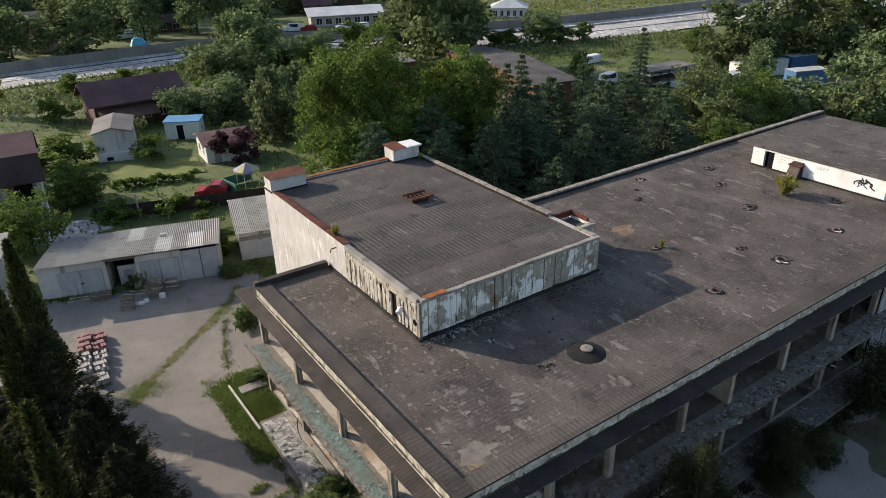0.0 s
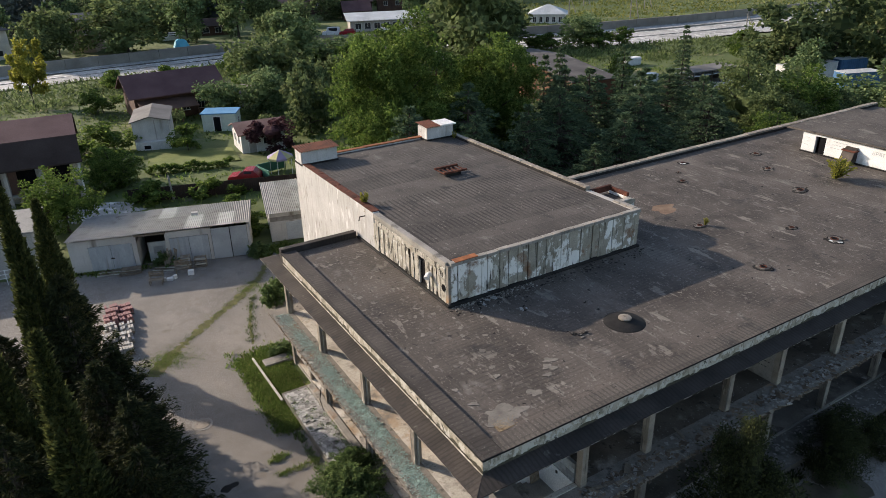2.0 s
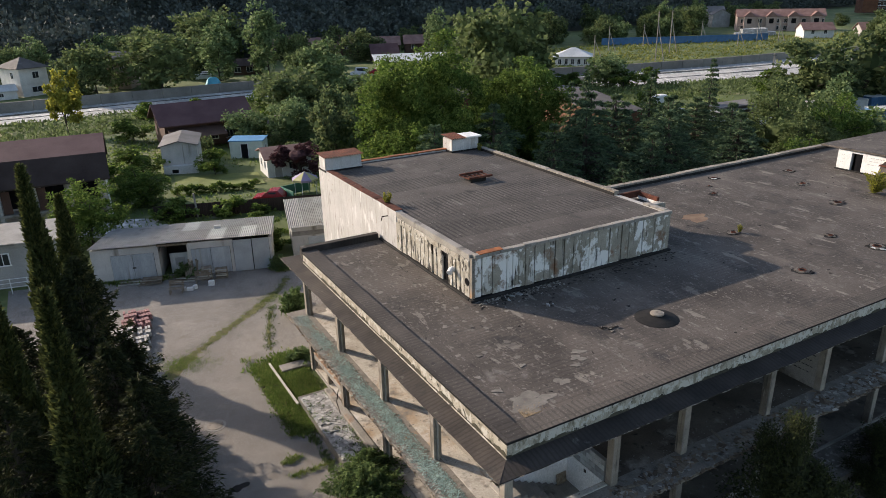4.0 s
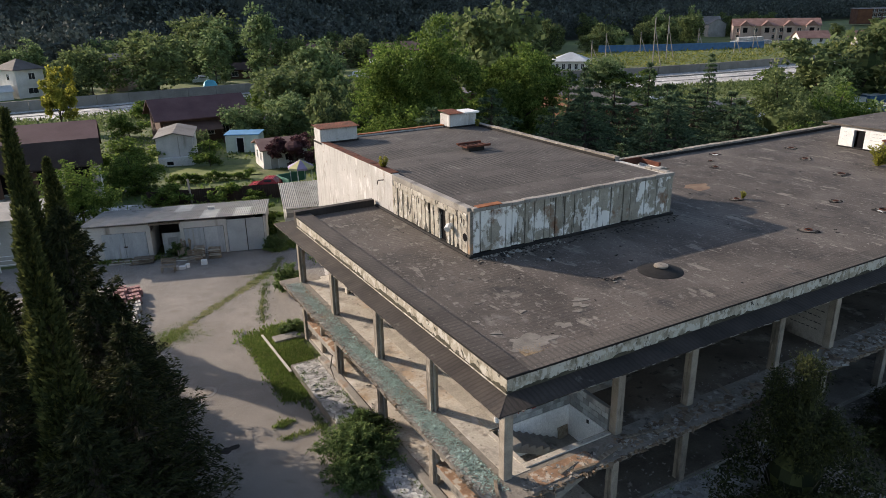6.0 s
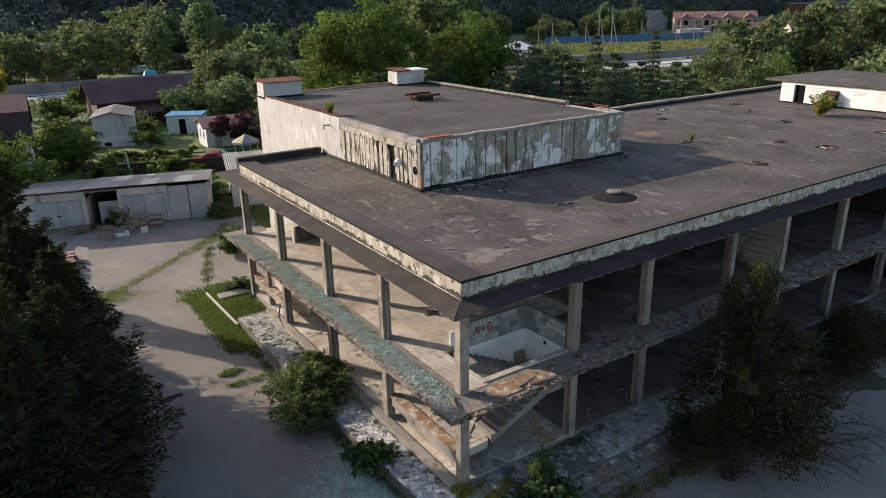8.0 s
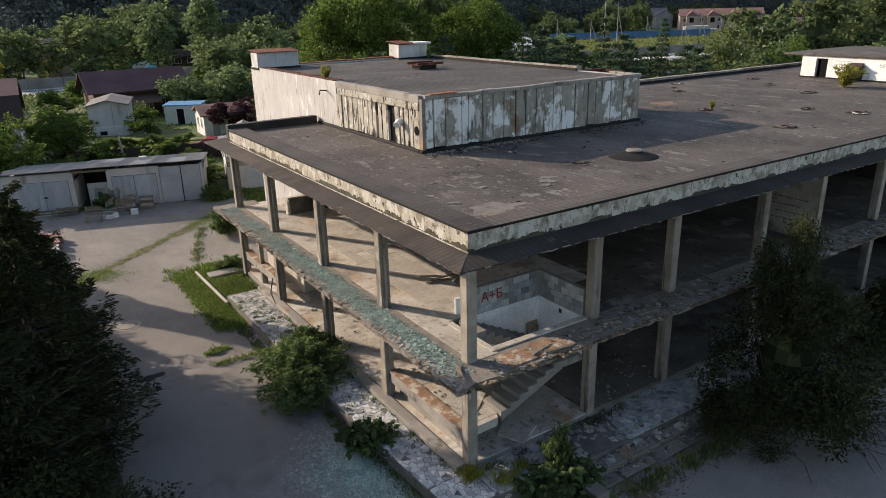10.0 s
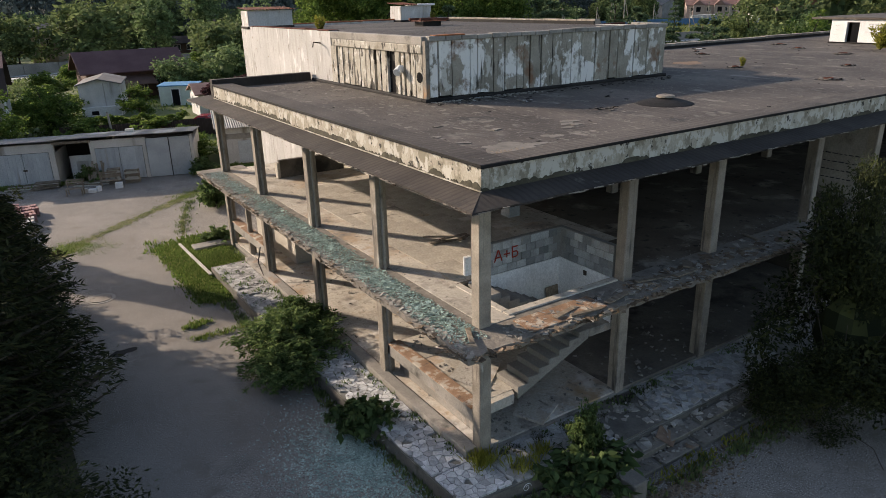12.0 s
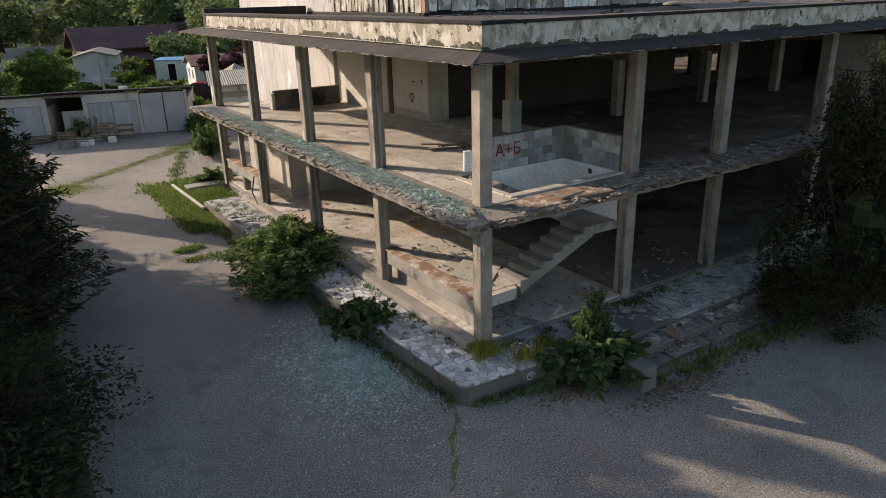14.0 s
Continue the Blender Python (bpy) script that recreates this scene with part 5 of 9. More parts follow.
for i, (x, y, r) in enumerate([(5.6, 8.05, 0.3), (6.4, 8.1, 0.26), (6.6, 6.6, 0.22), (7.4, 3.7, 0.22), (7.15, 3.95, 0.14), (15.2, 8.1, 0.2), (9.2, 5.6, 0.1)]):
    t = thing("felt_scrap_heap", "crumpled heap of torn tar felt scraps", "debris", group="felt scraps on the roof")
    for k in range(7):
        sz = r * rg.uniform(0.25, 0.6)
        m = pose(x + rg.uniform(-r, r), y + rg.uniform(-r, r) * 0.7, ZR + 0.016 + 0.008 * k, rg.uniform(-8, 8), rg.uniform(-8, 8), rg.uniform(0, 180))
        part("scrap", Shape().prism([(-sz, -sz * 0.5), (sz * 0.7, -sz * 0.6), (sz, sz * 0.2), (sz * 0.1, sz * 0.6), (-sz * 0.8, sz * 0.4)], -0.008, 0.008), (M_FOIL if i < 3 else M_TAR, M_FLAKE, M_TAR, M_FOIL if i < 3 else M_FELT)[k % 4], t, m=m)

# ---- garages and yard ----
GM = pose(-9.12, 37.5, 0, 0, 0, -17.4)
gar = thing("garage_row", "row of pale painted garages under a corrugated asbestos roof", "garage", GM)
L, GD = 12.25, 6.6


def slope(y):
    return 2.62 - 0.115 * y


for a, b, z in [(0, 1.25, 0), (4.15, 4.45, 0), (1.25, 4.15, 2.0), (6.4, 6.65, 0), (9.35, 9.55, 0), (12.1, L, 0), (6.65, 9.35, 2.02)]:
    part("front_wall", Shape().box((a, 0, z), (b, 0.2, 2.5)), M_GARAGEWALL, gar, "dirty white rendered wall")
part("side_wall", Shape().box((0, 0.2, 0), (0.2, GD, 1.9)), M_GARAGEWALL, gar)
part("side_wall", Shape().box((L - 0.2, 0.2, 0), (L, GD, 1.9)), M_GARAGEWALL, gar)
part("side_wall", Shape().box((4.25, 0.2, 0), (4.45, GD, 1.9)).box((6.4, 0.2, 0), (6.6, GD, 1.9)), M_GARAGEWALL, gar)
part("rear_wall", Shape().box((0, GD - 0.2, 0), (L, GD, 1.8)), M_GARAGEWALL, gar)
part("inner_wall", Shape().box((5.0, 0.9, 0), (6.4, 1.0, 1.5)), M_GARAGEWALL, gar, "white boarded inner front")
part("inner_window", Shape().box((5.35, 0.85, 0.6), (6.0, 0.9, 1.15), 0.01), M_GREYHOUSE, gar)
for a, b, h in [(1.27, 2.7, 1.98), (2.72, 4.13, 1.98), (6.67, 7.98, 2.0), (8.0, 9.33, 2.0)]:
    d = part("gate_leaf", Shape().box((a, -0.03, 0.04), (b, 0.04, h), 0.012), M_GARAGE, gar, "pale grey painted gate leaf")
    k = a + 0.1
    while k < b - 0.2:
        part("board", Shape().box((k, -0.045, 0.07), (min(k + 0.19, b - 0.1), -0.03, h - 0.03), 0.004), M_GARAGE, d)
        k += 0.2
    part("gate_frame", Shape().box((a + 0.02, -0.05, 0.06), (a + 0.09, -0.03, h - 0.02)), M_GARAGE, d)
    part("gate_frame", Shape().box((b - 0.09, -0.05, 0.06), (b - 0.02, -0.03, h - 0.02)), M_GARAGE, d)
part("gate_leaf", Shape().box((9.58, -0.06, 0.03), (10.85, 0.02, 2.42), 0.012), M_GARAGE, gar, "pale grey painted gate leaf")
part("gate_leaf", Shape().box((10.9, -0.02, 0.03), (12.08, 0.05, 2.42), 0.012), M_GARAGE, gar, "pale grey painted gate leaf")
# black sheets behind the leaves, read as shade in the gaps
for a, b, h in [(10.853, 10.897, 2.4), (1.27, 4.13, 2.0), (6.67, 9.33, 2.0), (9.56, 10.85, 2.45), (10.9, 12.1, 2.45)]:
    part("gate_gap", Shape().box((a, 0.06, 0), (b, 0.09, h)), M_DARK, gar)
part("latch", Shape().box((2.62, -0.07, 0.95), (2.86, -0.03, 1.05), 0.01), M_DARKMETAL, gar)
# shade at the back of the bay as a near-black sheet
part("back_lining", Shape().box((4.46, 3.0, 0.0), (6.39, 3.05, 2.1)), M_DARKWALL, gar, "near-black sheet for the shade in the open bay")
part("eave_beam", Shape().box((4.4, -0.1, 2.42), (6.5, 0.1, 2.56)), M_WOOD, gar)
rg = random.Random(31)
for i in range(11):
    a, b = i * 1.12 - 0.05, i * 1.12 + 1.12
    for y0, y1, dz in [(-0.35, 3.4, 0.03), (3.25, GD + 0.2, 0.0)]:
        lower = -0.05 if i < 4 else 0.0
        mat = M_SLATE_NEW if (i, y0 < 0) in ((7, True), (9, True), (5, False)) else M_SLATE
        part("roof_sheet", corrugated(a, b + 0.06, y0, y1, slope(y0) + dz + lower + 0.06, slope(y1) + dz + lower + 0.06, 0.14, 0.026, 0.01, 5), mat, gar)
part("chute", Shape().box((8.0, 3.3, slope(3.3) + 0.05), (8.5, 3.6, slope(3.3) + 0.3), 0.02), M_SLATE_NEW, gar)

SM = pose(4.55, 35.2, 0, 0, 0, -14)
shed = thing("block_shed", "small rendered shed with a corrugated roof", "shed", SM)
part("wall", Shape().box((0, 0, 0), (5.5, 6, 2.35)), M_GARAGEWALL, shed)
part("gate_leaf", Shape().box((1.2, -0.04, 0.05), (2.6, 0.0, 1.5), 0.01), M_GARAGE, shed)
part("lintel", Shape().box((0.0, -0.05, 1.65), (5.5, 0.0, 2.0), 0.01), M_CONCRETE, shed)
for i in range(5):
    part("roof_sheet", corrugated(i * 1.15 - 0.2, i * 1.15 + 1.0, -0.4, 6.3, 2.44, 2.8, 0.14, 0.026, 0.01, 5), M_SLATE, shed)

def profiled(length, z0, z1, n=6, deep=0.035):
    """One upright sheet with a trapezoid profile."""
    path = []
    for k in range(n):
        a = k * length / n
        path += [(a, 0.0), (a + length / n * 0.4, 0.0), (a + length / n * 0.5, deep), (a + length / n * 0.9, deep)]
    path.append((length, 0.0))
    v = [(x, y, z) for x, y in path for z in (z0, z1)] + [(x, y + 0.006, z) for x, y in path for z in (z0, z1)]
    k = len(path) * 2
    f = []
    for i in range(len(path) - 1):
        a = 2 * i
        f += [(a, a + 2, a + 3, a + 1), (k + a, k + a + 1, k + a + 3, k + a + 2), (a + 1, a + 3, k + a + 3, k + a + 1), (a, k + a, k + a + 2, a + 2)]
    return Shape().add(v, f)


fen = thing("sheet_fence", "long dark brown profiled sheet fence", "fence")
fa, fb = Vector((-3.3, 50.8, 0)), Vector((18.5, 43.9, 0))
n = 20
for i in range(n):
    p = fa.lerp(fb, i / n)
    d = (fb - fa).length / n
    m = pose(p.x, p.y, ground_z(p.x, p.y) - 0.35, 0, 0, math.degrees(math.atan2((fb - fa).y, (fb - fa).x)))
    part("sheet", profiled(d, 0.05, 1.62), M_FENCE, fen, m=m)
    part("post", Shape().box((-0.03, 0.04, -0.2), (0.03, 0.1, 1.6)), M_FENCE, fen, m=m)
single("utility_pole", Shape().tube([(0.24, 49.4, -0.6), (0.1, 49.45, 2.3)], [0.11, 0.08], 8), M_CONCRETE, "pale concrete utility pole beside the fence", "pole")
single("gravel_heap", Shape().prism(blob(-6.5, 50, 4.2, 5, 20, 0.5, 0.3), -0.4, 0.06), M_GRAVEL, "spread of pale gravel behind the garages", "gravel", kind="stuff")

# benches, boxes and planks before the garages
def slatted_bench(x, y, rot):
    t = thing("slatted_bench", "weathered grey slatted wooden bench before the garages", "bench", pose(x, y, 0, 0, 0, rot))
    for k in range(4):
        part("seat_slat", Shape().box((0, 0.11 * k, 0.4), (1.0, 0.11 * k + 0.085, 0.425), 0.005), M_WOOD, t)
    for k in range(3):
        part("back_slat", Shape().box((0, 0.45 + 0.03 * k, 0.52 + 0.13 * k), (1.0, 0.475 + 0.03 * k, 0.62 + 0.13 * k), 0.005), M_WOOD, t)
    for a, b in ((0.06, 0.03), (0.88, 0.03), (0.06, 0.4), (0.88, 0.4)):
        part("leg", Shape().box((a, b, 0), (a + 0.06, b + 0.06, 0.4 if b < 0.2 else 0.9), 0.006), M_WOOD, t)


slatted_bench(-5.0, 32.75, -22)
slatted_bench(-3.1, 33.5, -14)
rg = random.Random(71)
for x, y, w, h in [(-3.95, 33.0, 0.34, 0.26), (-3.55, 32.9, 0.42, 0.2), (-3.2, 32.95, 0.26, 0.3), (-2.1, 33.0, 0.4, 0.34)]:
    single("box", Shape().box((-w / 2, -w * 0.35, 0), (w / 2, w * 0.35, h), 0.012), rg.choice([M_WHITEPAINT, M_PALECRATE]), "pale discarded box before the garages", "box", m=pose(x, y, 0, 0, 0, rg.uniform(-40, 40)), group="boxes before the garages")
for k in range(7):
    single("plank", Shape().box((-0.05, 0, 0), (0.07, 0.03, rg.uniform(1.0, 1.5)), 0.004), M_WOOD, "old wooden plank leaning on the garage wall", "plank", m=pose(-3.4 + 0.13 * k, 35.1 - 0.04 * k, 0.0, -24 + rg.uniform(-4, 4), rg.uniform(-8, 8), -17), group="planks leaning on the garages")
for k in range(5):
    single("plank", Shape().box((0, -0.05, 0), (1.5, 0.05, 0.03), 0.004), M_WOOD, "weathered plank lying in a heap", "plank", m=pose(-6.6 + 0.06 * k, 35.5 + 0.07 * k, 0.03 * k + 0.01, 0, -4 + rg.uniform(-2, 2), -12 + rg.uniform(-14, 14)), group="planks heaped by the gate")

# pallets with stacked blocks
block = fixed(Shape().box((0, 0, 0), (0.19, 0.36, 0.16), 0.012).mesh("block", M_PALECRATE))
block_pink = fixed(Shape().box((0, 0, 0), (0.19, 0.36, 0.16), 0.012).mesh("block", M_PINKPLASTIC))
slat = fixed(Shape().box((0, 0, 0), (1.1, 0.1, 0.03), 0.004).mesh("slat", M_WOOD))
rg = random.Random(13)
for r in range(5):
    for c in range(2):
        if (r, c) == (0, 0):
            continue
        x, y = -8.85 + c * 0.84 + r * 0.19, 24.35 + r * 1.22
        t = thing("block_pallet", "wooden pallet stacked with pale hollow blocks" if r < 3 else "wooden pallet stacked with faded pink blocks", "pallet", pose(x, y, 0, 0, 0, rg.uniform(-4, 4)) @ Matrix.Diagonal((0.7, 1.08, 1, 1)), "pallets in the yard")
        for k in range(5):
            part("slat", slat, None, t, m=pose(0, k * 0.23, 0.1))
        part("bearer", Shape().box((0.02, 0, 0), (0.1, 1.0, 0.1)).box((0.5, 0, 0), (0.6, 1.0, 0.1)).box((1.0, 0, 0), (1.08, 1.0, 0.1)), M_WOOD, t)
        for lay in range(2 if c else 3):
            for i in range(5):
                for j in range(2):
                    if rg.random() < 0.12 and lay:
                        continue
                    part("block", block if r < 3 else block_pink, None, t, m=pose(0.03 + i * 0.215 + rg.uniform(-0.012, 0.012), 0.06 + j * 0.5 + rg.uniform(-0.04, 0.04), 0.131 + lay * 0.163))

# junk before the garages
def crate(x, y, rot, w, d, h, label="slatted wooden crate by the garages"):
    t = thing("wooden_crate", label, "crate", pose(x, y, 0, 0, 0, rot), "crates before the garages")
    for k in range(4):
        for yy in (0, d - 0.03):
            part("slat", Shape().box((0, yy, k * h / 4 + 0.03), (w, yy + 0.03, k * h / 4 + h / 6), 0.004), M_PALEWOOD if k % 2 else M_WOOD, t)
    for xx in (0, w - 0.05):
        for yy in (0.03, d - 0.08):
            part("post", Shape().box((xx, yy, 0), (xx + 0.05, yy + 0.05, h)), M_WOOD, t)
    part("top", Shape().box((0, 0.0, h), (w, d, h + 0.03), 0.005), M_WOOD, t)


crate(-6.3, 35.55, -17, 1.3, 0.6, 0.35)
crate(-2.5, 34.1, -12, 0.7, 0.5, 0.9)
crate(-1.6, 33.9, -20, 0.8, 0.4, 0.75)
for i, (x, y, rot) in enumerate([(-7.0, 36.4, -10), (-6.6, 36.2, -22), (-3.5, 34.9, -30), (-3.0, 34.8, -15)]):
    t = thing("scrap_board_pile", "low pile of weathered scrap boards", "board pile", pose(x, y, 0, 0, 0, rot), "board piles before the garages")
    for k in range(4):
        part("board", Shape().box((-0.8 + k * 0.06, -0.25 + k * 0.12, k * 0.05), (0.7, -0.12 + k * 0.12, k * 0.05 + 0.045), 0.005), M_WOOD if k % 2 else M_PALEWOOD, t)
# board and curb on the grass bed
single("fallen_board", Shape().box((-2.35, -0.06, 0.05), (2.35, 0.06, 0.11), 0.008, pose(-1.78, 17.55, 0.12, 0, 1, 90.8)), M_PALEWOOD, "long pale plank lying on the grass bed", "plank")
single("curb_stone", Shape().box((-1.45, 18.7, 0), (0.15, 19.4, 0.2), 0.03), M_CONCRETE, "pale concrete curb stone at the grass bed", "curb")
single("manhole_cover", Shape().cyl((-5.6, 15.85), 0.38, 0.004, 0.03, 20), M_COLUMN, "round iron manhole cover in the asphalt", "manhole cover")
single("tar_patch", Shape().prism(blob(-5.7, 10.9, 0.36, 91, 20, 0.6, 0.4), -0.02, 0.006), M_TAR, "dark wet tar patch in the asphalt", "tar patch", kind="stuff")
single("manhole_ring", Shape().cyl((-5.6, 15.85), 0.5, 0.0, 0.012, 20), M_CONCRETE, "concrete ring round the manhole cover", "manhole ring")

# ---- houses and vehicles beyond the yard ----
def window_on(parent, face, w, d, u, z, ww, wh, frame=M_WHITEPAINT, glass=M_GLASS):
    """face: f front, b back, l left, r right; u along that face."""
    if face == "f":
        m = pose(u, 0, z)
    elif face == "b":
        m = pose(u, d, z, 0, 0, 180)
    elif face == "l":
        m = pose(0, u, z, 0, 0, -90)
    else:
        m = pose(w, u, z, 0, 0, 90)
    fr = part("window", Shape().box((-ww / 2, -0.05, 0), (-ww / 2 + 0.07, 0.01, wh)).box((ww / 2 - 0.07, -0.05, 0), (ww / 2, 0.01, wh)).box((-ww / 2, -0.05, wh - 0.07), (ww / 2, 0.01, wh)).box((-ww / 2 - 0.04, -0.08, -0.05), (ww / 2 + 0.04, 0.01, 0.03)), frame, parent, m=m)
    part("pane", Shape().box((-ww / 2 + 0.07, -0.02, 0.03), (-0.025, 0.0, wh - 0.07)), glass, fr)
    part("pane", Shape().box((0.025, -0.02, 0.03), (ww / 2 - 0.07, 0.0, wh - 0.07)), glass, fr)
    part("mullion", Shape().box((-0.025, -0.04, 0.03), (0.025, 0.0, wh - 0.07)), frame, fr)


def door_on(parent, u, w, h, mat, face="f", W=0, D=0):
    m = pose(u, 0, 0) if face == "f" else pose(W, u, 0, 0, 0, 90) if face == "r" else pose(0, u, 0, 0, 0, -90)
    d = part("door", Shape().box((-w / 2, -0.05, 0.05), (w / 2, 0.0, h), 0.01), mat, parent, m=m)
    part("door_frame", Shape().box((-w / 2 - 0.08, -0.04, 0), (-w / 2, 0, h + 0.08)).box((w / 2, -0.04, 0), (w / 2 + 0.08, 0, h + 0.08)).box((-w / 2, -0.04, h), (w / 2, 0, h + 0.08)), M_WHITEPAINT, d)


def house(name, label, category, x, y, rot, w, d, h, roof, rise, wall_m, roof_m, over=0.4, windows=(), door=None, z=None, group=""):
    t = thing(name, label, category, pose(x, y, (ground_z(x, y) if z is None else z) - 0.1, 0, 0, rot), group)
    part("wall", Shape().box((0, 0, -0.6), (w, d, h)), wall_m, t)
    o, th = over, 0.12
    if roof == "gable":
        s = Shape()
        for sgn in (0, 1):
            ye, zr = (-o, h - rise * o / (d / 2)), h + rise
            if sgn == 0:
                a = [(-o, -o, ye[1]), (w + o, -o, ye[1]), (w + o, d / 2, zr), (-o, d / 2, zr)]
            else:
                a = [(-o, d / 2, zr), (w + o, d / 2, zr), (w + o, d + o, ye[1]), (-o, d + o, ye[1])]
            s.add(a + [(p[0], p[1], p[2] - th) for p in a], [(0, 1, 2, 3), (7, 6, 5, 4), (0, 4, 5, 1), (1, 5, 6, 2), (2, 6, 7, 3), (3, 7, 4, 0)])
        part("roof", s, roof_m, t)
        for xx in (0, w - 0.12):
            part("gable", Shape().add([(xx, 0, h - 0.02), (xx, d, h - 0.02), (xx, d / 2, h + rise - th * 1.2), (xx + 0.12, 0, h - 0.02), (xx + 0.12, d, h - 0.02), (xx + 0.12, d / 2, h + rise - th * 1.2)],
                                      [(0, 2, 1), (3, 4, 5), (0, 1, 4, 3), (1, 2, 5, 4), (2, 0, 3, 5)]), wall_m, t)
    elif roof == "hip":
        a = [(-o, -o, h), (w + o, -o, h), (w + o, d + o, h), (-o, d + o, h), (min(d, w) / 2, d / 2, h + rise), (w - min(d, w) / 2, d / 2, h + rise)]
        part("roof", Shape().add(a + [(-o, -o, h - 0.1), (w + o, -o, h - 0.1), (w + o, d + o, h - 0.1), (-o, d + o, h - 0.1)],
                                 [(0, 1, 5, 4), (1, 2, 5), (2, 3, 4, 5), (3, 0, 4), (9, 8, 7, 6), (0, 6, 7, 1), (1, 7, 8, 2), (2, 8, 9, 3), (3, 9, 6, 0)]), roof_m, t)
    else:
        a = [(-o, -o, h), (w + o, -o, h), (w + o, d + o, h + rise), (-o, d + o, h + rise)]
        part("roof", Shape().add(a + [(p[0], p[1], p[2] + th) for p in a], [(3, 2, 1, 0), (4, 5, 6, 7), (0, 1, 5, 4), (1, 2, 6, 5), (2, 3, 7, 6), (3, 0, 4, 7)]), roof_m, t)
    for f, u, zz, ww, wh in windows:
        window_on(t, f, w, d, u, zz, ww, wh)
    if door:
        door_on(t, *door)
    return t


A = house("brown_house", "dark brown timber house with a wide maroon metal roof", "house", 3.3, 86.4, 1.5, 11.6, 8.0, 3.9, "gable", 2.0, M_BROWNWALL, M_BROWNROOF, 0.8, [("f", 10.4, 1.0, 1.2, 1.3), ("f", 8.6, 1.0, 1.0, 1.3), ("f", 6.5, 1.0, 1.0, 1.2)])
part("porch_roof", Shape().add([(0.3, -3.2, 2.1), (7.6, -3.2, 2.1), (7.6, 0, 3.0), (0.3, 0, 3.0), (0.3, -3.2, 2.0), (7.6, -3.2, 2.0), (7.6, 0, 2.9), (0.3, 0, 2.9)], [(0, 1, 2, 3), (7, 6, 5, 4), (0, 4, 5, 1), (1, 5, 6, 2), (0, 3, 7, 4)]), M_BROWNWALL, A)
for u in (0.5, 2.8, 5.1, 7.4):
    part("porch_post", Shape().box((u, -3.1, -0.5), (u + 0.12, -2.98, 2.0)), M_BROWNWALL, A)
B1 = house("grey_cabin", "pale weathered cabin with a low grey gable roof", "cabin", 4.52, 70.97, 76, 7.0, 4.0, 3.5, "gable", 0.5, M_GARAGEWALL, M_GREYROOF, 0.25, [("r", 2.0, 1.2, 0.8, 0.8)], z=-0.95)
part("lower_front", Shape().box((-0.7, 0.1, -0.5), (-0.02, 3.9, 1.15), 0.02), M_WHITEHOUSE, B1, "pale rendered lower front")
part("small_window", Shape().box((-0.74, 2.3, 0.35), (-0.7, 3.0, 0.75), 0.01), M_DARK, B1)
part("corner_strip", Shape().box((-0.03, 1.5, 1.15), (0.0, 1.62, 3.5)), M_GREYHOUSE, B1)
house("mint_cabin", "small mint-green cabin with a blue metal roof", "cabin", 9.5, 76.6, -30, 4.3, 2.5, 2.3, "shed", 0.15, M_MINT, M_BLUEROOF, 0.12, [("r", 1.2, 0.9, 0.7, 0.8)], (1.9, 0.85, 1.95, M_DARK))
house("white_cottage", "white cottage with a faded red roof", "house", 10.38, 62.4, -5, 5.0, 5.0, 2.4, "gable", 0.75, M_WHITEHOUSE, M_REDROOF, 0.35, [("l", 1.4, 0.9, 0.7, 0.9), ("l", 3.4, 0.9, 0.7, 0.9), ("f", 2.8, 0.9, 0.8, 0.8)], (1.2, 0.8, 1.9, M_GREYHOUSE))
E1 = thing("loggia_house", "two-storey grey house with a dark brown mansard roof and open loggias", "house", pose(-21.05, 56.1, -0.4, 0, 0, -4))
EW = 14.6
part("wall", Shape().box((0, 1.3, -0.6), (EW, 10.5, 4.0)).box((EW - 0.25, 0.0, -0.6), (EW, 1.3, 4.0)).box((0, 0, -0.6), (0.25, 1.3, 4.0)), M_GREYHOUSE, E1, "grey rendered wall")
for y0, z0, y1, z1, mat in [(-0.55, 3.95, 1.2, 6.0, M_DARKROOF), (1.2, 6.0, 5.2, 7.1, M_BROWNROOF), (5.2, 7.1, 9.3, 6.0, M_BROWNROOF), (9.3, 6.0, 11.0, 3.95, M_DARKROOF)]:
    q = [(-0.5, y0, z0), (EW + 0.45, y0, z0), (EW + 0.45, y1, z1), (-0.5, y1, z1)]
    part("roof_slope", Shape().add(q + [(p[0], p[1], p[2] - 0.14) for p in q], [(0, 1, 2, 3), (7, 6, 5, 4), (0, 4, 5, 1), (1, 5, 6, 2), (2, 6, 7, 3), (3, 7, 4, 0)]), mat, E1, "dark brown metal roof slope")
for xx in (0.02, EW - 0.2):
    g5 = [(0.1, 3.9), (1.25, 5.85), (5.2, 6.95), (9.25, 5.85), (10.4, 3.9)]
    part("gable", Shape().add([(xx, a, b) for a, b in g5] + [(xx + 0.18, a, b) for a, b in g5], [(0, 1, 2, 3, 4), (9, 8, 7, 6, 5)] + [(i, (i + 1) % 5, 5 + (i + 1) % 5, 5 + i) for i in range(5)]), M_GREYHOUSE, E1)
for i in range(6):
    part("pier", Shape().box((0.25 + i * 2.8, 0.05, -0.5), (0.55 + i * 2.8, 0.4, 4.0), 0.01), M_GREYHOUSE, E1)
for i in range(5):
    part("back_opening", Shape().box((0.9 + i * 2.8, 1.26, 1.7), (2.7 + i * 2.8, 1.3, 3.5)), M_DARK, E1, "black sheet for the unlit doorway behind the loggia")
    part("shutter", Shape().box((0.6 + i * 2.8, 0.2, 1.55), (1.3 + i * 2.8, 0.26, 3.6), 0.01), M_BROWNWALL, E1)
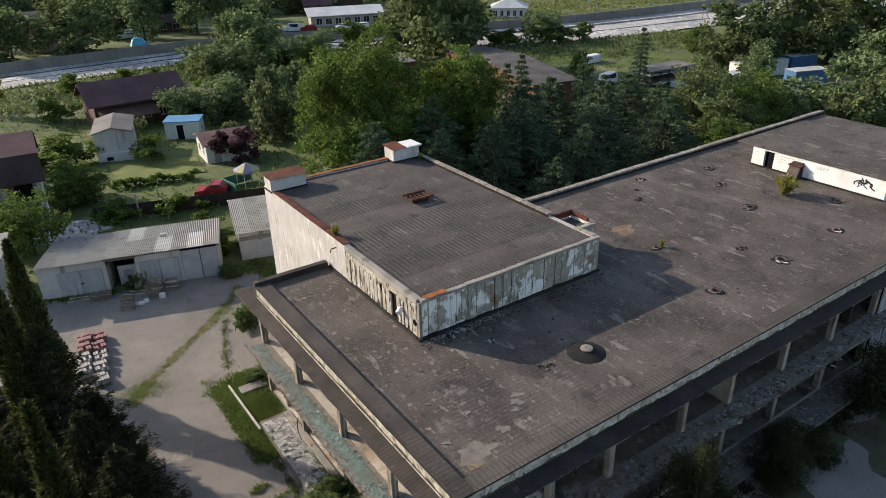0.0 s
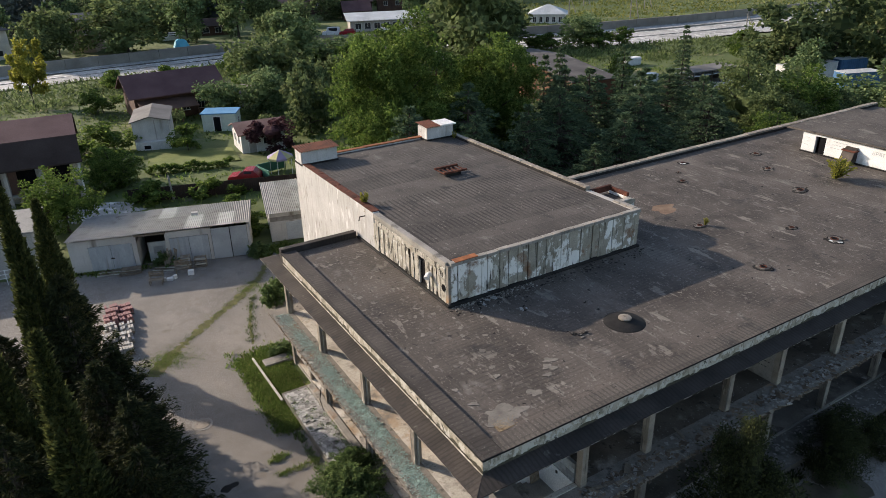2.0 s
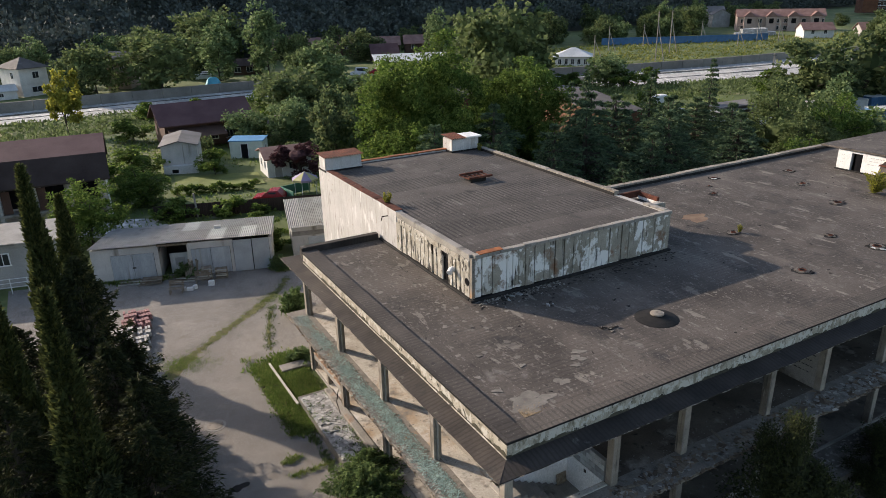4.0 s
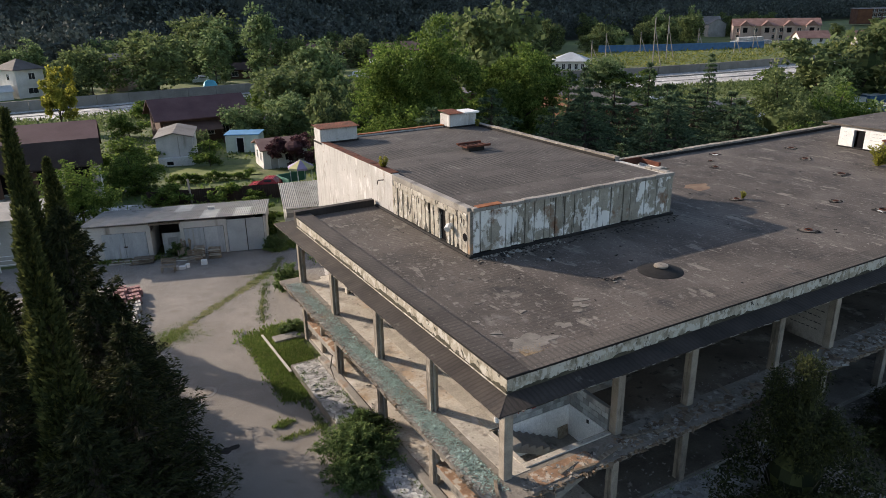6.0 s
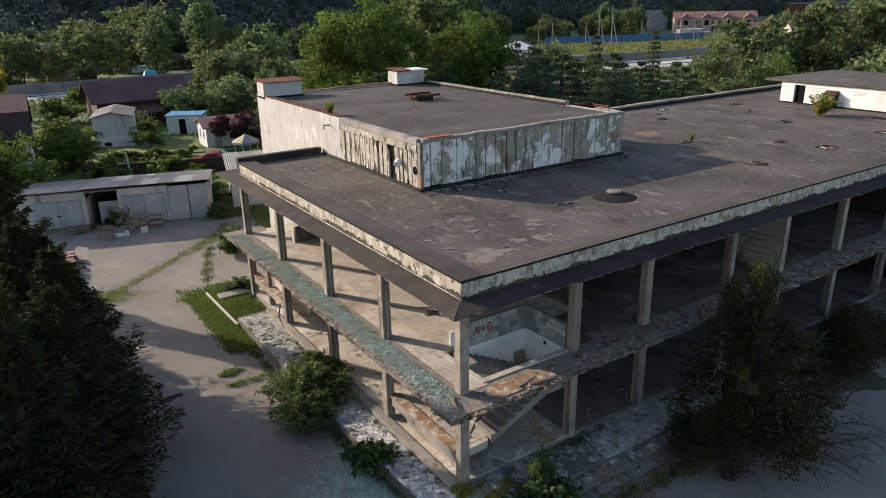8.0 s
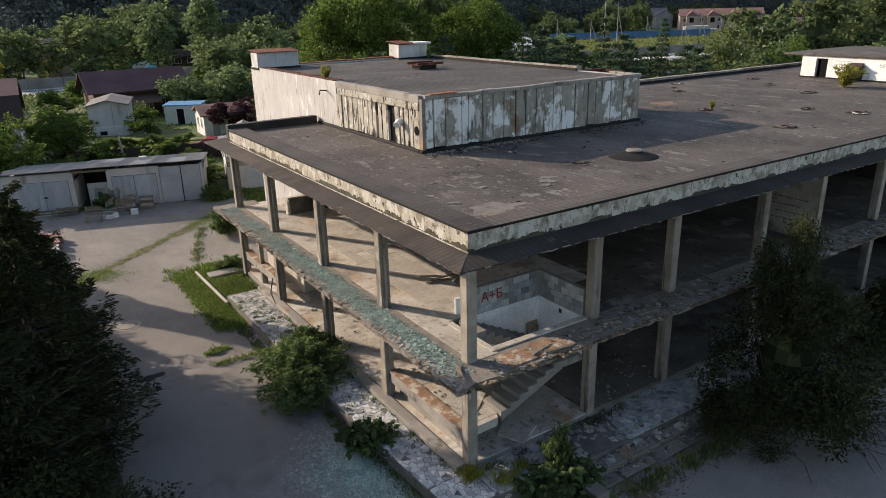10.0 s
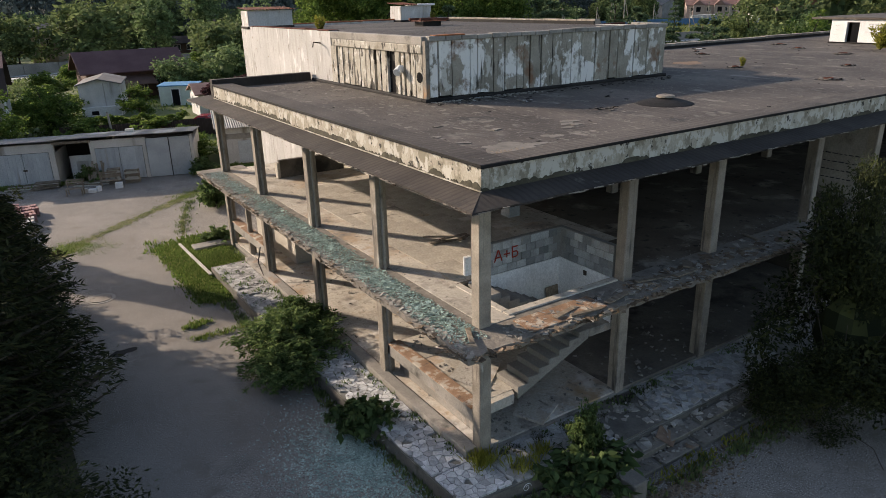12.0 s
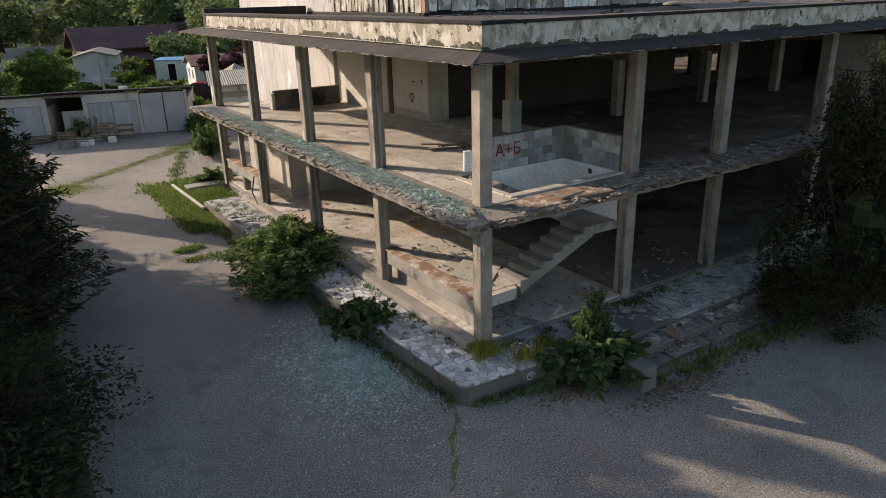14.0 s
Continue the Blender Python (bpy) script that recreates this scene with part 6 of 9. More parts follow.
part("balcony_floor", Shape().box((0.25, 0.0, 1.25), (EW - 0.25, 1.3, 1.5), 0.01), M_CONCRETE, E1)
part("balcony_floor", Shape().box((0.25, 0.0, -0.3), (EW - 0.25, 1.3, -0.1), 0.01), M_CONCRETE, E1)
part("eave_board", Shape().box((-0.4, -0.5, 3.8), (EW + 0.4, 0.0, 3.92), 0.01), M_BROWNWALL, E1)
part("downpipe", Shape().cyl((EW + 0.1, -0.1), 0.07, -0.5, 3.9, 8), M_WHITEPAINT, E1)
W1 = house("white_outhouse", "low grey outhouse with a pale sheet roof and a balcony rail", "house", -18.9, 41.0, -12, 8.0, 3.6, 3.2, "shed", 0.3, M_GREYHOUSE, M_SLATE, 0.35, [("r", 1.8, 1.7, 0.9, 0.9), ("f", 6.8, 1.7, 0.9, 0.9), ("f", 4.6, 1.7, 0.9, 0.9)], z=0.1)
for k in range(3):
    part("rail", Shape().tube([(4.0, -1.2, 0.5 + k * 0.3), (8.2, -1.2, 0.5 + k * 0.3)], [0.025, 0.025], 6), M_WHITEPAINT, W1)
for k in range(5):
    part("rail_post", Shape().cyl((4.0 + k * 1.05, -1.2), 0.03, -0.1, 1.15, 6), M_WHITEPAINT, W1)
house("grey_lean_to", "low grey lean-to with a flat roof", "shed", 17.5, 86.5, -20, 4.5, 5, 2.2, "shed", 0.3, M_GREYHOUSE, M_GREYROOF, 0.2)
house("pale_shack", "small pale shack among trees", "shed", 24.5, 92.5, -20, 3.5, 4, 2.2, "gable", 0.8, M_GREYHOUSE, M_REDROOF, 0.3)
house("long_workshop", "long workshop with a dark grey sheet roof and brown sheet walls", "workshop", 52.3, 55.2, -12, 6.6, 30, 4.6, "gable", 0.9, M_ORANGEWALL, M_DARKSLATE, 0.3, [("f", 2.2, 1.5, 1.2, 1.4)])
house("low_annex", "low annex with a pale roof and orange wall", "shed", 43.5, 83, -12, 7, 9, 4.0, "shed", 0.3, M_ORANGEWALL, M_GREYROOF, 0.2)
# gazebo with a striped awning
gazebo = thing("garden_gazebo", "garden gazebo with a yellow and violet awning", "gazebo", pose(11.1, 51.4, ground_z(11.1, 51.4) + 0.05, 0, 0, 10) @ Matrix.Diagonal((0.78, 0.78, 0.98, 1)))
for i, mat in enumerate([plain("awning_yellow", (0.5, 0.47, 0.22), 0.8), plain("awning_violet", (0.32, 0.27, 0.4), 0.8)] * 4):
    a, b = math.pi / 4 * i, math.pi / 4 * (i + 1)
    part("awning_panel", Shape().add([(0, 0, 2.5), (1.7 * math.cos(a), 1.7 * math.sin(a), 1.8), (1.7 * math.cos(b), 1.7 * math.sin(b), 1.8), (0, 0, 2.44), (1.7 * math.cos(a), 1.7 * math.sin(a), 1.6), (1.7 * math.cos(b), 1.7 * math.sin(b), 1.6)],
                                     [(0, 1, 2), (5, 4, 3), (1, 4, 5, 2), (0, 3, 4, 1), (2, 5, 3, 0)]), mat, gazebo)
for a in range(4):
    part("post", Shape().cyl((1.4 * math.cos(a * 1.57 + 0.78), 1.4 * math.sin(a * 1.57 + 0.78)), 0.04, -0.1, 1.8, 8), M_WHITEPAINT, gazebo)
part("side_sheet", Shape().box((-2.6, -1.5, 0), (-2.5, 1.8, 1.0), 0.01), plain("green_sheet", (0.06, 0.2, 0.14), 0.6), gazebo)
part("side_sheet", Shape().box((-2.6, 1.8, 0), (1.6, 1.9, 1.0), 0.01), plain("green_sheet", (0.06, 0.2, 0.14), 0.6), gazebo)


def car(name, label, x, y, rot, paint, length=3.9, van=False, z=None, cat="car", group=""):
    t = thing(name, label, cat, pose(x, y, ground_z(x, y) if z is None else z, 0, 0, rot), group)
    W, H = 1.65, (1.9 if van else 1.45)
    prof = [(0, 0.25), (0, 0.75), (0.12, 0.85), (0.95, 0.95), (1.55 if not van else 1.3, H - 0.05), (1.8, H), (length - 0.6, H), (length - 0.1, 0.95 if not van else H - 0.15), (length, 0.8), (length, 0.25)]
    n = len(prof)
    v = [(px, 0.0 if pz < 1.0 else 0.12, pz) for px, pz in prof] + [(px, W if pz < 1.0 else W - 0.12, pz) for px, pz in prof]
    part("body", Shape().add(v, [tuple(range(n)), tuple(range(2 * n - 1, n - 1, -1))] + [(i, n + i, n + (i + 1) % n, (i + 1) % n) for i in range(n)]), paint, t)
    part("side_glass", Shape().box((1.6, 0.05, 0.98), (length - 0.75, W - 0.05, H - 0.12), 0.04), M_GLASS, t)
    part("windscreen", Shape().add([(1.0, 0.2, 0.98), (1.0, W - 0.2, 0.98), (1.52, W - 0.22, H - 0.1), (1.52, 0.22, H - 0.1), (0.97, 0.2, 0.99), (0.97, W - 0.2, 0.99), (1.49, W - 0.22, H - 0.08), (1.49, 0.22, H - 0.08)],
                                   [(0, 1, 2, 3), (7, 6, 5, 4), (0, 4, 5, 1), (1, 5, 6, 2), (2, 6, 7, 3), (3, 7, 4, 0)]), M_GLASS, t)
    for wx in (0.7, length - 0.75):
        for wy in (0.02, W - 0.2):
            wh = part("wheel", Shape().tube([(wx, wy, 0.31), (wx, wy + 0.18, 0.31)], [0.31, 0.31], 16), M_TYRE, t)
            part("rim", Shape().tube([(wx, wy - 0.012, 0.31), (wx, wy + 0.192, 0.31)], [0.19, 0.19], 12), M_LIGHTROOF, wh)
    for wy in (0.12, W - 0.37):
        part("headlight", Shape().box((-0.015, wy, 0.6), (0.05, wy + 0.25, 0.74), 0.02), M_WHITECAR, t)


car("hatchback_car", "dark red hatchback parked behind the fence", 5.7, 51.5, -30, M_REDCAR, 3.1, z=-0.4)
car("delivery_van", "white van parked on the field", 72.0, 61.0, 15, M_WHITECAR, 4.6, True, cat="van")
car("parked_car", "white car parked on the riverside road", 67.5, 144.2, -25, M_WHITECAR, 4.0, z=-1.0, group="cars on the riverside road")
car("parked_car", "white car parked on the riverside road", 71.5, 142.6, -25, M_WHITECAR, 4.0, z=-1.0, group="cars on the riverside road")
car("parked_car", "red car parked on the riverside road", 60.0, 148.2, -25, M_REDCAR, 4.0, z=-1.0, group="cars on the riverside road")
car("parked_van", "white van parked on the riverside road", 56.5, 150.5, -25, M_WHITECAR, 4.4, True, z=-1.0, cat="van", group="cars on the riverside road")
car("parked_car", "white car parked across the river", 22.4, 166.5, 0, M_WHITECAR, 4.0, z=-1.0, group="cars on the riverside road")
car("parked_car", "white car parked across the river", 23.4, 170.5, 0, M_WHITECAR, 4.0, z=-1.0, group="cars on the riverside road")
tarp = Shape()
trg = random.Random(6)
for i in range(7):
    for j in range(5):
        u, w = i / 6, j / 4
        lift = 1.7 * (1 - (2 * u - 1) ** 4) * (1 - (2 * w - 1) ** 4) + trg.uniform(-0.12, 0.12)
        tarp.v.append((22.8 + 3.5 * u + trg.uniform(-0.1, 0.1), 155.4 + 2.6 * w, -1.1 + max(0.0, lift)))
tarp.f = [(j * 5 + i, j * 5 + i + 1, j * 5 + i + 6, j * 5 + i + 5) for j in range(6) for i in range(4)]
single("blue_tarp_heap", tarp, plain("turquoise_tarp", (0.1, 0.42, 0.55), 0.5), "bright turquoise tarpaulin over a load", "tarpaulin")


def container(x, y, rot, l, w, h, mat, label):
    t = thing("storage_container", label, "container", pose(x, y, ground_z(x, y), 0, 0, rot), "storage containers")
    part("body", Shape().box((0.06, 0.06, 0.1), (l - 0.06, w - 0.06, h - 0.05)), mat, t)
    for k in range(int(l / 0.4)):
        part("rib", Shape().box((0.1 + k * 0.4, 0.0, 0.15), (0.3 + k * 0.4, 0.06, h - 0.1)), mat, t)
    part("top", Shape().box((0, 0, h - 0.05), (l, w, h), 0.01), M_LIGHTROOF, t)
    part("skid", Shape().box((0, 0, 0), (l, w, 0.1)), M_DARKMETAL, t)


container(93.4, 42.6, -20, 6.2, 2.6, 2.6, M_BLUE, "blue corrugated container with a pale top")
container(86.5, 49.5, -15, 6.5, 3.0, 1.8, M_DARKMETAL, "low grey container with a dark cover")
container(97, 50, -15, 5, 2.4, 2.6, M_WHITEHOUSE, "pale corrugated container beside a blue one")
container(103, 49, -15, 5.5, 2.4, 2.7, M_BLUE, "blue corrugated container with a pale top")
container(93.0, 52.0, -15, 3.2, 2.2, 2.4, M_WHITEHOUSE, "small pale corrugated container on the ground")
rack = thing("timber_rack", "open rack of stacked steel and timber under a flat cover", "rack", pose(77.5, 56.5, ground_z(80, 56), 0, 0, -3))
part("cover", Shape().box((0, 0, 2.4), (10, 4, 2.55), 0.02), M_GREYROOF, rack)
for k in range(6):
    part("post", Shape().box((k * 1.95, 0.0, -0.2), (k * 1.95 + 0.12, 0.12, 2.4)), M_DARKMETAL, rack)
for k in range(3):
    part("shelf", Shape().box((0, 0.1, 0.4 + k * 0.7), (10, 3.8, 0.5 + k * 0.7)), M_DARKMETAL if k % 2 else M_LIGHTROOF, rack)
container(80, 53.0, -5, 5.0, 2.0, 0.9, M_LIGHTROOF, "low stack of pale sheets in a frame")
single("white_tank", Shape().box((83.4, 76.0, -1.2), (87.2, 77.6, 0.3), 0.2), M_WHITEPAINT, "white box-shaped tank on the grass", "tank")
# poles
for i, (x, y, h) in enumerate([(112.5, 47.2, 6.2), (89.8, 34.6, 5.4), (130, 145, 6.5), (150, 161, 7.5), (167, 163, 7.3), (136, 127, 13), (156, 141, 12.6), (197, 165, 7.4), (194, 147, 6.6), (214, 155, 8), (148, 99.5, 4.6), (219, 150, 7)]):
    z = ground_z(x, y)
    t = thing("utility_pole", "pale concrete utility pole with a raking strut", "pole", group="utility poles")
    part("mast", Shape().tube([(x, y, z - 0.3), (x, y, z + h)], [0.17, 0.11], 7), M_CONCRETE, t)
    part("strut", Shape().tube([(x + 2.0, y - 1.2, z - 0.3), (x, y, z + h * 0.8)], [0.14, 0.1], 7), M_CONCRETE, t)
    part("crossarm", Shape().box((x - 0.7, y - 0.05, z + h - 0.6), (x + 0.7, y + 0.05, z + h - 0.5)), M_DARKMETAL, t)
# far bank
S1 = house("roadside_pavilion", "long roadside building with a pale ribbed metal roof", "building", 65.2, 153.0, -18.5, 18.4, 7, 2.7, "shed", 1.2, M_GREYHOUSE, M_LIGHTROOF, 0.8, [("f", 2 + k * 2.4, 0.7, 1.6, 1.5) for k in range(7)])
for k in range(15):
    part("roof_rib", Shape().box((k * 1.32 - 0.6, -0.8, 2.68), (k * 1.32 - 0.5, 0.4, 2.95)), M_GREYHOUSE, S1)
house("white_riverside_house", "white riverside house with a pale hip roof", "house", 108.0, 135.0, -42, 9, 8, 2.7, "hip", 2.0, M_WHITEHOUSE, M_LIGHTROOF, 0.6, [("f", 1.2 + k * 1.65, 0.7, 0.9, 1.4) for k in range(5)] + [("l", 2 + k * 2, 0.7, 0.9, 1.4) for k in range(3)])
house("white_tower_house", "narrow white two-storey house with a grey hip roof", "house", -14.2, 160.5, 28, 6, 8, 6.0, "hip", 2.1, M_WHITEHOUSE, M_DARKSLATE, 0.6, [("f", 3.4, 3.8, 1.4, 1.4), ("f", 3.2, 0.9, 2.2, 1.2), ("l", 3, 3.8, 1.1, 1.3)])
house("white_shed", "low white shed with a pale gable roof across the river", "shed", -20.5, 158.0, 12, 5.4, 4.0, 2.0, "gable", 1.0, M_WHITEHOUSE, M_LIGHTROOF, 0.3, [("f", 2.4, 0.7, 1.0, 0.8)])
house("pink_house", "tall pink-orange brick house seen between trees", "house", 2.4, 162.5, -24, 5.2, 7, 6.2, "gable", 2, M_PINKHOUSE, M_GREYROOF, 0.4, [("f", 1.6, 4, 1, 1.2), ("f", 3.8, 4, 1, 1.2), ("r", 2.2, 3.6, 1, 1.2), ("r", 4.6, 3.6, 1, 1.2)])
house("cafe_pavilion", "dark timber cafe pavilion with a low roof across the river", "building", 32.5, 172.0, -12, 7.5, 6, 2.7, "gable", 1.3, M_BROWNWALL, M_DARKROOF, 0.7, [("f", 1.6, 0.8, 1.6, 1.3), ("f", 4.6, 0.8, 1.6, 1.3)])
rg = random.Random(17)
for i, (x, y, w, h, rot, wm, rm) in enumerate([(52, 206, 9, 4.2, -15, M_BROWNWALL, M_REDROOF), (62, 204, 9, 4.2, -18, M_BROWNWALL, M_REDROOF), (73, 200, 9, 4.2, -20, M_BROWNWALL, M_REDROOF), (83, 196, 9, 4.2, -22, M_BROWNWALL, M_REDROOF), (92, 191, 9, 4.2, -24, M_BROWNWALL, M_REDROOF), (58, 184, 8, 3.4, -15, M_BROWNWALL, M_BROWNROOF), (74, 176, 8, 3.2, -18, M_BROWNWALL, M_BROWNROOF),
                                             (268, 237, 8, 6, -35, M_GREYHOUSE, M_GREYROOF), (277, 231, 8, 6, -35, M_GREYHOUSE, M_GREYROOF), (274, 216, 8, 5.5, 55, M_GREYHOUSE, M_GREYROOF), (285, 224, 8, 6, -35, M_GREYHOUSE, M_GREYROOF), (236, 152, 11, 3.2, -35, M_WHITEHOUSE, M_REDROOF), (252, 140, 11, 3.4, -38, M_GREYHOUSE, M_REDROOF)]):
    house("village_house", "gabled village house with a dull tiled roof", "house", x, y, rot, w * rg.uniform(0.85, 1.0), 8, h * rg.uniform(0.85, 1.15), "gable", 2.2, wm, rm, 0.5, [("f", w * 0.28, h * 0.5, 1.2, 1.3), ("f", w * 0.68, h * 0.5, 1.2, 1.3)] + ([("f", w * 0.5, 0.6, 1.4, 1.3)] if h > 5 else []), group="village houses")
# long unfinished terrace with a red roof and gabled bays
H3 = house("unfinished_terrace", "long unfinished pale terrace with a red roof and gabled bays", "building", 254, 196, -46, 34, 10, 6.2, "gable", 2.6, M_PINKHOUSE, M_REDROOF, 0.5, [("f", 2.2 + k * 3.4, 3.4, 1.6, 1.6) for k in range(10)] + [("f", 2.2 + k * 3.4, 0.6, 1.6, 1.6) for k in range(10)])
for k in range(4):
    u = 2.5 + k * 8.6
    part("bay", Shape().box((u, -2.0, -0.6), (u + 4.2, -0.1, 6.0)), M_PINKHOUSE, H3)
    part("bay_gable", Shape().add([(u - 0.3, -2.3, 5.9), (u + 4.5, -2.3, 5.9), (u + 2.1, -2.3, 8.0), (u - 0.3, 3.0, 5.9), (u + 4.5, 3.0, 5.9), (u + 2.1, 3.0, 8.0)], [(0, 1, 2), (5, 4, 3), (0, 2, 5, 3), (1, 4, 5, 2), (0, 3, 4, 1)]), M_REDROOF, H3)
    part("bay_opening", Shape().box((u + 1.2, -2.04, 3.2), (u + 3.0, -2.0, 5.2)), M_DARK, H3)
single("gravel_mound", Shape().prism(blob(236, 173, 9, 7, 18, 0.6, 0.3), -1.2, 0.2).prism(blob(236, 173, 6, 8, 18, 0.6, 0.3), 0.2, 1.6), M_GRAVEL, "pale heap of building gravel beside the terrace", "gravel heap")
H2 = house("apartment_block", "long brown apartment block with rows of balconies", "building", 418, 240, -38, 38, 11, 8, "shed", 0.4, M_BROWNWALL, M_GREYROOF, 0.5, [("f", 2 + k * 3.3, 0.9 + r * 2.7, 2.0, 1.6) for k in range(11) for r in range(3)], z=0.5)
part("end_panel", Shape().box((-0.1, -0.1, 0), (8, 0.0, 8.2)), M_ORANGEWALL, H2)
for r in range(3):
    part("balcony_band", Shape().box((8.2, -1.2, 0.6 + r * 2.7), (37.8, 0.0, 0.8 + r * 2.7)), M_LIGHTROOF, H2)
bf = thing("blue_fence", "long blue sheet fence round a building site", "fence")
fp = [(163, 179), (180, 170), (197, 163), (220, 155)]
for (ax, ay), (bx, by) in zip(fp, fp[1:]):
    d = math.hypot(bx - ax, by - ay)
    k = int(d / 3)
    for i in range(k):
        m = pose(ax + (bx - ax) * i / k, ay + (by - ay) * i / k, -1.2, 0, 0, math.degrees(math.atan2(by - ay, bx - ax)))
        part("sheet", Shape().box((0.02, 0, 0), (d / k - 0.02, 0.08, 2.5)), M_BLUE, bf, m=m)

# ---- plants ----
def broad_crown(rng, rx, ry, rz, clumps, per, size, low=-0.5, aspect=0.62, tight=1.0, lobes=None):
    """Uneven crown of leaf clumps about the origin; returns leaf quads and the clump centres."""
    nl, near, out_c, small, wide = lobes or (9 + int(clumps / 45), 0.5, 0.78, 0.26, 0.42)
    ld = rng.normal(size=(nl, 3))
    ld /= np.linalg.norm(ld, axis=1, keepdims=True)
    ld[:, 2] = np.maximum(ld[:, 2], low)
    lc = ld * rng.uniform(near, out_c, (nl, 1))
    lr = rng.uniform(small, wide, nl)
    pick = rng.integers(0, nl, clumps)
    d = rng.normal(size=(clumps, 3)) + ld[pick] * 0.8
    d /= np.linalg.norm(d, axis=1, keepdims=True)
    c = lc[pick] + d * (lr[pick] * rng.uniform(0.6, 1.08, clumps))[:, None]
    c[: clumps // 5] *= 0.6
    c = c / np.percentile(np.abs(c), 97, axis=0) * np.array([rx, ry, rz])
    r = rng.uniform(0.09, 0.19, (len(d), 1)) * min(rx, rz) * tight
    off = rng.normal(size=(len(d), per, 3))
    off /= np.linalg.norm(off, axis=2, keepdims=True)
    off *= (rng.uniform(0.25, 1.0, (len(d), per, 1)) ** 0.6) * r[:, None]
    off[:, :, 2] *= 0.75
    p = (c[:, None] + off).reshape(-1, 3)
    out = off.reshape(-1, 3)
    out = out / (np.linalg.norm(out, axis=1, keepdims=True) + 1e-6)
    q = leaves(rng, p, size, aspect, out * 0.9, 0.8, 0.25)
    return np.concatenate([q, inner_body(rng, rx, ry, rz)]), c


def inner_body(rng, rx, ry, rz, n=14, m=8, share=0.4):
    """A lumpy closed body of shaded twigs and leaves inside a crown."""
    u, v = np.meshgrid(np.linspace(0, 2 * np.pi, n, endpoint=False), np.linspace(0.12, np.pi - 0.12, m), indexing="ij")
    k = share * (1 + 0.14 * np.sin(3 * u + rng.uniform(0, 6)) * np.sin(2 * v) + rng.uniform(-0.08, 0.08, u.shape))
    g = np.stack([np.cos(u) * np.sin(v) * k * rx, np.sin(u) * np.sin(v) * k * ry, np.cos(v) * k * rz], -1)
    h = np.roll(g, -1, axis=0)
    return np.stack([g[:, :-1], g[:, 1:], h[:, 1:], h[:, :-1]], axis=2).reshape(-1, 4, 3)


def wood(trunk_r, top, centres, rng, limbs=14, base=0.0, lean=0.0):
    s = Shape()
    s.tube([(0, 0, base - 0.15), (lean * 0.3, 0.1, base + (top - base) * 0.35), (lean * 0.7, -0.1, base + (top - base) * 0.7), (lean, 0, top)], [trunk_r * 1.25, trunk_r, trunk_r * 0.7, trunk_r * 0.25], 8)
    if len(centres):
        for i in rng.choice(len(centres), min(limbs, len(centres)), replace=False):
            c = centres[i]
            h = base + (top - base) * rng.uniform(0.3, 0.75)
            a = Vector((lean * h / max(top, 0.1), 0, min(h, c[2] - 0.1)))
            b = Vector(c)
            mid = a.lerp(b, 0.5) + Vector((0, 0, 0.12 * (b - a).length))
            s.tube([a, mid, b], [trunk_r * 0.42, trunk_r * 0.26, trunk_r * 0.08], 5, False)
    return s


TREES = {}


def tree_model(key, height, rx, ry, low, clumps, per, size, mat, seed, trunk=0.2, tight=1.0, lobes=None):
    rng = np.random.default_rng(seed)
    rz = (height - low) / 2
    q, c = broad_crown(rng, rx, ry, rz, clumps, per, size, -0.95, 0.62, tight, lobes)
    up = np.array([0, 0, low + rz])
    TREES[key] = (quads("crown", q + up, mat), fixed(wood(trunk, height * 0.7, c + up, rng).mesh("trunk", M_BARK)))


def plant(key, x, y, scale=1.0, rot=None, label="", name="tree", group="", z=None, sz=None):
    crown, trunk = TREES[key]
    rot = (x * 37 + y * 61) % 360 if rot is None else rot
    m = pose(x, y, ground_z(x, y) if z is None else z, 0, 0, rot) @ Matrix.Diagonal((scale, scale, sz or scale, 1))
    t = thing(name, label, "tree" if name.endswith("tree") or name in ("cedar", "cypress") else "shrub", m, group)
    if key.startswith(("bush", "broad_bush", "sapling")) and not key.endswith("far"):
        part("stem", trunk, None, t, kind="stuff")
    else:
        part("trunk", trunk, None, t)
    part("crown", crown, None, t)
    return t


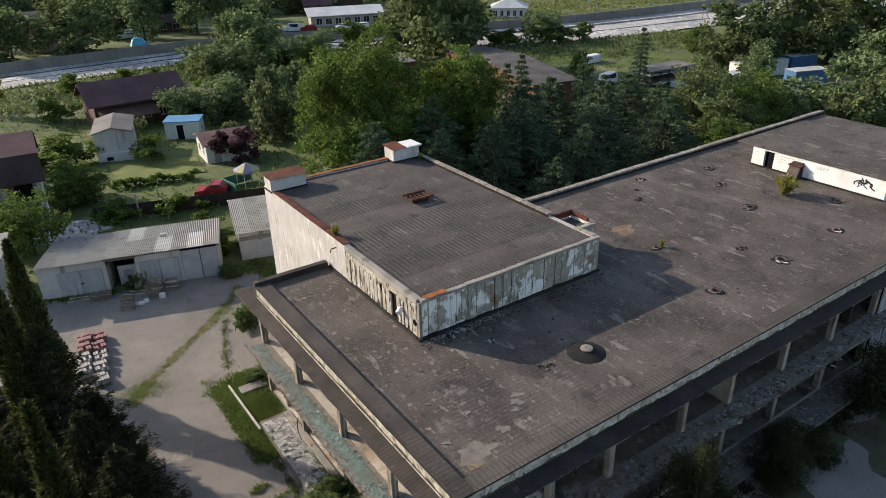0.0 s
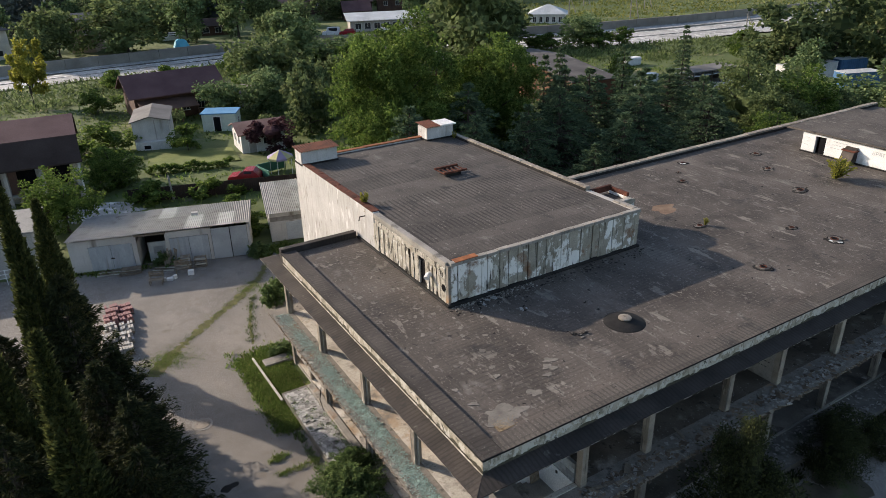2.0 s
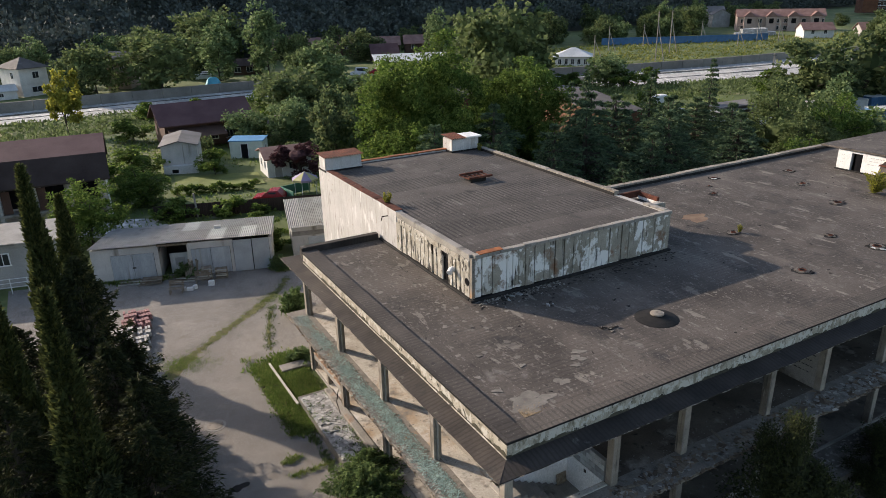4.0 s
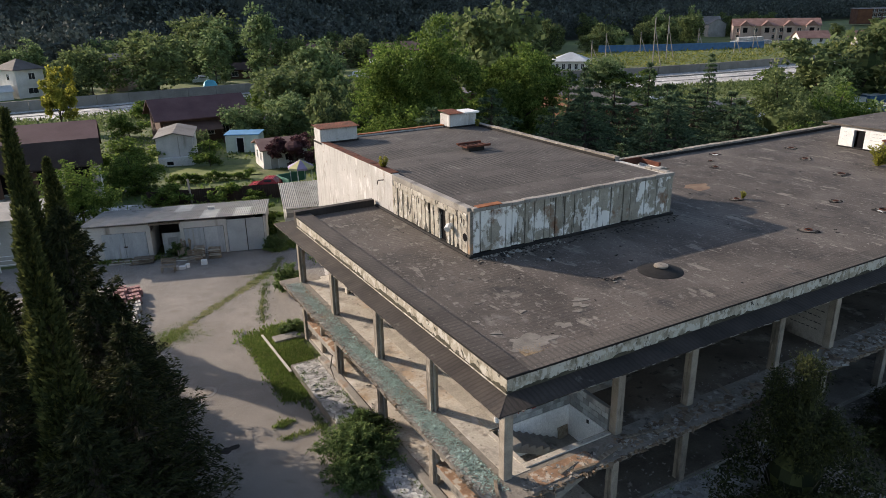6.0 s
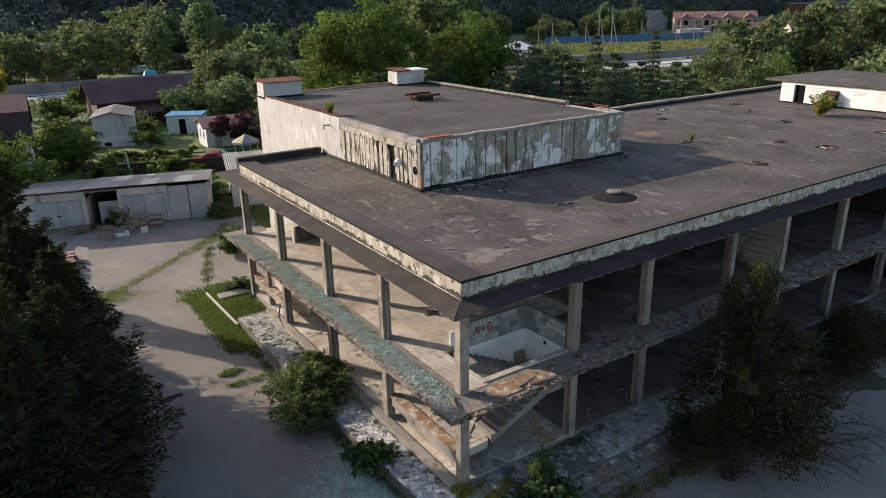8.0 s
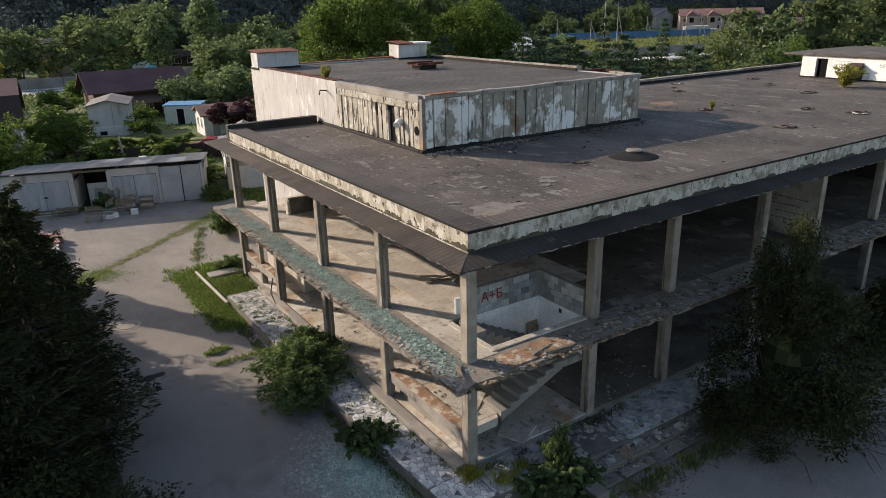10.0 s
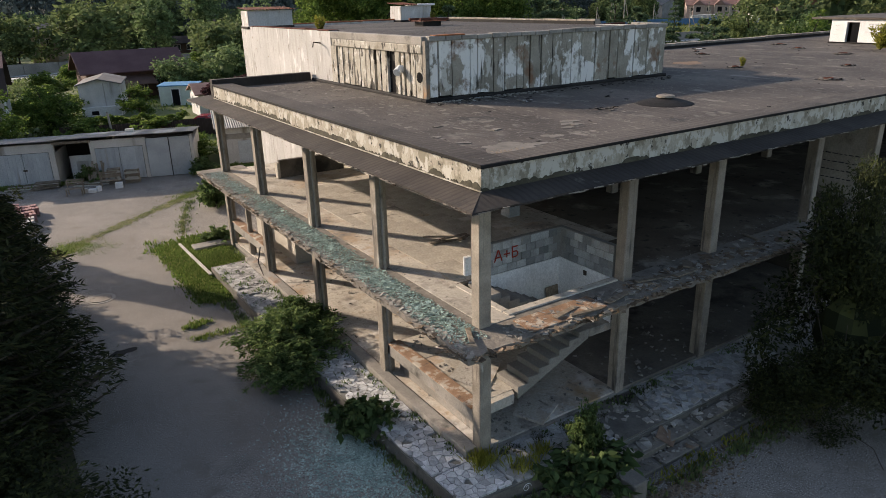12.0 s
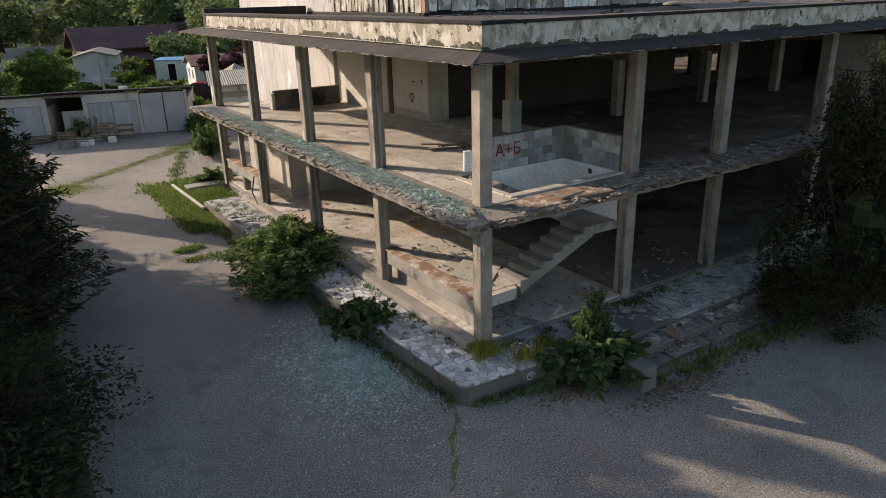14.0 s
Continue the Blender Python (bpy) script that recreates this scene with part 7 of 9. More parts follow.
def conifer_model(key, height, radius, tiers, per_branch, size, mat, seed, droop=0.25, base=0.6, fan=0.16, aspect=0.35):
    """Tiered cedar: drooping boughs with needle sprays and gaps between."""
    rng = np.random.default_rng(seed)
    s = Shape()
    s.tube([(0, 0, -0.2), (0.05, 0, height * 0.5), (0, 0, height)], [radius * 0.06 + 0.06, radius * 0.045 + 0.03, 0.015], 7)
    pts, dirs = [], []
    for i in range(tiers):
        f = i / (tiers - 1)
        z = base + (height - base) * f ** 0.92
        r = radius * (1 - f) ** 0.8 * rng.uniform(0.8, 1.15) + 0.12
        nb = int(5 + 5 * (1 - f))
        for k in range(nb):
            a = 2 * math.pi * (k + rng.uniform(-0.35, 0.35)) / nb + i * 0.7
            ln = r * rng.uniform(0.65, 1.15)
            u = rng.uniform(0.12, 1.0, per_branch) ** 0.7
            w = rng.normal(size=per_branch) * fan * ln * (1.1 - 0.6 * u)
            x = np.cos(a) * u * ln - np.sin(a) * w
            y = np.sin(a) * u * ln + np.cos(a) * w
            zz = z + 0.12 * ln * np.sin(u * 2.5) - droop * ln * u ** 1.7 + rng.normal(size=per_branch) * 0.05
            pts.append(np.stack([x, y, zz], 1))
            dv = np.stack([np.full(per_branch, np.cos(a)), np.full(per_branch, np.sin(a)), np.full(per_branch, -0.25)], 1)
            dirs.append(dv)
            s.tube([(0, 0, z), (math.cos(a) * ln * 0.5, math.sin(a) * ln * 0.5, z + 0.08 * ln), (math.cos(a) * ln, math.sin(a) * ln, z - droop * ln)], [0.03 * r + 0.01, 0.02 * r + 0.008, 0.006], 4, False)
    q = leaves(rng, np.concatenate(pts), size, aspect, np.concatenate(dirs) * 1.1, 0.55)
    TREES[key] = (quads("crown", q, mat), fixed(s.mesh("trunk", M_BARK)))


def cypress_model(key, height, radius, count, size, mat, seed, belly=0.3):
    """Slim column of upright sprays with a ragged outline."""
    rng = np.random.default_rng(seed)
    f = rng.uniform(0.0, 1.0, count) ** 1.15
    prof = np.where(f < belly, 0.72 + 0.28 * f / belly, ((1 - f) / (1 - belly)) ** 0.85)
    a = rng.uniform(0, 2 * np.pi, count)
    lump = 1 + 0.16 * np.sin(a * 3 + f * 23) + 0.14 * np.sin(a * 7 - f * 41) + 0.1 * rng.normal(size=count)
    r = radius * prof * lump * rng.uniform(0.5, 1.0, count) ** 0.35
    p = np.stack([np.cos(a) * r, np.sin(a) * r, 0.25 + f * height], 1)
    d = np.stack([np.cos(a) * 0.5, np.sin(a) * 0.5, np.full(count, 1.0)], 1)
    s = Shape().tube([(0, 0, -0.2), (0, 0, height * 0.6), (0, 0, height * 0.97)], [0.13, 0.08, 0.01], 7)
    TREES[key] = (quads("crown", leaves(rng, p, size, 0.35, d, 0.4), mat), fixed(s.mesh("trunk", M_BARK)))


DOME = (64, 0.5, 0.8, 0.2, 0.32)
TUFT = (30, 0.42, 0.74, 0.27, 0.4)
tree_model("big", 14.4, 5.3, 5.2, 0.6, 1500, 56, 0.25, L_BROAD, 1, 0.4, 0.85, DOME)
tree_model("big2", 12.4, 3.9, 4.0, 0.6, 1050, 56, 0.25, L_BROAD, 2, 0.35, 0.88, DOME)
tree_model("round", 8.0, 3.3, 3.1, 0.3, 260, 42, 0.28, L_BROAD, 3, 0.22, 1.0, TUFT)
tree_model("dark", 8.5, 3.0, 3.2, 0.3, 260, 42, 0.28, L_DARK, 4, 0.22, 1.0, TUFT)
tree_model("olive", 8.0, 3.6, 3.4, 0.3, 280, 42, 0.28, L_OLIVE, 5, 0.2, 1.0, TUFT)
tree_model("small", 4.0, 1.8, 1.7, 0.1, 120, 34, 0.24, L_BROAD, 6, 0.1)
tree_model("purple", 4.4, 1.9, 1.9, 0.8, 100, 60, 0.24, L_PURPLE, 7, 0.1)
tree_model("yellow", 6.0, 1.7, 1.7, 0.8, 90, 50, 0.3, L_YELLOW, 8, 0.1)
tree_model("tall", 11.0, 2.6, 2.6, 1.2, 240, 42, 0.28, L_BROAD, 9, 0.22, 1.0, TUFT)
tree_model("round_far", 8.0, 3.3, 3.1, 0.3, 190, 17, 0.58, L_FAR_HAZED, 31, 0.22, 1.1, TUFT)
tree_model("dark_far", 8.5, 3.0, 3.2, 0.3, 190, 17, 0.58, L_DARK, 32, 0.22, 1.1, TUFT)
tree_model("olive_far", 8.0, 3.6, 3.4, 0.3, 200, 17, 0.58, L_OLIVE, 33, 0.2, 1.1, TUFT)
tree_model("tall_far", 11.0, 2.6, 2.6, 1.0, 190, 17, 0.58, L_FAR_HAZED, 34, 0.22, 1.1, TUFT)
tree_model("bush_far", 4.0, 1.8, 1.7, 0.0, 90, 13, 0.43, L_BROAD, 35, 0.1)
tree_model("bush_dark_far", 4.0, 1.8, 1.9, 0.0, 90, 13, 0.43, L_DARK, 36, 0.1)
conifer_model("cedar", 8.5, 4.7, 11, 105, 0.36, L_CEDAR, 11, 0.1, 0.6, 0.2)
conifer_model("cedar_b", 9.5, 4.4, 11, 105, 0.36, L_CEDAR, 12, 0.14, 0.6, 0.2)
conifer_model("spruce", 10.5, 1.9, 16, 50, 0.32, L_CEDAR, 13, 0.28, 0.6, 0.2)
cypress_model("cypress", 12.0, 0.98, 20000, 0.24, L_CYPRESS, 14, 0.08)
cypress_model("cypress_b", 10.0, 1.05, 16000, 0.24, L_CYPRESS, 15, 0.1)
conifer_model("thuja", 7.0, 2.6, 24, 95, 0.225, L_JUNIPER, 16, -0.25, 0.3, 0.13, 0.24)
conifer_model("juniper", 10.0, 3.2, 21, 125, 0.28, L_JUNIPER, 17, -0.42, 0.3, 0.13, 0.24)

BIG = "large broad-leaved tree with a dense bright green crown"
plant("big", 20.3, 43.0, 1.0, 20, BIG, "broadleaf_tree", z=-0.6)
plant("big2", 29.1, 40.4, 1.0, 80, BIG, "broadleaf_tree", z=-0.6)
CED = "dark green cedar with drooping tiered boughs"
rr = random.Random(4)
for x, y, k, h in [(38, 43.6, "spruce", 10.2), (42.7, 46.7, "spruce", 10.6), (22, 33, "cedar", 7.5), (26, 31, "cedar_b", 8.5), (31, 33, "cedar", 9.0), (35, 37, "cedar_b", 9.5), (33, 27, "cedar", 7.0), (38, 30, "cedar", 8.0), (42, 34, "cedar_b", 8.6), (40, 39, "cedar", 9.0),
                   (45, 28, "cedar", 7.6), (47, 38, "cedar_b", 8.6), (50, 33, "cedar", 8.0), (53, 40, "cedar", 8.0), (46.5, 40.8, "spruce", 10.9), (67.5, 50.5, "spruce", 10.0),
                   (28, 25, "cedar", 5.8), (37, 24, "cedar_b", 5.4), (17.5, 36, "cedar", 8), (24, 37, "cedar_b", 9.5)]:
    me_h = {"cedar": 8.5, "cedar_b": 9.5, "spruce": 10.5}[k]
    s = h / me_h * rr.uniform(0.96, 1.06)
    plant(k, x, y, s * (1.0 if k == "spruce" else 1.2), None, CED, "cedar", "cedars behind the building", sz=s)
CYP = "slim dark green cypress"
for k, x, y, h in [("cypress", -10.9, 15.75, 13.1), ("cypress_b", -10.03, 25.14, 9.6), ("cypress", -10.58, 6.23, 11.7), ("cypress_b", -12.2, 10.4, 10.0)]:
    s = h / (12.2 if k == "cypress" else 10.2)
    plant(k, x, y, 1.0, x * 50, CYP, "cypress", z=0, sz=s)
THU = "broad dark green conifer with loose upswept sprays"
for k, x, y, s, sz in [("juniper", -9.85, 14.9, 0.8, 0.95), ("juniper", -9.2, 13.7, 0.72, 0.42), ("juniper", -7.9, 16.6, 0.36, 0.22), ("thuja", -9.4, 11.5, 0.95, 1.04), ("thuja", -8.7, 9.0, 0.95, 1.0), ("thuja", -8.9, 6.6, 0.9, 0.95), ("thuja", -10.2, 4.6, 0.95, 0.95), ("thuja", -8.2, 13.0, 0.7, 0.6), ("thuja", -8.6, 14.4, 0.75, 0.85), ("juniper", -12.4, 8.0, 0.8, 0.8), ("thuja", -12.2, 2.8, 0.9, 0.9), ("juniper", -12.8, 13.0, 0.8, 0.7), ("juniper", -12.9, 20.5, 0.75, 0.5), ("juniper", -13.6, 17.2, 0.8, 0.6), ("juniper", -14.2, 23.5, 0.7, 0.42)]:
    plant(k, x, y, s, None, THU, "conifer_tree", z=0, sz=sz)

LBL = {"olive": "grey-green tree with a loose crown", "dark": "dark green tree with a dense crown", "round": "rounded green tree with a full crown", "small": "small leafy green tree", "purple": "purple-leaved plum tree beside a cottage",
       "spruce": "dark narrow spruce with short boughs", "tall": "tall slender green tree", "yellow": "slender tree with yellowing leaves"}
GROVE = [("olive", 12.8, 153.3, 2.15, 1.5), ("olive", -0.3, 157.2, 1.45, 1.22), ("tall", 27.4, 162.3, 1.55, 1.25), ("tall", 39.9, 163.7, 1.65, 1.55), ("dark", -5.3, 149.5, 0.85, 0.95), ("olive", 46.5, 159.5, 1.05, 1.25), ("olive", 61.0, 91.5, 2.15, 2.1), ("dark", 14.8, 195.0, 1.8, 1.4), ("olive", 35.5, 208.0, 2.5, 1.9), ("dark", 26.0, 186.0, 1.5, 1.4), ("olive", 38.0, 128.4, 1.07, 1.17), ("tall", 33.8, 106.3, 1.33, 1.04),
         ("olive", 23.0, 91.3, 1.5, 1.13), ("round", 19.3, 81.3, 0.87, 0.75), ("dark", 20.5, 67.6, 0.89, 1.05), ("round", 13.4, 83.6, 0.74, 0.6), ("small", 0.2, 96.5, 1.3, 0.75), ("small", -1.4, 73.8, 1.5, 0.78),
         ("small", 5.6, 67.6, 0.9, 0.7), ("round", -3.6, 56.4, 0.72, 0.45), ("round", -8.6, 46.5, 0.75, 0.62), ("purple", 13.4, 60.5, 1.3, 0.95), ("small", 56.9, 116.1, 2.4, 1.4),
         ("dark", 62.7, 106.9, 1.47, 1.16), ("dark", 76.9, 111.4, 2.4, 1.65), ("round", 94.2, 100.1, 1.24, 0.88), ("small", 101.9, 96.5, 1.49, 0.94), ("small", 74.2, 67.6, 1.17, 1.0), ("small", 103.9, 66.8, 1.6, 1.3)]
GROVE2 = [("dark", 98.7, 56.6, 1.8, 1.32), ("dark", 107.8, 53.2, 2.0, 1.65), ("dark", 117.5, 46.1, 2.0, 1.6), ("round", 108.0, 37.3, 1.17, 0.96), ("olive", 58.6, 33.2, 1.25, 1.12), ("olive", 55.5, 28.5, 0.95, 0.8), ("round", 61.8, 29.5, 1.0, 0.95), ("olive", 67.0, 36.0, 1.1, 0.9), ("round", 52.0, 25.5, 0.8, 0.6), ("round", 74.0, 30.7, 1.3, 0.72),
          ("dark", 73.0, 22.1, 1.17, 0.95), ("small", 85.1, 105.2, 1.6, 0.82), ("small", 87.2, 101.1, 1.4, 0.75), ("small", 94.8, 95.4, 1.4, 0.8), ("olive", 57.5, 27.8, 0.84, 0.68),
          ("dark", 66.1, 27.7, 0.72, 0.67), ("small", 15.6, 89.0, 1.5, 0.52), ("small", 41.3, 99.4, 1.78, 1.2), ("dark", 28.4, 77.8, 0.9, 0.9), ("round", 40.9, 113.5, 1.25, 0.6),
          ("round", 50.6, 120.4, 1.15, 0.5), ("yellow", -7.9, 106.5, 1.35, 1.55), ("tall", 85, 44, 0.8, 0.7), ("round", 90, 30, 1.4, 0.9), ("dark", 84, 24, 1.3, 0.9), ("dark", 130, 58, 2, 1.6), ("round", 31, 64, 1.1, 0.95), ("dark", 38, 72, 1.2, 1.0)]
for k, x, y, sw, sh in GROVE + GROVE2:
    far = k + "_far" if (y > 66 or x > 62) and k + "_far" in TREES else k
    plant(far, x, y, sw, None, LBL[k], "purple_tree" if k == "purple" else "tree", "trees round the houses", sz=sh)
# garden bushes between the houses
rr = random.Random(29)
HOUSES = [(1, 17, 81, 97), (-0.5, 6.5, 69, 77), (8, 15, 70, 79), (9.5, 16, 61, 69.5), (-23, -5.5, 49, 64), (-20, -9, 38, 47), (4, 10.5, 53, 58.5), (-6, 4, 50, 54), (52, 70, 50, 88), (43, 52, 80, 94), (9, 14.5, 51.5, 56)]
made = 0
while made < 95:
    x, y = rr.uniform(-14, 60), rr.uniform(52, 128)
    if any(a - 1 < x < b + 1 and c - 1 < y < d + 1 for a, b, c, d in HOUSES) or river_distance(x, y) < 20 or 0.866 * y + 0.5 * x < 47 or (x < 3.5 and y > 76):
        continue
    if -1 < x < 12 and 57 < y < 71:
        continue
    k = rr.choice(["bush_far", "bush_far", "bush_dark_far"])
    s = rr.uniform(0.5, 1.15)
    plant(k, x, y, s, rr.uniform(0, 360), "leafy garden bush between the houses", "shrub", "garden bushes", sz=s * rr.uniform(0.6, 1.0))
    made += 1
lawn = Shape()
for j in range(13):
    for i in range(13):
        u, v = i / 12, j / 12
        x = (0.4 * (1 - u) + 9.2 * u) * (1 - v) + (1.3 * (1 - u) + 10.2 * u) * v
        y = (61.4 * (1 - u) + 59.3 * u) * (1 - v) + (69.3 * (1 - u) + 66.4 * u) * v
        lawn.v.append((x, y, ground_z(x, y) + 0.1))
lawn.f = [(j * 13 + i, j * 13 + i + 1, j * 13 + i + 14, j * 13 + i + 13) for j in range(12) for i in range(12)]
single("lawn", lawn, M_LAWN, "mown yellow-green lawn between the cabins", "lawn", kind="structure")
for k in range(9):
    x, y = 0.05 + k * 0.9, 59.2 - k * 0.21
    plant("bush_far", x, y, rr.uniform(0.32, 0.42), rr.uniform(0, 360), "low clipped hedge bush along the lawn", "shrub", "hedge along the lawn", sz=rr.uniform(0.2, 0.3))
for x, y, s in [(-1.3, 49.6, 0.75), (2.7, 48.3, 0.7), (5.5, 47.5, 0.45), (-2.6, 50.6, 0.6), (4.0, 37.5, 0.5), (4.1, 40.0, 0.6), (4.3, 43.0, 0.6)]:
    plant("bush_far", x, y, s, x * 70, "green bush between the fence and the garages", "shrub", "garden bushes", sz=s * 0.62)
# looser trees on the river banks and at the foot of the hill
rr = random.Random(23)
CLEAR = [(54, 92, 134, 160), (102, 125, 122, 146), (-26, 6, 142, 172), (16, 34, 144, 174), (30, 42, 166, 180), (6, 30, 144, 152), (128, 235, 104, 176), (235, 300, 140, 205)]
placed = 0
while placed < 105:
    x, y = rr.uniform(-70, 330), rr.uniform(95, 330)
    d = 0.5 * x + 0.866 * y
    if river_distance(x, y) < river_half(x) + 10 or not 0.5 * x + 0.866 * y < hill_foot(x, y) + 14:
        continue
    if y < 138 - 0.3 * max(0.0, x - 30) + river_half(x) or any(a < x < b and c < y < e for a, b, c, e in CLEAR):
        continue
    k = rr.choice(["dark_far", "dark_far", "olive_far", "round_far", "tall_far"])
    s = rr.uniform(0.8, 1.45)
    plant(k, x, y, s, rr.uniform(0, 360), LBL[k[:-4]], "tree", "trees across the river", sz=s * rr.uniform(0.7, 1.05))
    placed += 1


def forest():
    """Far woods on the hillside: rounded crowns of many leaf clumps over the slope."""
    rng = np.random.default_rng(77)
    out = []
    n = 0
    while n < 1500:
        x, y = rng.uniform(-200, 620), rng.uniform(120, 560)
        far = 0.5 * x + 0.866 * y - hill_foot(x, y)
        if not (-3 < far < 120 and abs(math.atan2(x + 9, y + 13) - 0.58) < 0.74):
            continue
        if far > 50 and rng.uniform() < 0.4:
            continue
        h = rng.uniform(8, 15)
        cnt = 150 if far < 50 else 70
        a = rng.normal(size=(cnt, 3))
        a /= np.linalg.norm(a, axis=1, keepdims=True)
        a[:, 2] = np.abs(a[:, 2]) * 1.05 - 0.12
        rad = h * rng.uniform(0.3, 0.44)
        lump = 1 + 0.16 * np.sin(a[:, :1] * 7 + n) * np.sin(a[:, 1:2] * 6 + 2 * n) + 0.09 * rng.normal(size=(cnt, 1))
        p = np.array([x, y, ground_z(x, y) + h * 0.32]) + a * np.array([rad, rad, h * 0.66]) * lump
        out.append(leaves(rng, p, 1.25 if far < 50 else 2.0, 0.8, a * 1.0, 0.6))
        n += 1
    single("hillside_woods", quads("hillside_woods", np.concatenate(out), L_FOREST), L_FOREST, "dense woods covering the hillside, leaves greyed for haze", "woods", kind="stuff")


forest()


def scrub(name, label, pts, size, mat, h, per=34, spread=0.35, aspect=0.3):
    """Tufts and low weeds as one mass of blades."""
    rng = np.random.default_rng(len(pts) * 7 + per)
    P = np.repeat(np.array(pts, dtype=float), per, axis=0)
    off = rng.normal(size=(len(P), 3)) * spread
    off[:, 2] = 0
    up = np.stack([off[:, 0] * 0.8, off[:, 1] * 0.8, np.full(len(P), 1.0)], 1)
    q = leaves(rng, P + off, size, aspect, up, 0.35)
    q[:, :, 2] = np.maximum(q[:, :, 2], P[:, None, 2] - 0.03)
    return single(name, quads(name, q, mat), mat, label, "grass", kind="stuff")


def along(line, n, jitter, rg, z=0.0):
    out = []
    seg = [math.dist(a, b) for a, b in zip(line, line[1:])]
    for _ in range(n):
        u = rg.uniform(0, sum(seg))
        for (a, b), s in zip(zip(line, line[1:]), seg):
            if u <= s:
                break
            u -= s
        t = u / s
        out.append((a[0] + (b[0] - a[0]) * t + rg.gauss(0, jitter), a[1] + (b[1] - a[1]) * t + rg.gauss(0, jitter), z))
    return out


rg = random.Random(41)
def weed_strip(line, lo, hi, seed, z):
    rg = random.Random(seed)
    left, right = [], []
    for (ax, ay), (bx, by) in zip(line, line[1:]):
        n = max(3, int(math.dist((ax, ay), (bx, by)) / 0.16))
        l = math.dist((ax, ay), (bx, by))
        nx, ny = -(by - ay) / l, (bx - ax) / l
        for i in range(n):
            x, y = ax + (bx - ax) * i / n, ay + (by - ay) * i / n
            w, o = rg.uniform(lo, hi), rg.uniform(-0.05, 0.05)
            left.append((x + nx * (w + o), y + ny * (w + o)))
            right.append((x - nx * (w - o), y - ny * (w - o)))
    s = Shape()
    n = len(left)
    s.v = [(x, y, z) for x, y in left] + [(x, y, z) for x, y in right]
    s.f = [(i, i + 1, n + i + 1, n + i) for i in range(n - 1)]
    single("weed_strip", s, M_STRIP, "strip of dry soil and low weeds along an asphalt seam", "weeds", kind="stuff")


weed_strip([(-6.0, 22.6), (-4.65, 23.9), (-3.17, 25.25), (-0.6, 27.4), (1.78, 29.85), (2.9, 31.6)], 0.08, 0.42, 1, 0.006)
weed_strip([(-6.9, 21.4), (-6.3, 22.2), (-5.6, 23.0), (-5.0, 23.5)], 0.25, 0.55, 2, 0.008)
weed_strip([(-1.25, 21.6), (-0.9, 23.2), (-0.45, 24.75), (0.3, 26.8)], 0.03, 0.12, 3, 0.006)
weed_strip([(-1.5, -1.15), (-1.75, -1.5), (-2.2, -2.1), (-2.3, -2.4), (-2.9, -3.1)], 0.015, 0.06, 5, 0.005)
weed_strip([(-3.7, 10.4), (-2.6, 10.48), (-1.6, 10.44)], 0.02, 0.07, 4, 0.006)
scrub("weeds", "low weeds growing in the asphalt seams", along([(-5.8, 22.8), (-4.65, 23.9), (-3.17, 25.25), (-0.6, 27.4), (1.78, 29.85), (2.9, 31.6)], 280, 0.24, rg), 0.06, L_OLIVE, 0.15, 12, 0.1)
scrub("weeds", "low weeds growing in the asphalt seams", [(rg.gauss(-5.9, 0.7), rg.gauss(22.5, 0.6), 0) for _ in range(220)] + [(rg.gauss(0.8, 0.6), rg.gauss(28.6, 0.6), 0) for _ in range(90)], 0.07, L_GRASS, 0.15, 14, 0.16)
scrub("weeds", "low weeds growing in the asphalt seams", along([(-1.2, 21.8), (-0.45, 24.75), (0.5, 27.2)], 60, 0.12, rg), 0.11, L_OLIVE, 0.15, 14, 0.14)
scrub("weeds", "low weeds growing in the asphalt seams", [(rg.gauss(-3.25, 0.22), rg.gauss(11.5, 0.12), 0) for _ in range(30)] + along([(-3.6, 10.42), (-1.7, 10.44)], 26, 0.06, rg), 0.12, L_GRASS, 0.12, 14, 0.1)
scrub("grass", "lush green weeds filling the bed", [(rg.uniform(-2.7, -0.3), rg.uniform(13.0, 20.0), 0.03) for _ in range(850)], 0.13, L_GRASS, 0.2, 26, 0.16, 0.4)
scrub("grass", "lush green weeds filling the bed", [(rg.gauss(-0.9, 0.7), rg.gauss(20.0, 0.5), 0.0) for _ in range(90)], 0.18, L_GRASS, 0.3, 30, 0.22, 0.4)
scrub("grass", "weeds round the garages and sheds", along([(2.8, 33.6), (5.0, 33.6), (6.0, 31.5), (5.5, 29.0)], 160, 0.5, rg) + along([(-9, 37.5), (-4.5, 35.9)], 60, 0.15, rg), 0.22, L_GRASS, 0.2, 20, 0.18, 0.4)
scrub("grass", "rough grass along the plinth foot", along([(-1.35, -1.0), (-1.7, 4.5), (-1.95, 9.5), (-1.95, 15)], 130, 0.07, rg) + along([(-1.1, -1.1), (1.9, -1.75)], 40, 0.07, rg) + along([(2.4, -2.75), (9, -2.9)], 60, 0.12, rg), 0.16, L_OLIVE, 0.15, 14, 0.09)
scrub("grass", "weeds sprouting between the plinth stones", [(rg.uniform(-1.7, -0.15), rg.uniform(4.5, 15.2), ZA) for _ in range(70)] + along([(0.3, -0.12), (9.0, -0.2)], 45, 0.1, rg, ZA) + along([(-0.42, 0.3), (-0.42, 12)], 60, 0.05, rg, ZA), 0.1, L_SHRUB, 0.12, 12, 0.07)
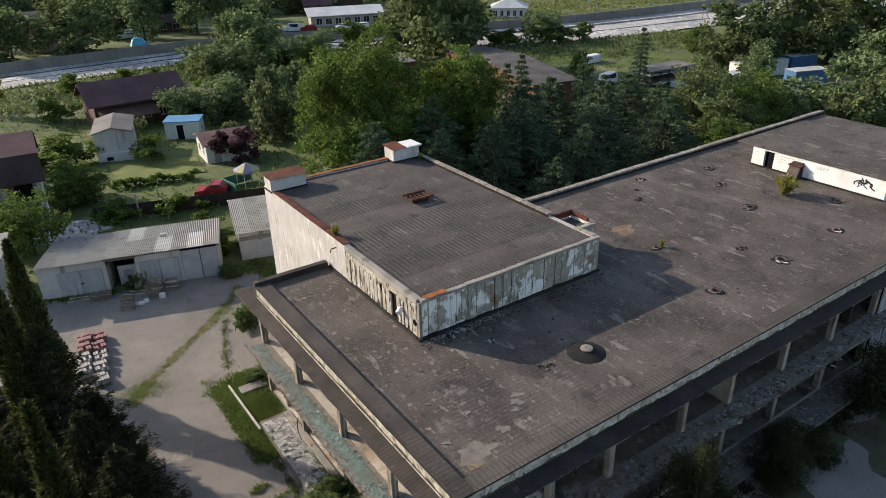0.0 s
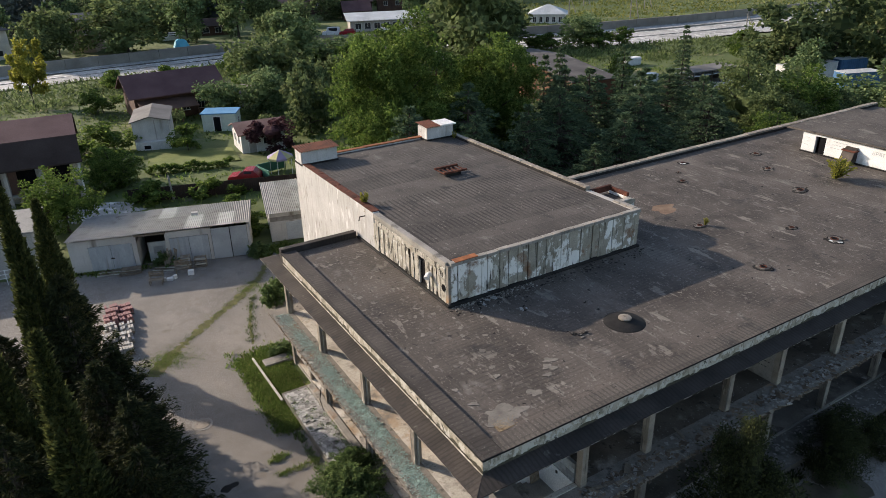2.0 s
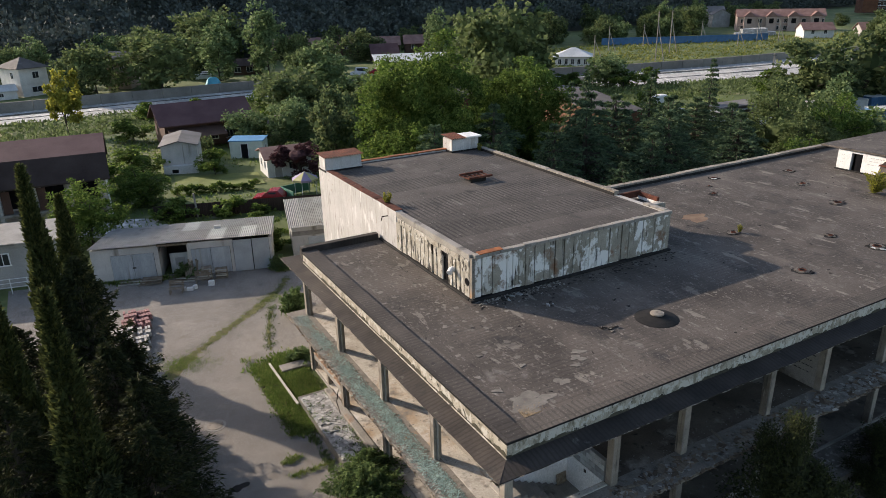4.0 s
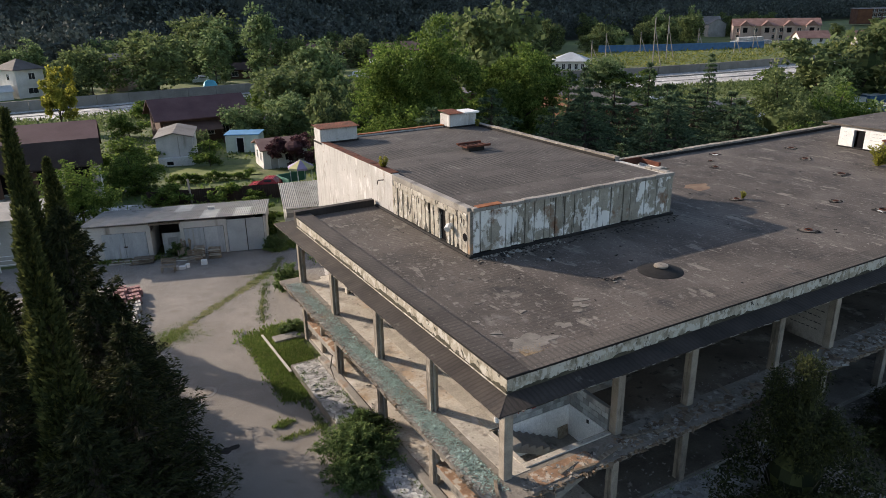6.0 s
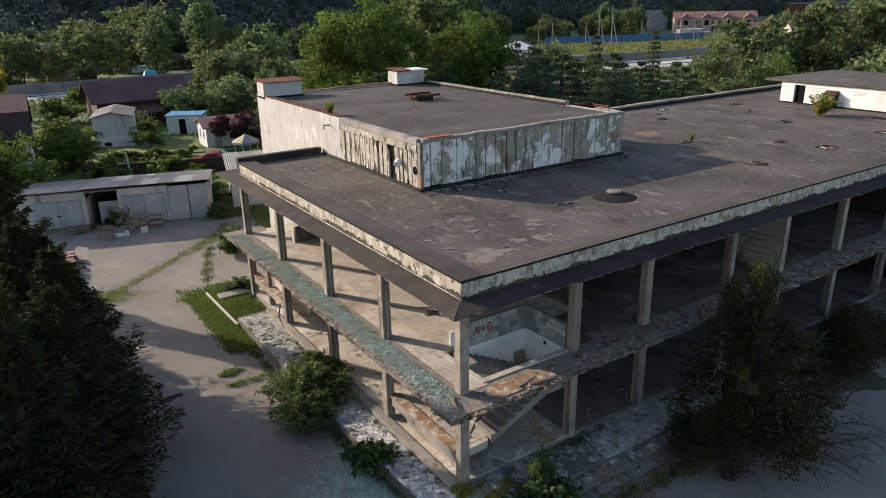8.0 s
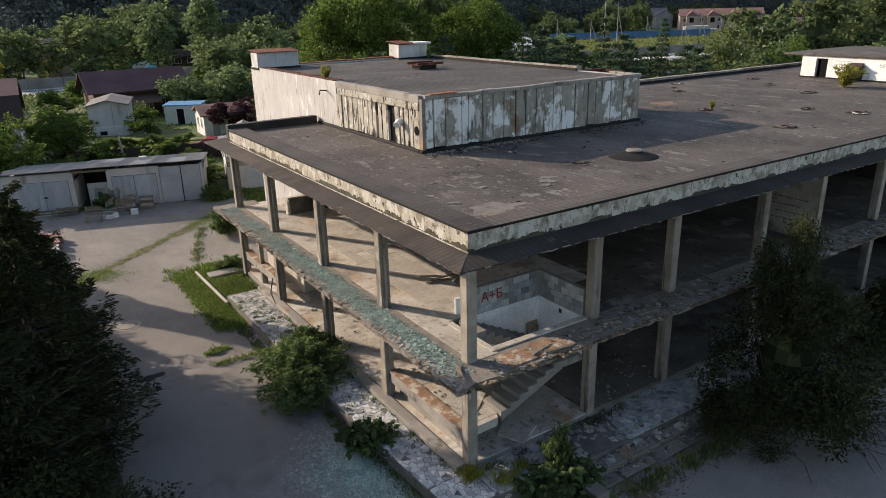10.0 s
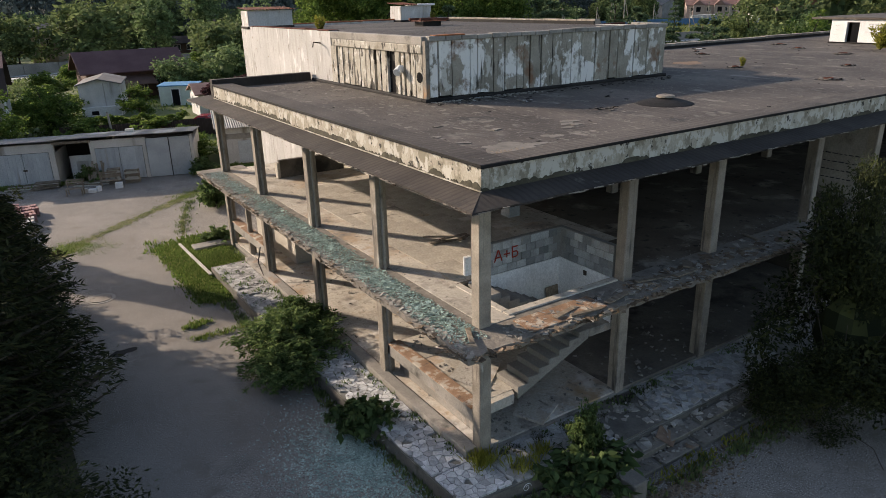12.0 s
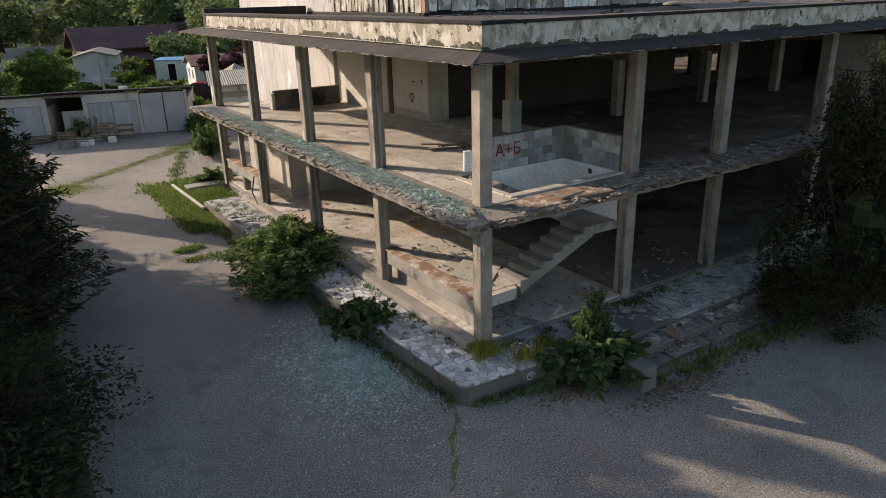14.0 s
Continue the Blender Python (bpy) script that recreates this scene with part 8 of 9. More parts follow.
scrub("grass", "tall grass tufts on the plinth by the corner column", [(rg.gauss(-0.1, 0.14), rg.gauss(-0.25, 0.09), ZA) for _ in range(22)] + [(rg.gauss(0.75, 0.3), rg.gauss(-0.85, 0.2), ZA) for _ in range(16)], 0.26, L_YELLOW, 0.3, 18, 0.08, 0.1)
MEADOW = [(x, y, ground_z(x, y)) for x, y in ((rg.uniform(-40, 125), rg.uniform(60, 150)) for _ in range(5200)) if river_half(x) + 5.5 < river_distance(x, y) < 34 and (x > 60 or y > 92)]
scrub("meadow", "tall rough meadow grass on the river bank", MEADOW, 0.8, L_OLIVE, 0.6, 14, 1.2, 0.35)
MEADOW = [(x, y, ground_z(x, y)) for x, y in ((rg.uniform(60, 330), rg.uniform(60, 260)) for _ in range(5000)) if river_half(x) + 9 < river_distance(x, y) < 75 and y > 112 - 0.1 * (x - 110) and x > 105]
scrub("meadow", "yellow-green meadow beyond the river", MEADOW, 1.0, L_MEADOW, 0.6, 8, 1.6, 0.35)
MEADOW = [(x, y, ground_z(x, y)) for x, y in ((rg.uniform(-30, 100), rg.uniform(44, 100)) for _ in range(2600)) if not (-1 < x < 11.5 and 57 < y < 71)]
scrub("meadow", "patchy gardens and rough grass", MEADOW, 0.4, L_GRASS, 0.4, 10, 0.9, 0.4)


def bush_model(key, r, h, clumps, per, size, mat, seed):
    rng = np.random.default_rng(seed)
    q, c = broad_crown(rng, r, r, h * 0.55, clumps, per, size, -0.9, 0.42, 1.6)
    up = np.array([0, 0, h * 0.5])
    q = q + up
    q[:, :, 2] = np.maximum(q[:, :, 2], 0.01 + 0.03 * rng.random((len(q), 1)))
    s = Shape()
    for i in range(9):
        a = i * 0.7
        s.tube([(0.1 * math.cos(a), 0.1 * math.sin(a), -0.05), (r * 0.35 * math.cos(a), r * 0.35 * math.sin(a), h * 0.4), (r * 0.7 * math.cos(a), r * 0.7 * math.sin(a), h * rng.uniform(0.6, 0.9))], [0.03, 0.02, 0.006], 5, False)
    TREES[key] = (quads("crown", q, mat), fixed(s.mesh("trunk", M_BARK)))


bush_model("bush_dark", 2.5, 5.4, 380, 44, 0.185, L_SHADED, 62)
bush_model("bush_deep", 2.5, 5.4, 200, 34, 0.26, L_SHADED, 65)


def spray_model(key, r, h, count, size, mat, seed):
    """A young plant of upright leafy shoots."""
    rng = np.random.default_rng(seed)
    a, f = rng.uniform(0, 6.28, 26), rng.uniform(0.35, 1.0, 26)
    k = rng.integers(0, 26, count)
    u = rng.uniform(0.1, 1, count)
    p = np.stack([np.cos(a[k]) * r * u * f[k], np.sin(a[k]) * r * u * f[k], h * u * (1.25 - 0.6 * f[k])], 1) + rng.normal(size=(count, 3)) * 0.02
    d = np.stack([np.cos(a[k]) * 0.7, np.sin(a[k]) * 0.7, np.full(count, 0.8)], 1)
    s = Shape()
    for i in range(26):
        s.tube([(0, 0, 0), (math.cos(a[i]) * r * 0.5 * f[i], math.sin(a[i]) * r * 0.5 * f[i], h * 0.5 * (1.25 - 0.6 * f[i])), (math.cos(a[i]) * r * f[i], math.sin(a[i]) * r * f[i], h * (1.25 - 0.6 * f[i]))], [0.012, 0.008, 0.003], 4, False)
    TREES[key] = (quads("crown", leaves(rng, p, size, 0.3, d, 0.5), mat), fixed(s.mesh("trunk", M_BARK)))


def frond_model(key, r, h, shoots, count, size, mat, seed, aspect=0.34, droop=0.0):
    """A bush of arching shoots set with leaflets on both sides."""
    rng = np.random.default_rng(seed)
    a, f, g = rng.uniform(0, 2 * np.pi, shoots), rng.uniform(0.15, 1.22, shoots), rng.uniform(0.55, 1.3, shoots)
    k = rng.integers(0, shoots, count)
    u = rng.uniform(0.2, 1.0, count)
    side = rng.choice([-1.0, 1.0], count)
    rise = h * (1.3 - 0.62 * f) * g
    x, y = np.cos(a[k]) * r * f[k] * u, np.sin(a[k]) * r * f[k] * u
    z = rise[k] * (1.9 * u - 1.0 * u ** 2)
    p = np.stack([x, y, z], 1) + rng.normal(size=(count, 3)) * 0.035 * r
    p[:, 2] = np.maximum(p[:, 2], 0.03)
    d = np.stack([np.cos(a[k]) * 0.6 - np.sin(a[k]) * side * 0.8, np.sin(a[k]) * 0.6 + np.cos(a[k]) * side * 0.8, -0.15 + 0.3 * rng.normal(size=count)], 1)
    s = Shape()
    for i in range(shoots):
        s.tube([(math.cos(a[i]) * r * f[i] * t, math.sin(a[i]) * r * f[i] * t, rise[i] * (1.9 * t - t * t)) for t in (0.0, 0.35, 0.7, 1.0)], [0.014, 0.011, 0.007, 0.003], 4, False)
    TREES[key] = (quads("crown", leaves(rng, p, size, aspect, d, 0.35, droop), mat), fixed(s.mesh("trunk", M_BARK)))


frond_model("bush", 1.75, 1.35, 150, 15000, 0.19, L_SHRUB, 61)
frond_model("bush_small", 0.95, 0.95, 60, 3600, 0.19, L_SHRUB, 63)
frond_model("broad_bush", 0.95, 0.85, 46, 950, 0.27, L_BROADSHRUB, 66, 0.62, 0.35)
spray_model("sapling", 0.35, 0.8, 900, 0.12, L_YELLOW, 64)
BU = "bushy green shrub spilling over the plinth edge"
plant("bush", -1.5, 7.4, 0.98, 0, BU, "shrub", z=0.0, sz=0.85)
plant("bush", -0.9, 8.6, 0.6, 80, BU, "shrub", z=0.3)
plant("bush", -2.2, 6.4, 0.6, 140, BU, "shrub", z=0.0)
plant("broad_bush", -1.45, 2.7, 0.75, 0, BU, "shrub", z=0.25)
plant("broad_bush", -1.75, 3.3, 0.55, 70, BU, "shrub", z=0.1)
plant("broad_bush", 1.75, -1.75, 0.98, 30, BU, "shrub", z=0.1, sz=0.8)
plant("broad_bush", 1.15, -1.6, 0.75, 200, BU, "shrub", z=0.15, sz=0.65)
plant("bush_small", 2.05, -1.2, 0.42, 100, "leafy shrub growing on the front plinth", "shrub", z=ZA, sz=1.05)
plant("bush_small", -0.1, 19.6, 0.85, 0, "green shrub at the building's rear corner", "shrub", z=0.0, sz=0.6)
plant("bush_small", 1.3, 25.4, 0.9, 50, "green shrub at the building's rear corner", "shrub", z=0.0, sz=1.4)
plant("bush_small", 1.9, 26.6, 0.8, 150, "green shrub at the building's rear corner", "shrub", z=0.0, sz=1.1)
plant("bush_small", 2.9, 33.4, 0.9, 50, "green shrub by the garages", "shrub", z=0.0)
plant("bush_small", -3.2, 35.6, 0.9, 20, "green shrub by the garages", "shrub", z=0.0)
FAC = "large shade-darkened green shrub before the facade"
plant("bush_dark", 9.0, -3.1, 0.8, 0, FAC, "shrub", z=0.0, sz=0.8)
plant("bush_dark", 9.4, -2.9, 0.42, 70, FAC, "shrub", z=2.2, sz=0.68)
plant("bush_dark", 7.6, -3.2, 0.5, 220, FAC, "shrub", z=0.0, sz=0.38)
plant("bush_dark", 16.5, -2.4, 0.45, 300, "shade-darkened green shrub before the facade", "shrub", z=0.0, sz=0.4)
plant("bush_dark", -9.35, 1.8, 0.78, 40, "dense shade-darkened shrub beside the asphalt", "shrub", z=0.0, sz=0.46)
plant("bush_dark", -9.9, -1.2, 0.72, 140, "dense shade-darkened shrub beside the asphalt", "shrub", z=0.0, sz=0.46)
plant("bush_dark", -10.2, 4.0, 0.8, 240, "dense shade-darkened shrub beside the asphalt", "shrub", z=0.0, sz=0.6)
plant("sapling", 4.45, 17.2, 0.8, 0, "small bright sapling rooted in the roof edge", "sapling", z=PZ)
plant("sapling", 32.9, 8.8, 2.7, 0, "bright yellow-green shrub rooted in the roof", "sapling", z=ZR, sz=1.5)
plant("sapling", 20.3, 8.4, 0.5, 0, "small bright sapling rooted in the roof", "sapling", z=ZR)
plant("sapling", 14.9, 25.0, 0.6, 0, "small bright sapling rooted in the roof edge", "sapling", z=PZ)
# unseen tree left of the view, added to shade the forecourt
for k, x, y, sw, sh in [("dark", -19.5, 13, 1.2, 1.2)]:
    plant(k, x, y, sw, None, LBL[k], "tree", "trees beside the yard", z=0.0, sz=sh)

# ---- crazy paving on the plinth ----
def clip(poly, nx, ny, c):
    """Keeps the side nx*x + ny*y <= c."""
    out = []
    for i, p in enumerate(poly):
        q = poly[(i + 1) % len(poly)]
        a, b = nx * p[0] + ny * p[1] - c, nx * q[0] + ny * q[1] - c
        if a <= 0:
            out.append(p)
        if (a < 0 < b) or (b < 0 < a):
            t = a / (a - b)
            out.append((p[0] + (q[0] - p[0]) * t, p[1] + (q[1] - p[1]) * t))
    return out


def crazy_paving(parent, region, step, seed, skip, z, limit, joined=False):
    rg = random.Random(seed)
    xs, ys = [p[0] for p in region], [p[1] for p in region]
    seeds = []
    y = min(ys)
    while y < max(ys) + step:
        x = min(xs)
        while x < max(xs) + step:
            seeds.append((x + rg.uniform(-0.49, 0.49) * step, y + rg.uniform(-0.49, 0.49) * step))
            x += step
        y += step
    made, whole = 0, Shape()
    for i, (sx, sy) in enumerate(seeds):
        if rg.random() < skip or made >= limit:
            continue
        cell = [(sx - step, sy - step), (sx + step, sy - step), (sx + step, sy + step), (sx - step, sy + step)]
        for j, (ox, oy) in enumerate(seeds):
            if j == i or abs(ox - sx) > 2 * step or abs(oy - sy) > 2 * step:
                continue
            nx, ny = ox - sx, oy - sy
            ln = math.hypot(nx, ny)
            cell = clip(cell, nx / ln, ny / ln, (nx * (sx + ox) + ny * (sy + oy)) / 2 / ln - 0.007)
            if len(cell) < 3:
                break
        for k in range(len(region)):
            (ax, ay), (bx, by) = region[k], region[(k + 1) % len(region)]
            nx, ny = by - ay, ax - bx
            ln = math.hypot(nx, ny)
            cell = clip(cell, nx / ln, ny / ln, (nx * ax + ny * ay) / ln - 0.006) if len(cell) >= 3 else cell
        if len(cell) < 3:
            continue
        area = abs(sum(p[0] * q[1] - q[0] * p[1] for p, q in zip(cell, cell[1:] + cell[:1]))) / 2
        if area < 0.003:
            continue
        if joined:
            whole.prism(cell, z, z + 0.05 + rg.uniform(-0.006, 0.008))
        else:
            part("paving_stone", Shape().prism(cell, z, z + 0.05 + rg.uniform(-0.006, 0.008)), M_PAVE, parent)
        made += 1
    if joined:
        part("crazy_paving", whole, M_PAVE_FAR, parent, kind="stuff")


part("bedding", Shape().prism([(-1.25, -0.96), (-1.14, -1.09), (0.68, -1.22), (2.2, -1.47), (12, -1.47), (12, -0.03), (-0.03, -0.03), (-0.03, 15.4), (-1.6, 15.4), (-1.58, 9.5), (-1.5, 4.5), (-1.36, 1.3)], ZA - 0.052, ZA - 0.02), M_JOINT, plinth)
crazy_paving(plinth, [(-1.25, -0.96), (-1.14, -1.09), (-0.02, -1.16), (-0.02, -0.04), (-1.3, -0.04)], 0.17, 5, 0.03, ZA - 0.03, 90)
crazy_paving(plinth, [(-1.3, -0.02), (-0.36, -0.02), (-0.36, 6.0), (-1.51, 6.0), (-1.36, 1.3)], 0.172, 15, 0.03, ZA - 0.03, 290)
crazy_paving(plinth, [(-1.53, 6.02), (-0.36, 6.02), (-0.36, 15.35), (-1.6, 15.35), (-1.58, 9.5)], 0.2, 7, 0.05, ZA - 0.03, 900, True)
crazy_paving(plinth, [(0.0, -1.16), (2.2, -1.44), (2.9, -1.45), (2.7, -0.03), (0.0, -0.03)], 0.2, 6, 0.1, ZA - 0.03, 900, True)
crazy_paving(plinth, [(4.4, -1.46), (9.5, -1.47), (9.5, -0.03), (4.75, -0.03)], 0.2, 9, 0.05, ZA - 0.03, 900, True)
part("cement_patch", Shape().prism([(2.95, -1.44), (4.35, -1.45), (4.68, -0.05), (2.78, -0.05)], ZA - 0.03, ZA + 0.015), M_PLINTH, plinth, "bare dark cement where the paving is gone")
single("cardboard", Shape().box((-0.3, -0.22, 0), (0.3, 0.22, 0.012), 0.003), M_CARDBOARD, "crumpled brown cardboard lying across the entrance steps", "cardboard", m=pose(4.05, -1.78, 0.31, 22, 4, 30))
# entrance steps
steps = thing("entrance_steps", "broken stone-edged entrance steps along the front plinth", "steps")
rg = random.Random(88)
for i in range(2):
    x = 2.4 + 0.1 * i
    while x < 13.9:
        w = rg.uniform(0.7, 1.5)
        dz, dy = rg.uniform(-0.025, 0.01), rg.uniform(-0.03, 0.03)
        part("step_block", Shape().box((x, -2.3 + i * 0.4 + dy, -0.05), (min(x + w - 0.02, 14.0), -1.86 + i * 0.38, 0.12 + i * 0.15 + dz), 0.03), M_PLINTH, steps)
        if rg.random() < 0.75:
            part("nosing", Shape().box((x + rg.uniform(0, 0.1), -2.33 + i * 0.4 + dy, 0.123 + i * 0.15 + dz), (min(x + w - rg.uniform(0.03, 0.2), 14.0), -1.95 + i * 0.38 + rg.uniform(-0.05, 0.04), 0.155 + i * 0.15 + dz), 0.012), M_SLAB, steps, "cracked stone tread")
        x += w
single("corner_block", Shape().box((1.9, -2.75, -0.05), (2.32, -2.2, 0.5), 0.03), M_PLINTH, "square concrete block at the foot of the steps", "block")


# ---- glass shards, rubble and boards on the slab edge ----
rg = random.Random(51)
spots = []
while len(spots) < 10500:
    y = rg.uniform(-0.4, 17.8)
    x = rg.gauss(-0.44, 0.23)
    keep = 0.72 + 0.4 * math.sin(y * 1.7 + 3 * x) * math.sin(y * 0.63 + 1 - 2 * x) + 0.12 * math.sin(4.1 * y + 2.0 * math.sin(0.9 * y))
    if -0.9 < x < -0.08 and rg.random() < keep * (1.0 if y < 12 else 0.5):
        spots.append((x, y, Z1 + rg.uniform(0, 0.03)))
chips("glass_shards", "strewn greenish broken window glass along the slab edge", spots, 0.01, 0.036, 0.005, M_SHARD, 1, 18)
chips("glass_shards", "larger greenish glass pieces on the slab edge", [(rg.gauss(-0.4, 0.22), rg.uniform(0, 13), Z1 + 0.03) for _ in range(160)], 0.03, 0.08, 0.007, M_SHARD, 2, 20)
chips("glass_grit", "pale blue-grey glass grit on the asphalt below the corner", [(rg.gauss(-2.3, 0.8), rg.gauss(1.7, 1.3), 0.0) for _ in range(7000)] + [(rg.gauss(-2.0, 0.25), rg.gauss(2.0, 0.7), 0.0) for _ in range(2500)], 0.01, 0.032, 0.007, M_SHARD, 3, 15)
chips("edge_rubble", "broken tiles and mortar clinging to the ragged slab edge", [(-0.93 + rg.gauss(0, 0.035), rg.uniform(-0.9, 18.3), Z1 - rg.uniform(0.0, 0.1)) for _ in range(200)] + [(rg.uniform(-0.9, 24), -0.95 + rg.gauss(0, 0.04), Z1 - rg.uniform(0.0, 0.08)) for _ in range(450)], 0.03, 0.11, 0.018, M_DEBRIS, 31, 24)
chips("mortar", "pale mortar lumps along the slab edge", [(rg.uniform(-0.9, -0.68), rg.uniform(-0.9, 18.0), Z1) for _ in range(420)], 0.02, 0.09, 0.02, M_RUBBLE, 32, 14)
chips("rubble", "stone and plaster rubble along the front slab edge", [(rg.uniform(0.2, 30), rg.gauss(-0.5, 0.2), Z1 + rg.uniform(0, 0.02)) for _ in range(800)], 0.015, 0.11, 0.02, M_RUBBLE, 4, 12)
chips("rubble", "stone and plaster rubble on the upper floor", [(rg.uniform(4.5, 30), rg.gauss(0.4, 0.35), Z1 + 0.003) for _ in range(400)] + [(rg.uniform(0.2, 4), rg.uniform(2.5, 14), Z1 + 0.012) for _ in range(60)], 0.01, 0.035, 0.012, M_RUBBLE, 5, 10)
chips("rubble", "scattered rubble on the ground floor and front plinth", [(rg.uniform(0.2, 14), 0.1 + abs(rg.gauss(0.5, 0.6)), Z0 + 0.01) for _ in range(150)] + [(rg.uniform(0.2, 4), rg.uniform(0.3, 12), Z0 + 0.01) for _ in range(60)], 0.02, 0.07, 0.03, M_RUBBLE, 6, 12)
chips("gravel", "loose pale stones on the asphalt", [(rg.uniform(-7, 12), rg.uniform(-12, 4), 0.0) for _ in range(9000)], 0.007, 0.02, 0.01, M_RUBBLE, 7, 10)
chips("roof_litter", "small pale chips littering the flat roof", [(rg.uniform(0.8, 36), rg.uniform(0.6, 17), ZR) for _ in range(240)] + [(rg.uniform(4.6, 15), rg.uniform(8.8, 26), PZ) for _ in range(160)], 0.02, 0.06, 0.01, M_SCREED, 8, 8)
chips("tar_litter", "dark torn tar scraps on the flat roof", [(rg.uniform(0.8, 36), rg.uniform(0.6, 17), ZR) for _ in range(110)] + [(rg.uniform(4, 15), rg.gauss(8.0, 0.25), ZR) for _ in range(110)], 0.02, 0.09, 0.012, M_TAR, 9, 8)
for i, (x, y, z, rot, l, w) in enumerate([(-0.45, -0.25, Z1 + 0.06, 62, 0.75, 0.1), (2.45, 4.9, Z1 + 0.03, -10, 1.1, 0.12), (2.7, 5.0, Z1 + 0.08, 8, 1.0, 0.1), (2.3, 5.15, Z1 + 0.12, -25, 0.9, 0.09), (2.9, 4.8, Z1 + 0.05, 30, 0.7, 0.1), (1.9, -0.5, Z1 + 0.03, 15, 0.8, 0.14), (5.8, -0.55, Z1 + 0.03, 5, 0.9, 0.16)]):
    single("scrap_board", Shape().box((-l / 2, -w / 2, 0), (l / 2, w / 2, 0.035), 0.006, pose(x, y, z, 0, 3, rot)), M_WOOD, "short broken board lying on the floor slab", "board", "scrap boards")
sl = Shape().prism([(-0.45, -0.5), (0.5, -0.4), (0.62, 0.25), (0.1, 0.5), (-0.5, 0.3)], 0, 0.07)
single("broken_floor_slab", sl, M_FLOOR, "broken pale floor slab lying at the stair foot", "slab", m=pose(2.0, 0.55, Z0 + 0.01, 0, 0, 20))
single("broken_floor_slab", Shape().prism([(-0.7, -0.5), (0.6, -0.55), (0.7, 0.4), (-0.4, 0.5)], 0, 0.06), M_FLOOR, "broken pale floor slab lying behind the sill", "slab", m=pose(0.95, 1.6, 1.41, 3, -2, 40))
single("bent_rod", Shape().tube([(-0.3, 13.3, 1.6), (-0.5, 13.1, 1.1), (-0.55, 12.5, 0.8)], [0.025, 0.025, 0.02], 6), M_DARKMETAL, "bent steel rod leaning at a column", "rod")


# ---- writing and drawings on the walls ----
def stroke(parent, pts, r, mat, name="paint_stroke"):
    part(name, Shape().tube(pts, [r] * len(pts), 5), mat, parent)


def lettering(text, parent, m, size, mat):
    cu = bpy.data.curves.new("lettering", "FONT")
    cu.body, cu.size, cu.extrude = text, size, 0.002
    tmp = new("lettering", cu)
    me = bpy.data.meshes.new_from_object(tmp.evaluated_get(bpy.context.evaluated_depsgraph_get()))
    bpy.data.objects.remove(tmp)
    me.materials.clear()
    me.materials.append(mat)
    part("lettering", me, None, parent, m=m)


lettering("А+Б", back, pose(2.0, SW[3] - 0.016, Z1 + 0.33, 90, 0, 0), 0.42, M_REDINK)
h = [(4.392, 9.95 - 0.13 * math.sin(t) ** 3, Z1 + 0.72 + 0.011 * (13 * math.cos(t) - 5 * math.cos(2 * t) - 2 * math.cos(3 * t) - math.cos(4 * t))) for t in (k * 2 * math.pi / 24 for k in range(25))]
stroke(heart_wall, h, 0.012, M_INK, "drawn_heart")
stroke(heart_wall, [(4.392, 9.9, Z1 + 1.25), (4.392, 9.75, Z1 + 1.25)], 0.02, M_INK)
stroke(heart_wall, [(4.392, 9.3, Z1 + 1.35), (4.392, 9.25, Z1 + 1.25)], 0.03, M_INK)
rg = random.Random(71)


def bars(parent, m, rows, cols, w, h, gap, mat):
    """Unreadable writing as plain bars."""
    for r in range(rows):
        x = rg.uniform(0, w * 2)
        for c in range(cols):
            ww = w * rg.uniform(0.5, 1.1)
            part("faded_mark", Shape().box((x, -0.004, -r * gap), (x + ww, 0.0, -r * gap + h * rg.uniform(0.25, 0.4))), mat, parent, m=m)
            x += ww + w * 0.35


bars(cross, pose(15.318, 1.85, 4.95, 0, 0, -90), 4, 7, 0.16, 0.1, 0.27, M_INK)
bars(sasha_wall, pose(4.317, 13.7, 5.25, 0, 0, -90), 1, 4, 0.2, 0.26, 0.3, M_GREYINK)
stroke(sasha_wall, [(4.31, 12.5, 5.5), (4.31, 12.35, 5.3), (4.31, 12.5, 5.1), (4.31, 12.3, 4.85), (4.31, 12.45, 4.55), (4.31, 12.65, 4.4)], 0.035, M_INK)
bars(pav, pose(36.847, 11.75, 8.0, 0, 0, -90), 3, 5, 0.18, 0.12, 0.22, M_GREYINK)
bars(pav, pose(36.847, 13.62, 7.9, 0, 0, -90), 3, 2, 0.12, 0.1, 0.25, M_GREYINK)
lettering("БРАТ", pav, pose(36.844, 8.9, 7.75, 90, 0, -90), 0.32, M_GREYINK)
for k in range(8):
    y0, z0 = 4.95 + k * 0.2, 7.38 + 0.11 * (k % 3)
    stroke(pav, [(36.845, y0 + (5.65 - y0) * 0.12 * j + 0.13 * math.sin(j * 1.1 + k * 1.7), z0 + 0.085 * j) for j in range(6)], 0.04, M_INK, "paint_squiggle")

chips("straw_grit", "straw and brown grit gathered at the roof corner", [(1.2 + abs(rg.gauss(0, 0.28)), 0.75 + abs(rg.gauss(0, 0.22)), ZR) for _ in range(900)], 0.008, 0.03, 0.008, surface("straw", (0.16, 0.11, 0.06), (0.34, 0.26, 0.16), 6, 40, 0.95, 0.5, 0.01, island=0.4), 11, 12)
chips("tar_rubble", "broken plaster crumbs at the foot of the raised block", [(rg.uniform(PX0, 8.5), PY0 - 0.15 - abs(rg.gauss(0, 0.3)), ZR) for _ in range(200)], 0.02, 0.06, 0.02, M_RUBBLE, 13, 20)

